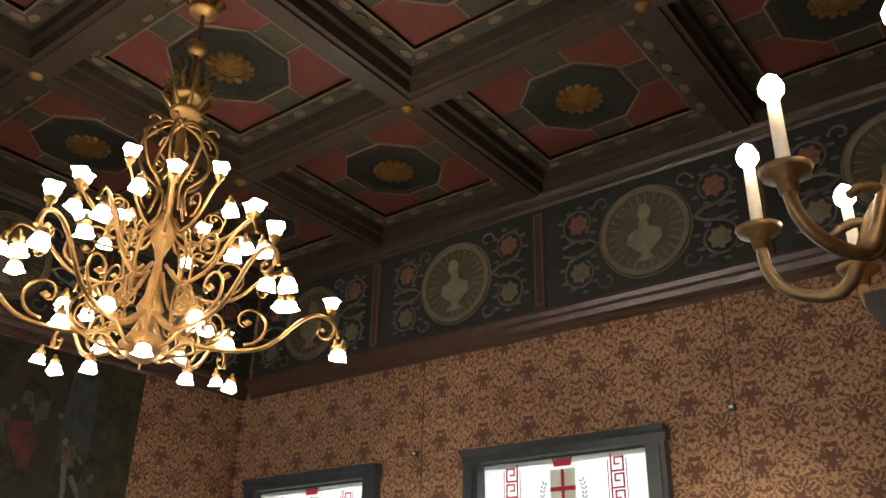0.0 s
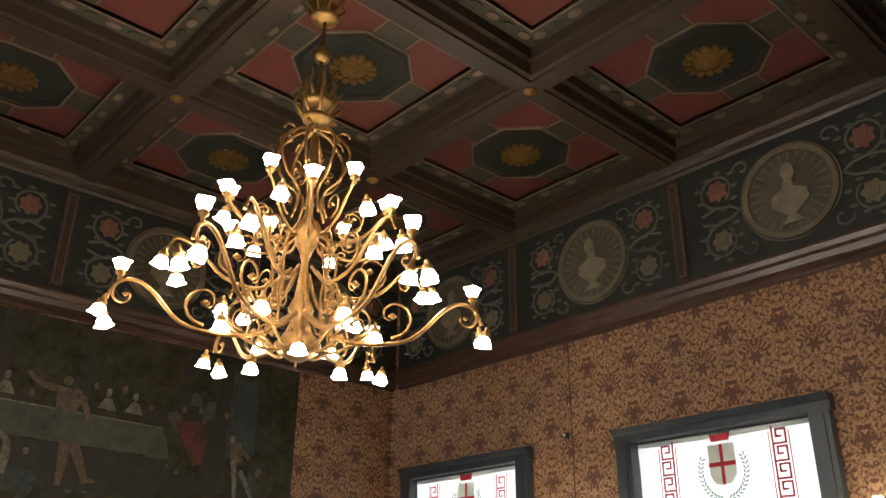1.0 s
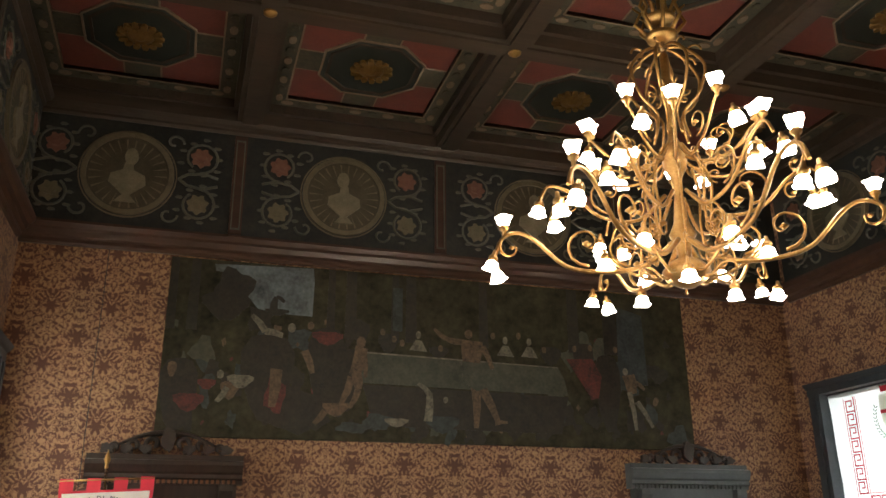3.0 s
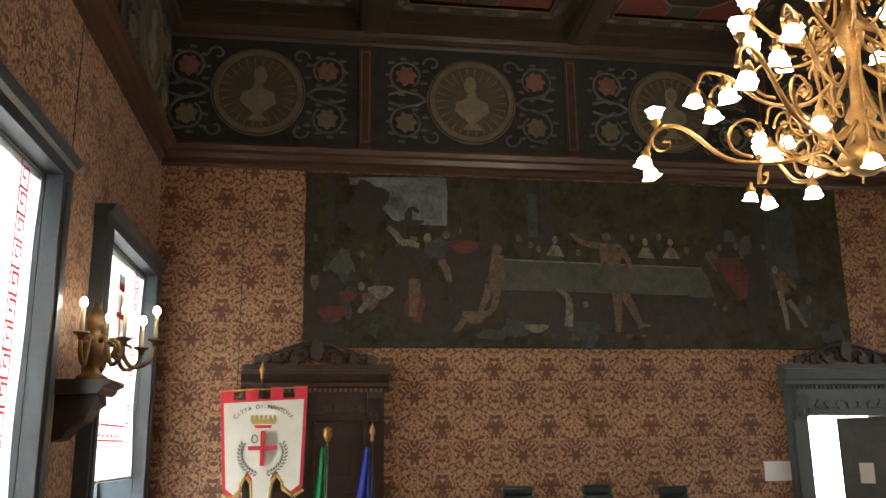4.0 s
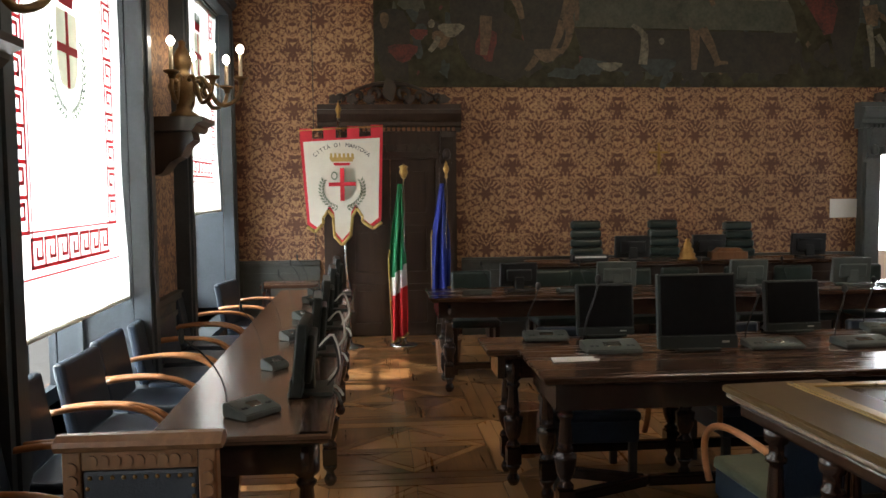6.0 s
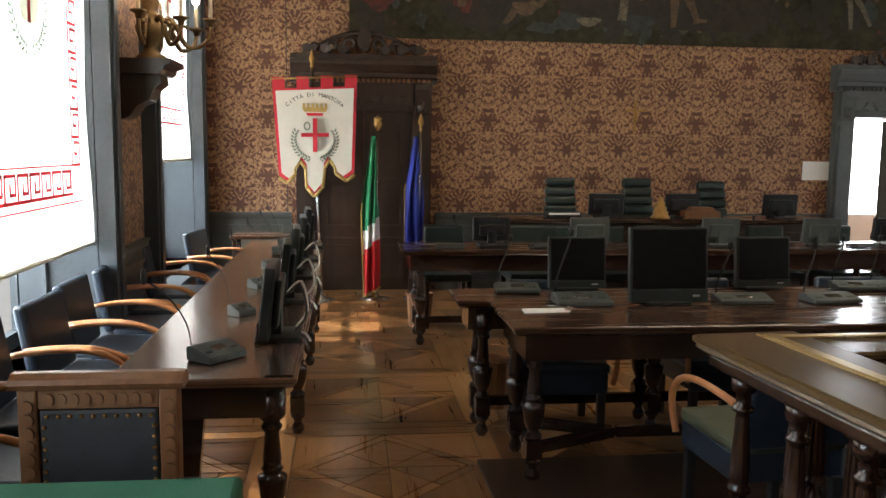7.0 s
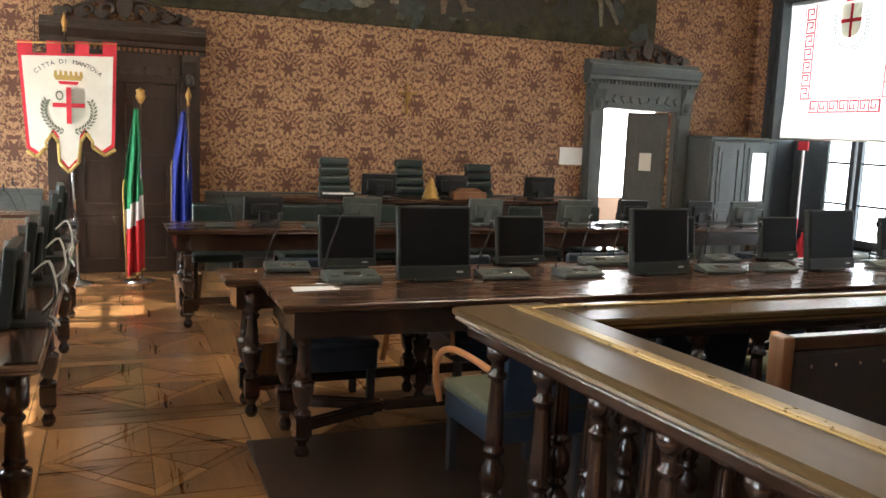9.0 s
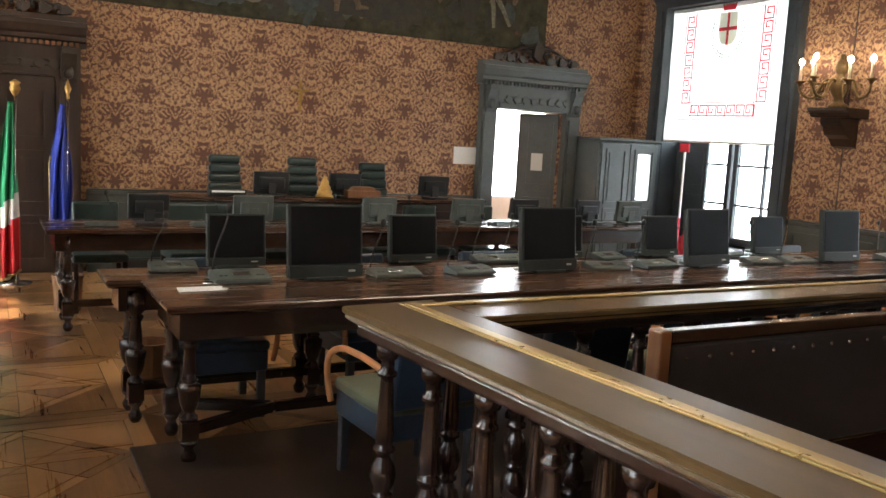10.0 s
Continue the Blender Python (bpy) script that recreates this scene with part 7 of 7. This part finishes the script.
part("sign_plate", rbox(-0.012, -0.07, 1.585, 0.012, 0.09, 1.70, 0.002), "red", fx)
bm = bmesh.new()
lathe(bm, [(0, 0), (0.10, 0), (0.10, 0.02), (0, 0.03)], seg=14)
part("foot", bm, "red", fx)
ex = thing("fire_extinguisher", "red fire extinguisher beside the window", "extinguisher", at=pose(7.72, 8.22, 0))
bm = bmesh.new()
lathe(bm, [(0, 0), (0.075, 0), (0.08, 0.03), (0.08, 0.42), (0.05, 0.50), (0.025, 0.53), (0.025, 0.58), (0, 0.58)], seg=16)
part("cylinder", bm, "red", ex)
part("handle", rbox(-0.02, -0.09, 0.58, 0.02, 0.05, 0.61, 0.004), "blackdot", ex)
# folded shutter leaf across part of the east window
shl = thing("shutter_leaf", "grey-blue folded wooden shutter in the window bay", "shutter", at=pose(XR + 0.28, 8.52, SILL))
part("leaf", rbox(0, 0, 0, 0.04, 0.58, 1.30, 0.004), "frame_blue", shl)
for z0, z1 in ((0.08, 0.6), (0.68, 1.22)):
    bm = bmesh.new()
    ring(bm, [(0.05, z0), (0.53, z0), (0.53, z1), (0.05, z1)], [(0.10, z0 + 0.05), (0.48, z0 + 0.05), (0.48, z1 - 0.05), (0.10, z1 - 0.05)], (0, 0, 0), (0, 1, 0), (0, 0, 1), (-0.012, 0, 0))
    part("panel", bm, "frame_blue", shl)
# small round table by the west windows
rt = thing("small_table", "small pale-topped table by the wall", "table", at=pose(-1.15, 8.75, 0))
part("top", rbox(-0.28, -0.22, 0.70, 0.28, 0.22, 0.73, 0.006), "tabletop", rt)
for u, v in ((-0.24, -0.18), (0.24, -0.18), (-0.24, 0.18), (0.24, 0.18)):
    part("leg", rbox(u - 0.02, v - 0.02, 0, u + 0.02, v + 0.02, 0.70, 0.004), "leg", rt)
# sockets and spot fittings on the walls
for x, y, z in ((XR, 6.36, 3.72), (XR, 2.53, 3.74)):
    hk = thing("wall_spotlight", "tiny black spotlight fitting on the wallpaper", "spotlight", at=pose(x, y, z), group="wall spotlights")
    part("mount", rbox(-0.06, -0.03, -0.03, -0.001, 0.03, 0.03, 0.005), "blackdot", hk)
    part("face", rbox(-0.064, -0.02, -0.015, -0.060, 0.02, 0.015, 0.001), "white", hk)
# vertical seams where cloth widths meet
for name, q in (("wall_seam", (-0.955, YF - 0.006, DADO, -0.945, YF + 0.001, CORN0)), ("wall_seam", (XL - 0.001, 6.36, DADO, XL + 0.006, 6.37, CORN0)), ("wall_seam", (XR - 0.006, 6.28, DADO, XR + 0.001, 6.29, CORN0)), ("wall_seam", (XR - 0.006, 2.51, DADO, XR + 0.001, 2.52, CORN0))):
    bm = bmesh.new()
    box(bm, *q)
    tagged(part(name, bm, "carved"), "dark seam between wallpaper widths", "trim", kind="structure")


# ---- parquet: squares with a border, four corner triangles and a lozenge of boards ----
S, BD, GAP, TH = 1.19, 0.105, 0.004, 0.012


def piece(outline, mat):
    b = bmesh.new()
    prism(b, outline, (0, 0, -TH), (1, 0, 0), (0, 1, 0), (0, 0, TH))
    return to_mesh("parquet_piece", b, mat)


h = S / 2
i_ = h - BD
border = piece([(-h + GAP, -h + GAP / 2), (h - GAP, -h + GAP / 2), (i_ - GAP, -i_ - GAP / 2), (-i_ + GAP, -i_ - GAP / 2)], "parq_y")
tri = piece([(-i_ + GAP, -i_ + GAP), (-GAP * 1.5, -i_ + GAP), (-i_ + GAP, -GAP * 1.5)], "parq_x")
q_ = i_ / 2
band = [piece([(-i_ + GAP * 2, 0), (-i_ * 0.5, -i_ * 0.5 + GAP), (-i_ * 0.42, -i_ * 0.42 + GAP), (-i_ * 0.84 + GAP, 0)], "parq_y"),
        piece([(-i_ * 0.5 + GAP, -i_ * 0.5), (-GAP, -i_ + GAP * 2), (-GAP, -i_ * 0.84 + GAP), (-i_ * 0.42 + GAP, -i_ * 0.42)], "parq_y")]
star = piece([(-i_ * 0.82 + GAP, -GAP / 2), (-i_ * 0.41, -i_ * 0.41 + GAP), (-GAP, -GAP / 2)], "parq_x")
star2 = piece([(-GAP / 2, -i_ * 0.82 + GAP), (-GAP / 2, -GAP), (-i_ * 0.41 + GAP / 2, -i_ * 0.41)], "parq_x")
near, far = [], []
nx, ny = 9, 9
for i in range(nx):
    for j in range(ny):
        cx, cy = XL + 0.02 + S * (i + 0.5), YF - S * (j + 0.5)
        near_it = cx < 1.8 and cy > 2.0
        for k in range(4):
            for me, z in ((border, 0), (tri, 90), (band[0], 0), (band[1], 0), (star, 0), (star2, 0)):
                (near if near_it and len(near) < 420 else far).append((me, pose(cx, cy, -0.0002 * (k % 2), 0, 0, 90 * k)))
rows_ = []
bm = bmesh.new()
for me, m in far:
    n0 = len(bm.verts)
    bm.from_mesh(me)
    bm.verts.ensure_lookup_table()
    for v in bm.verts[n0:]:
        v.co = m @ v.co
far_floor = part("parquet_pieces", bm, "parq_x", floor)
far_floor["kind"] = "stuff"
for me, m in near:
    part("parquet_piece", me, None, floor, at=m)
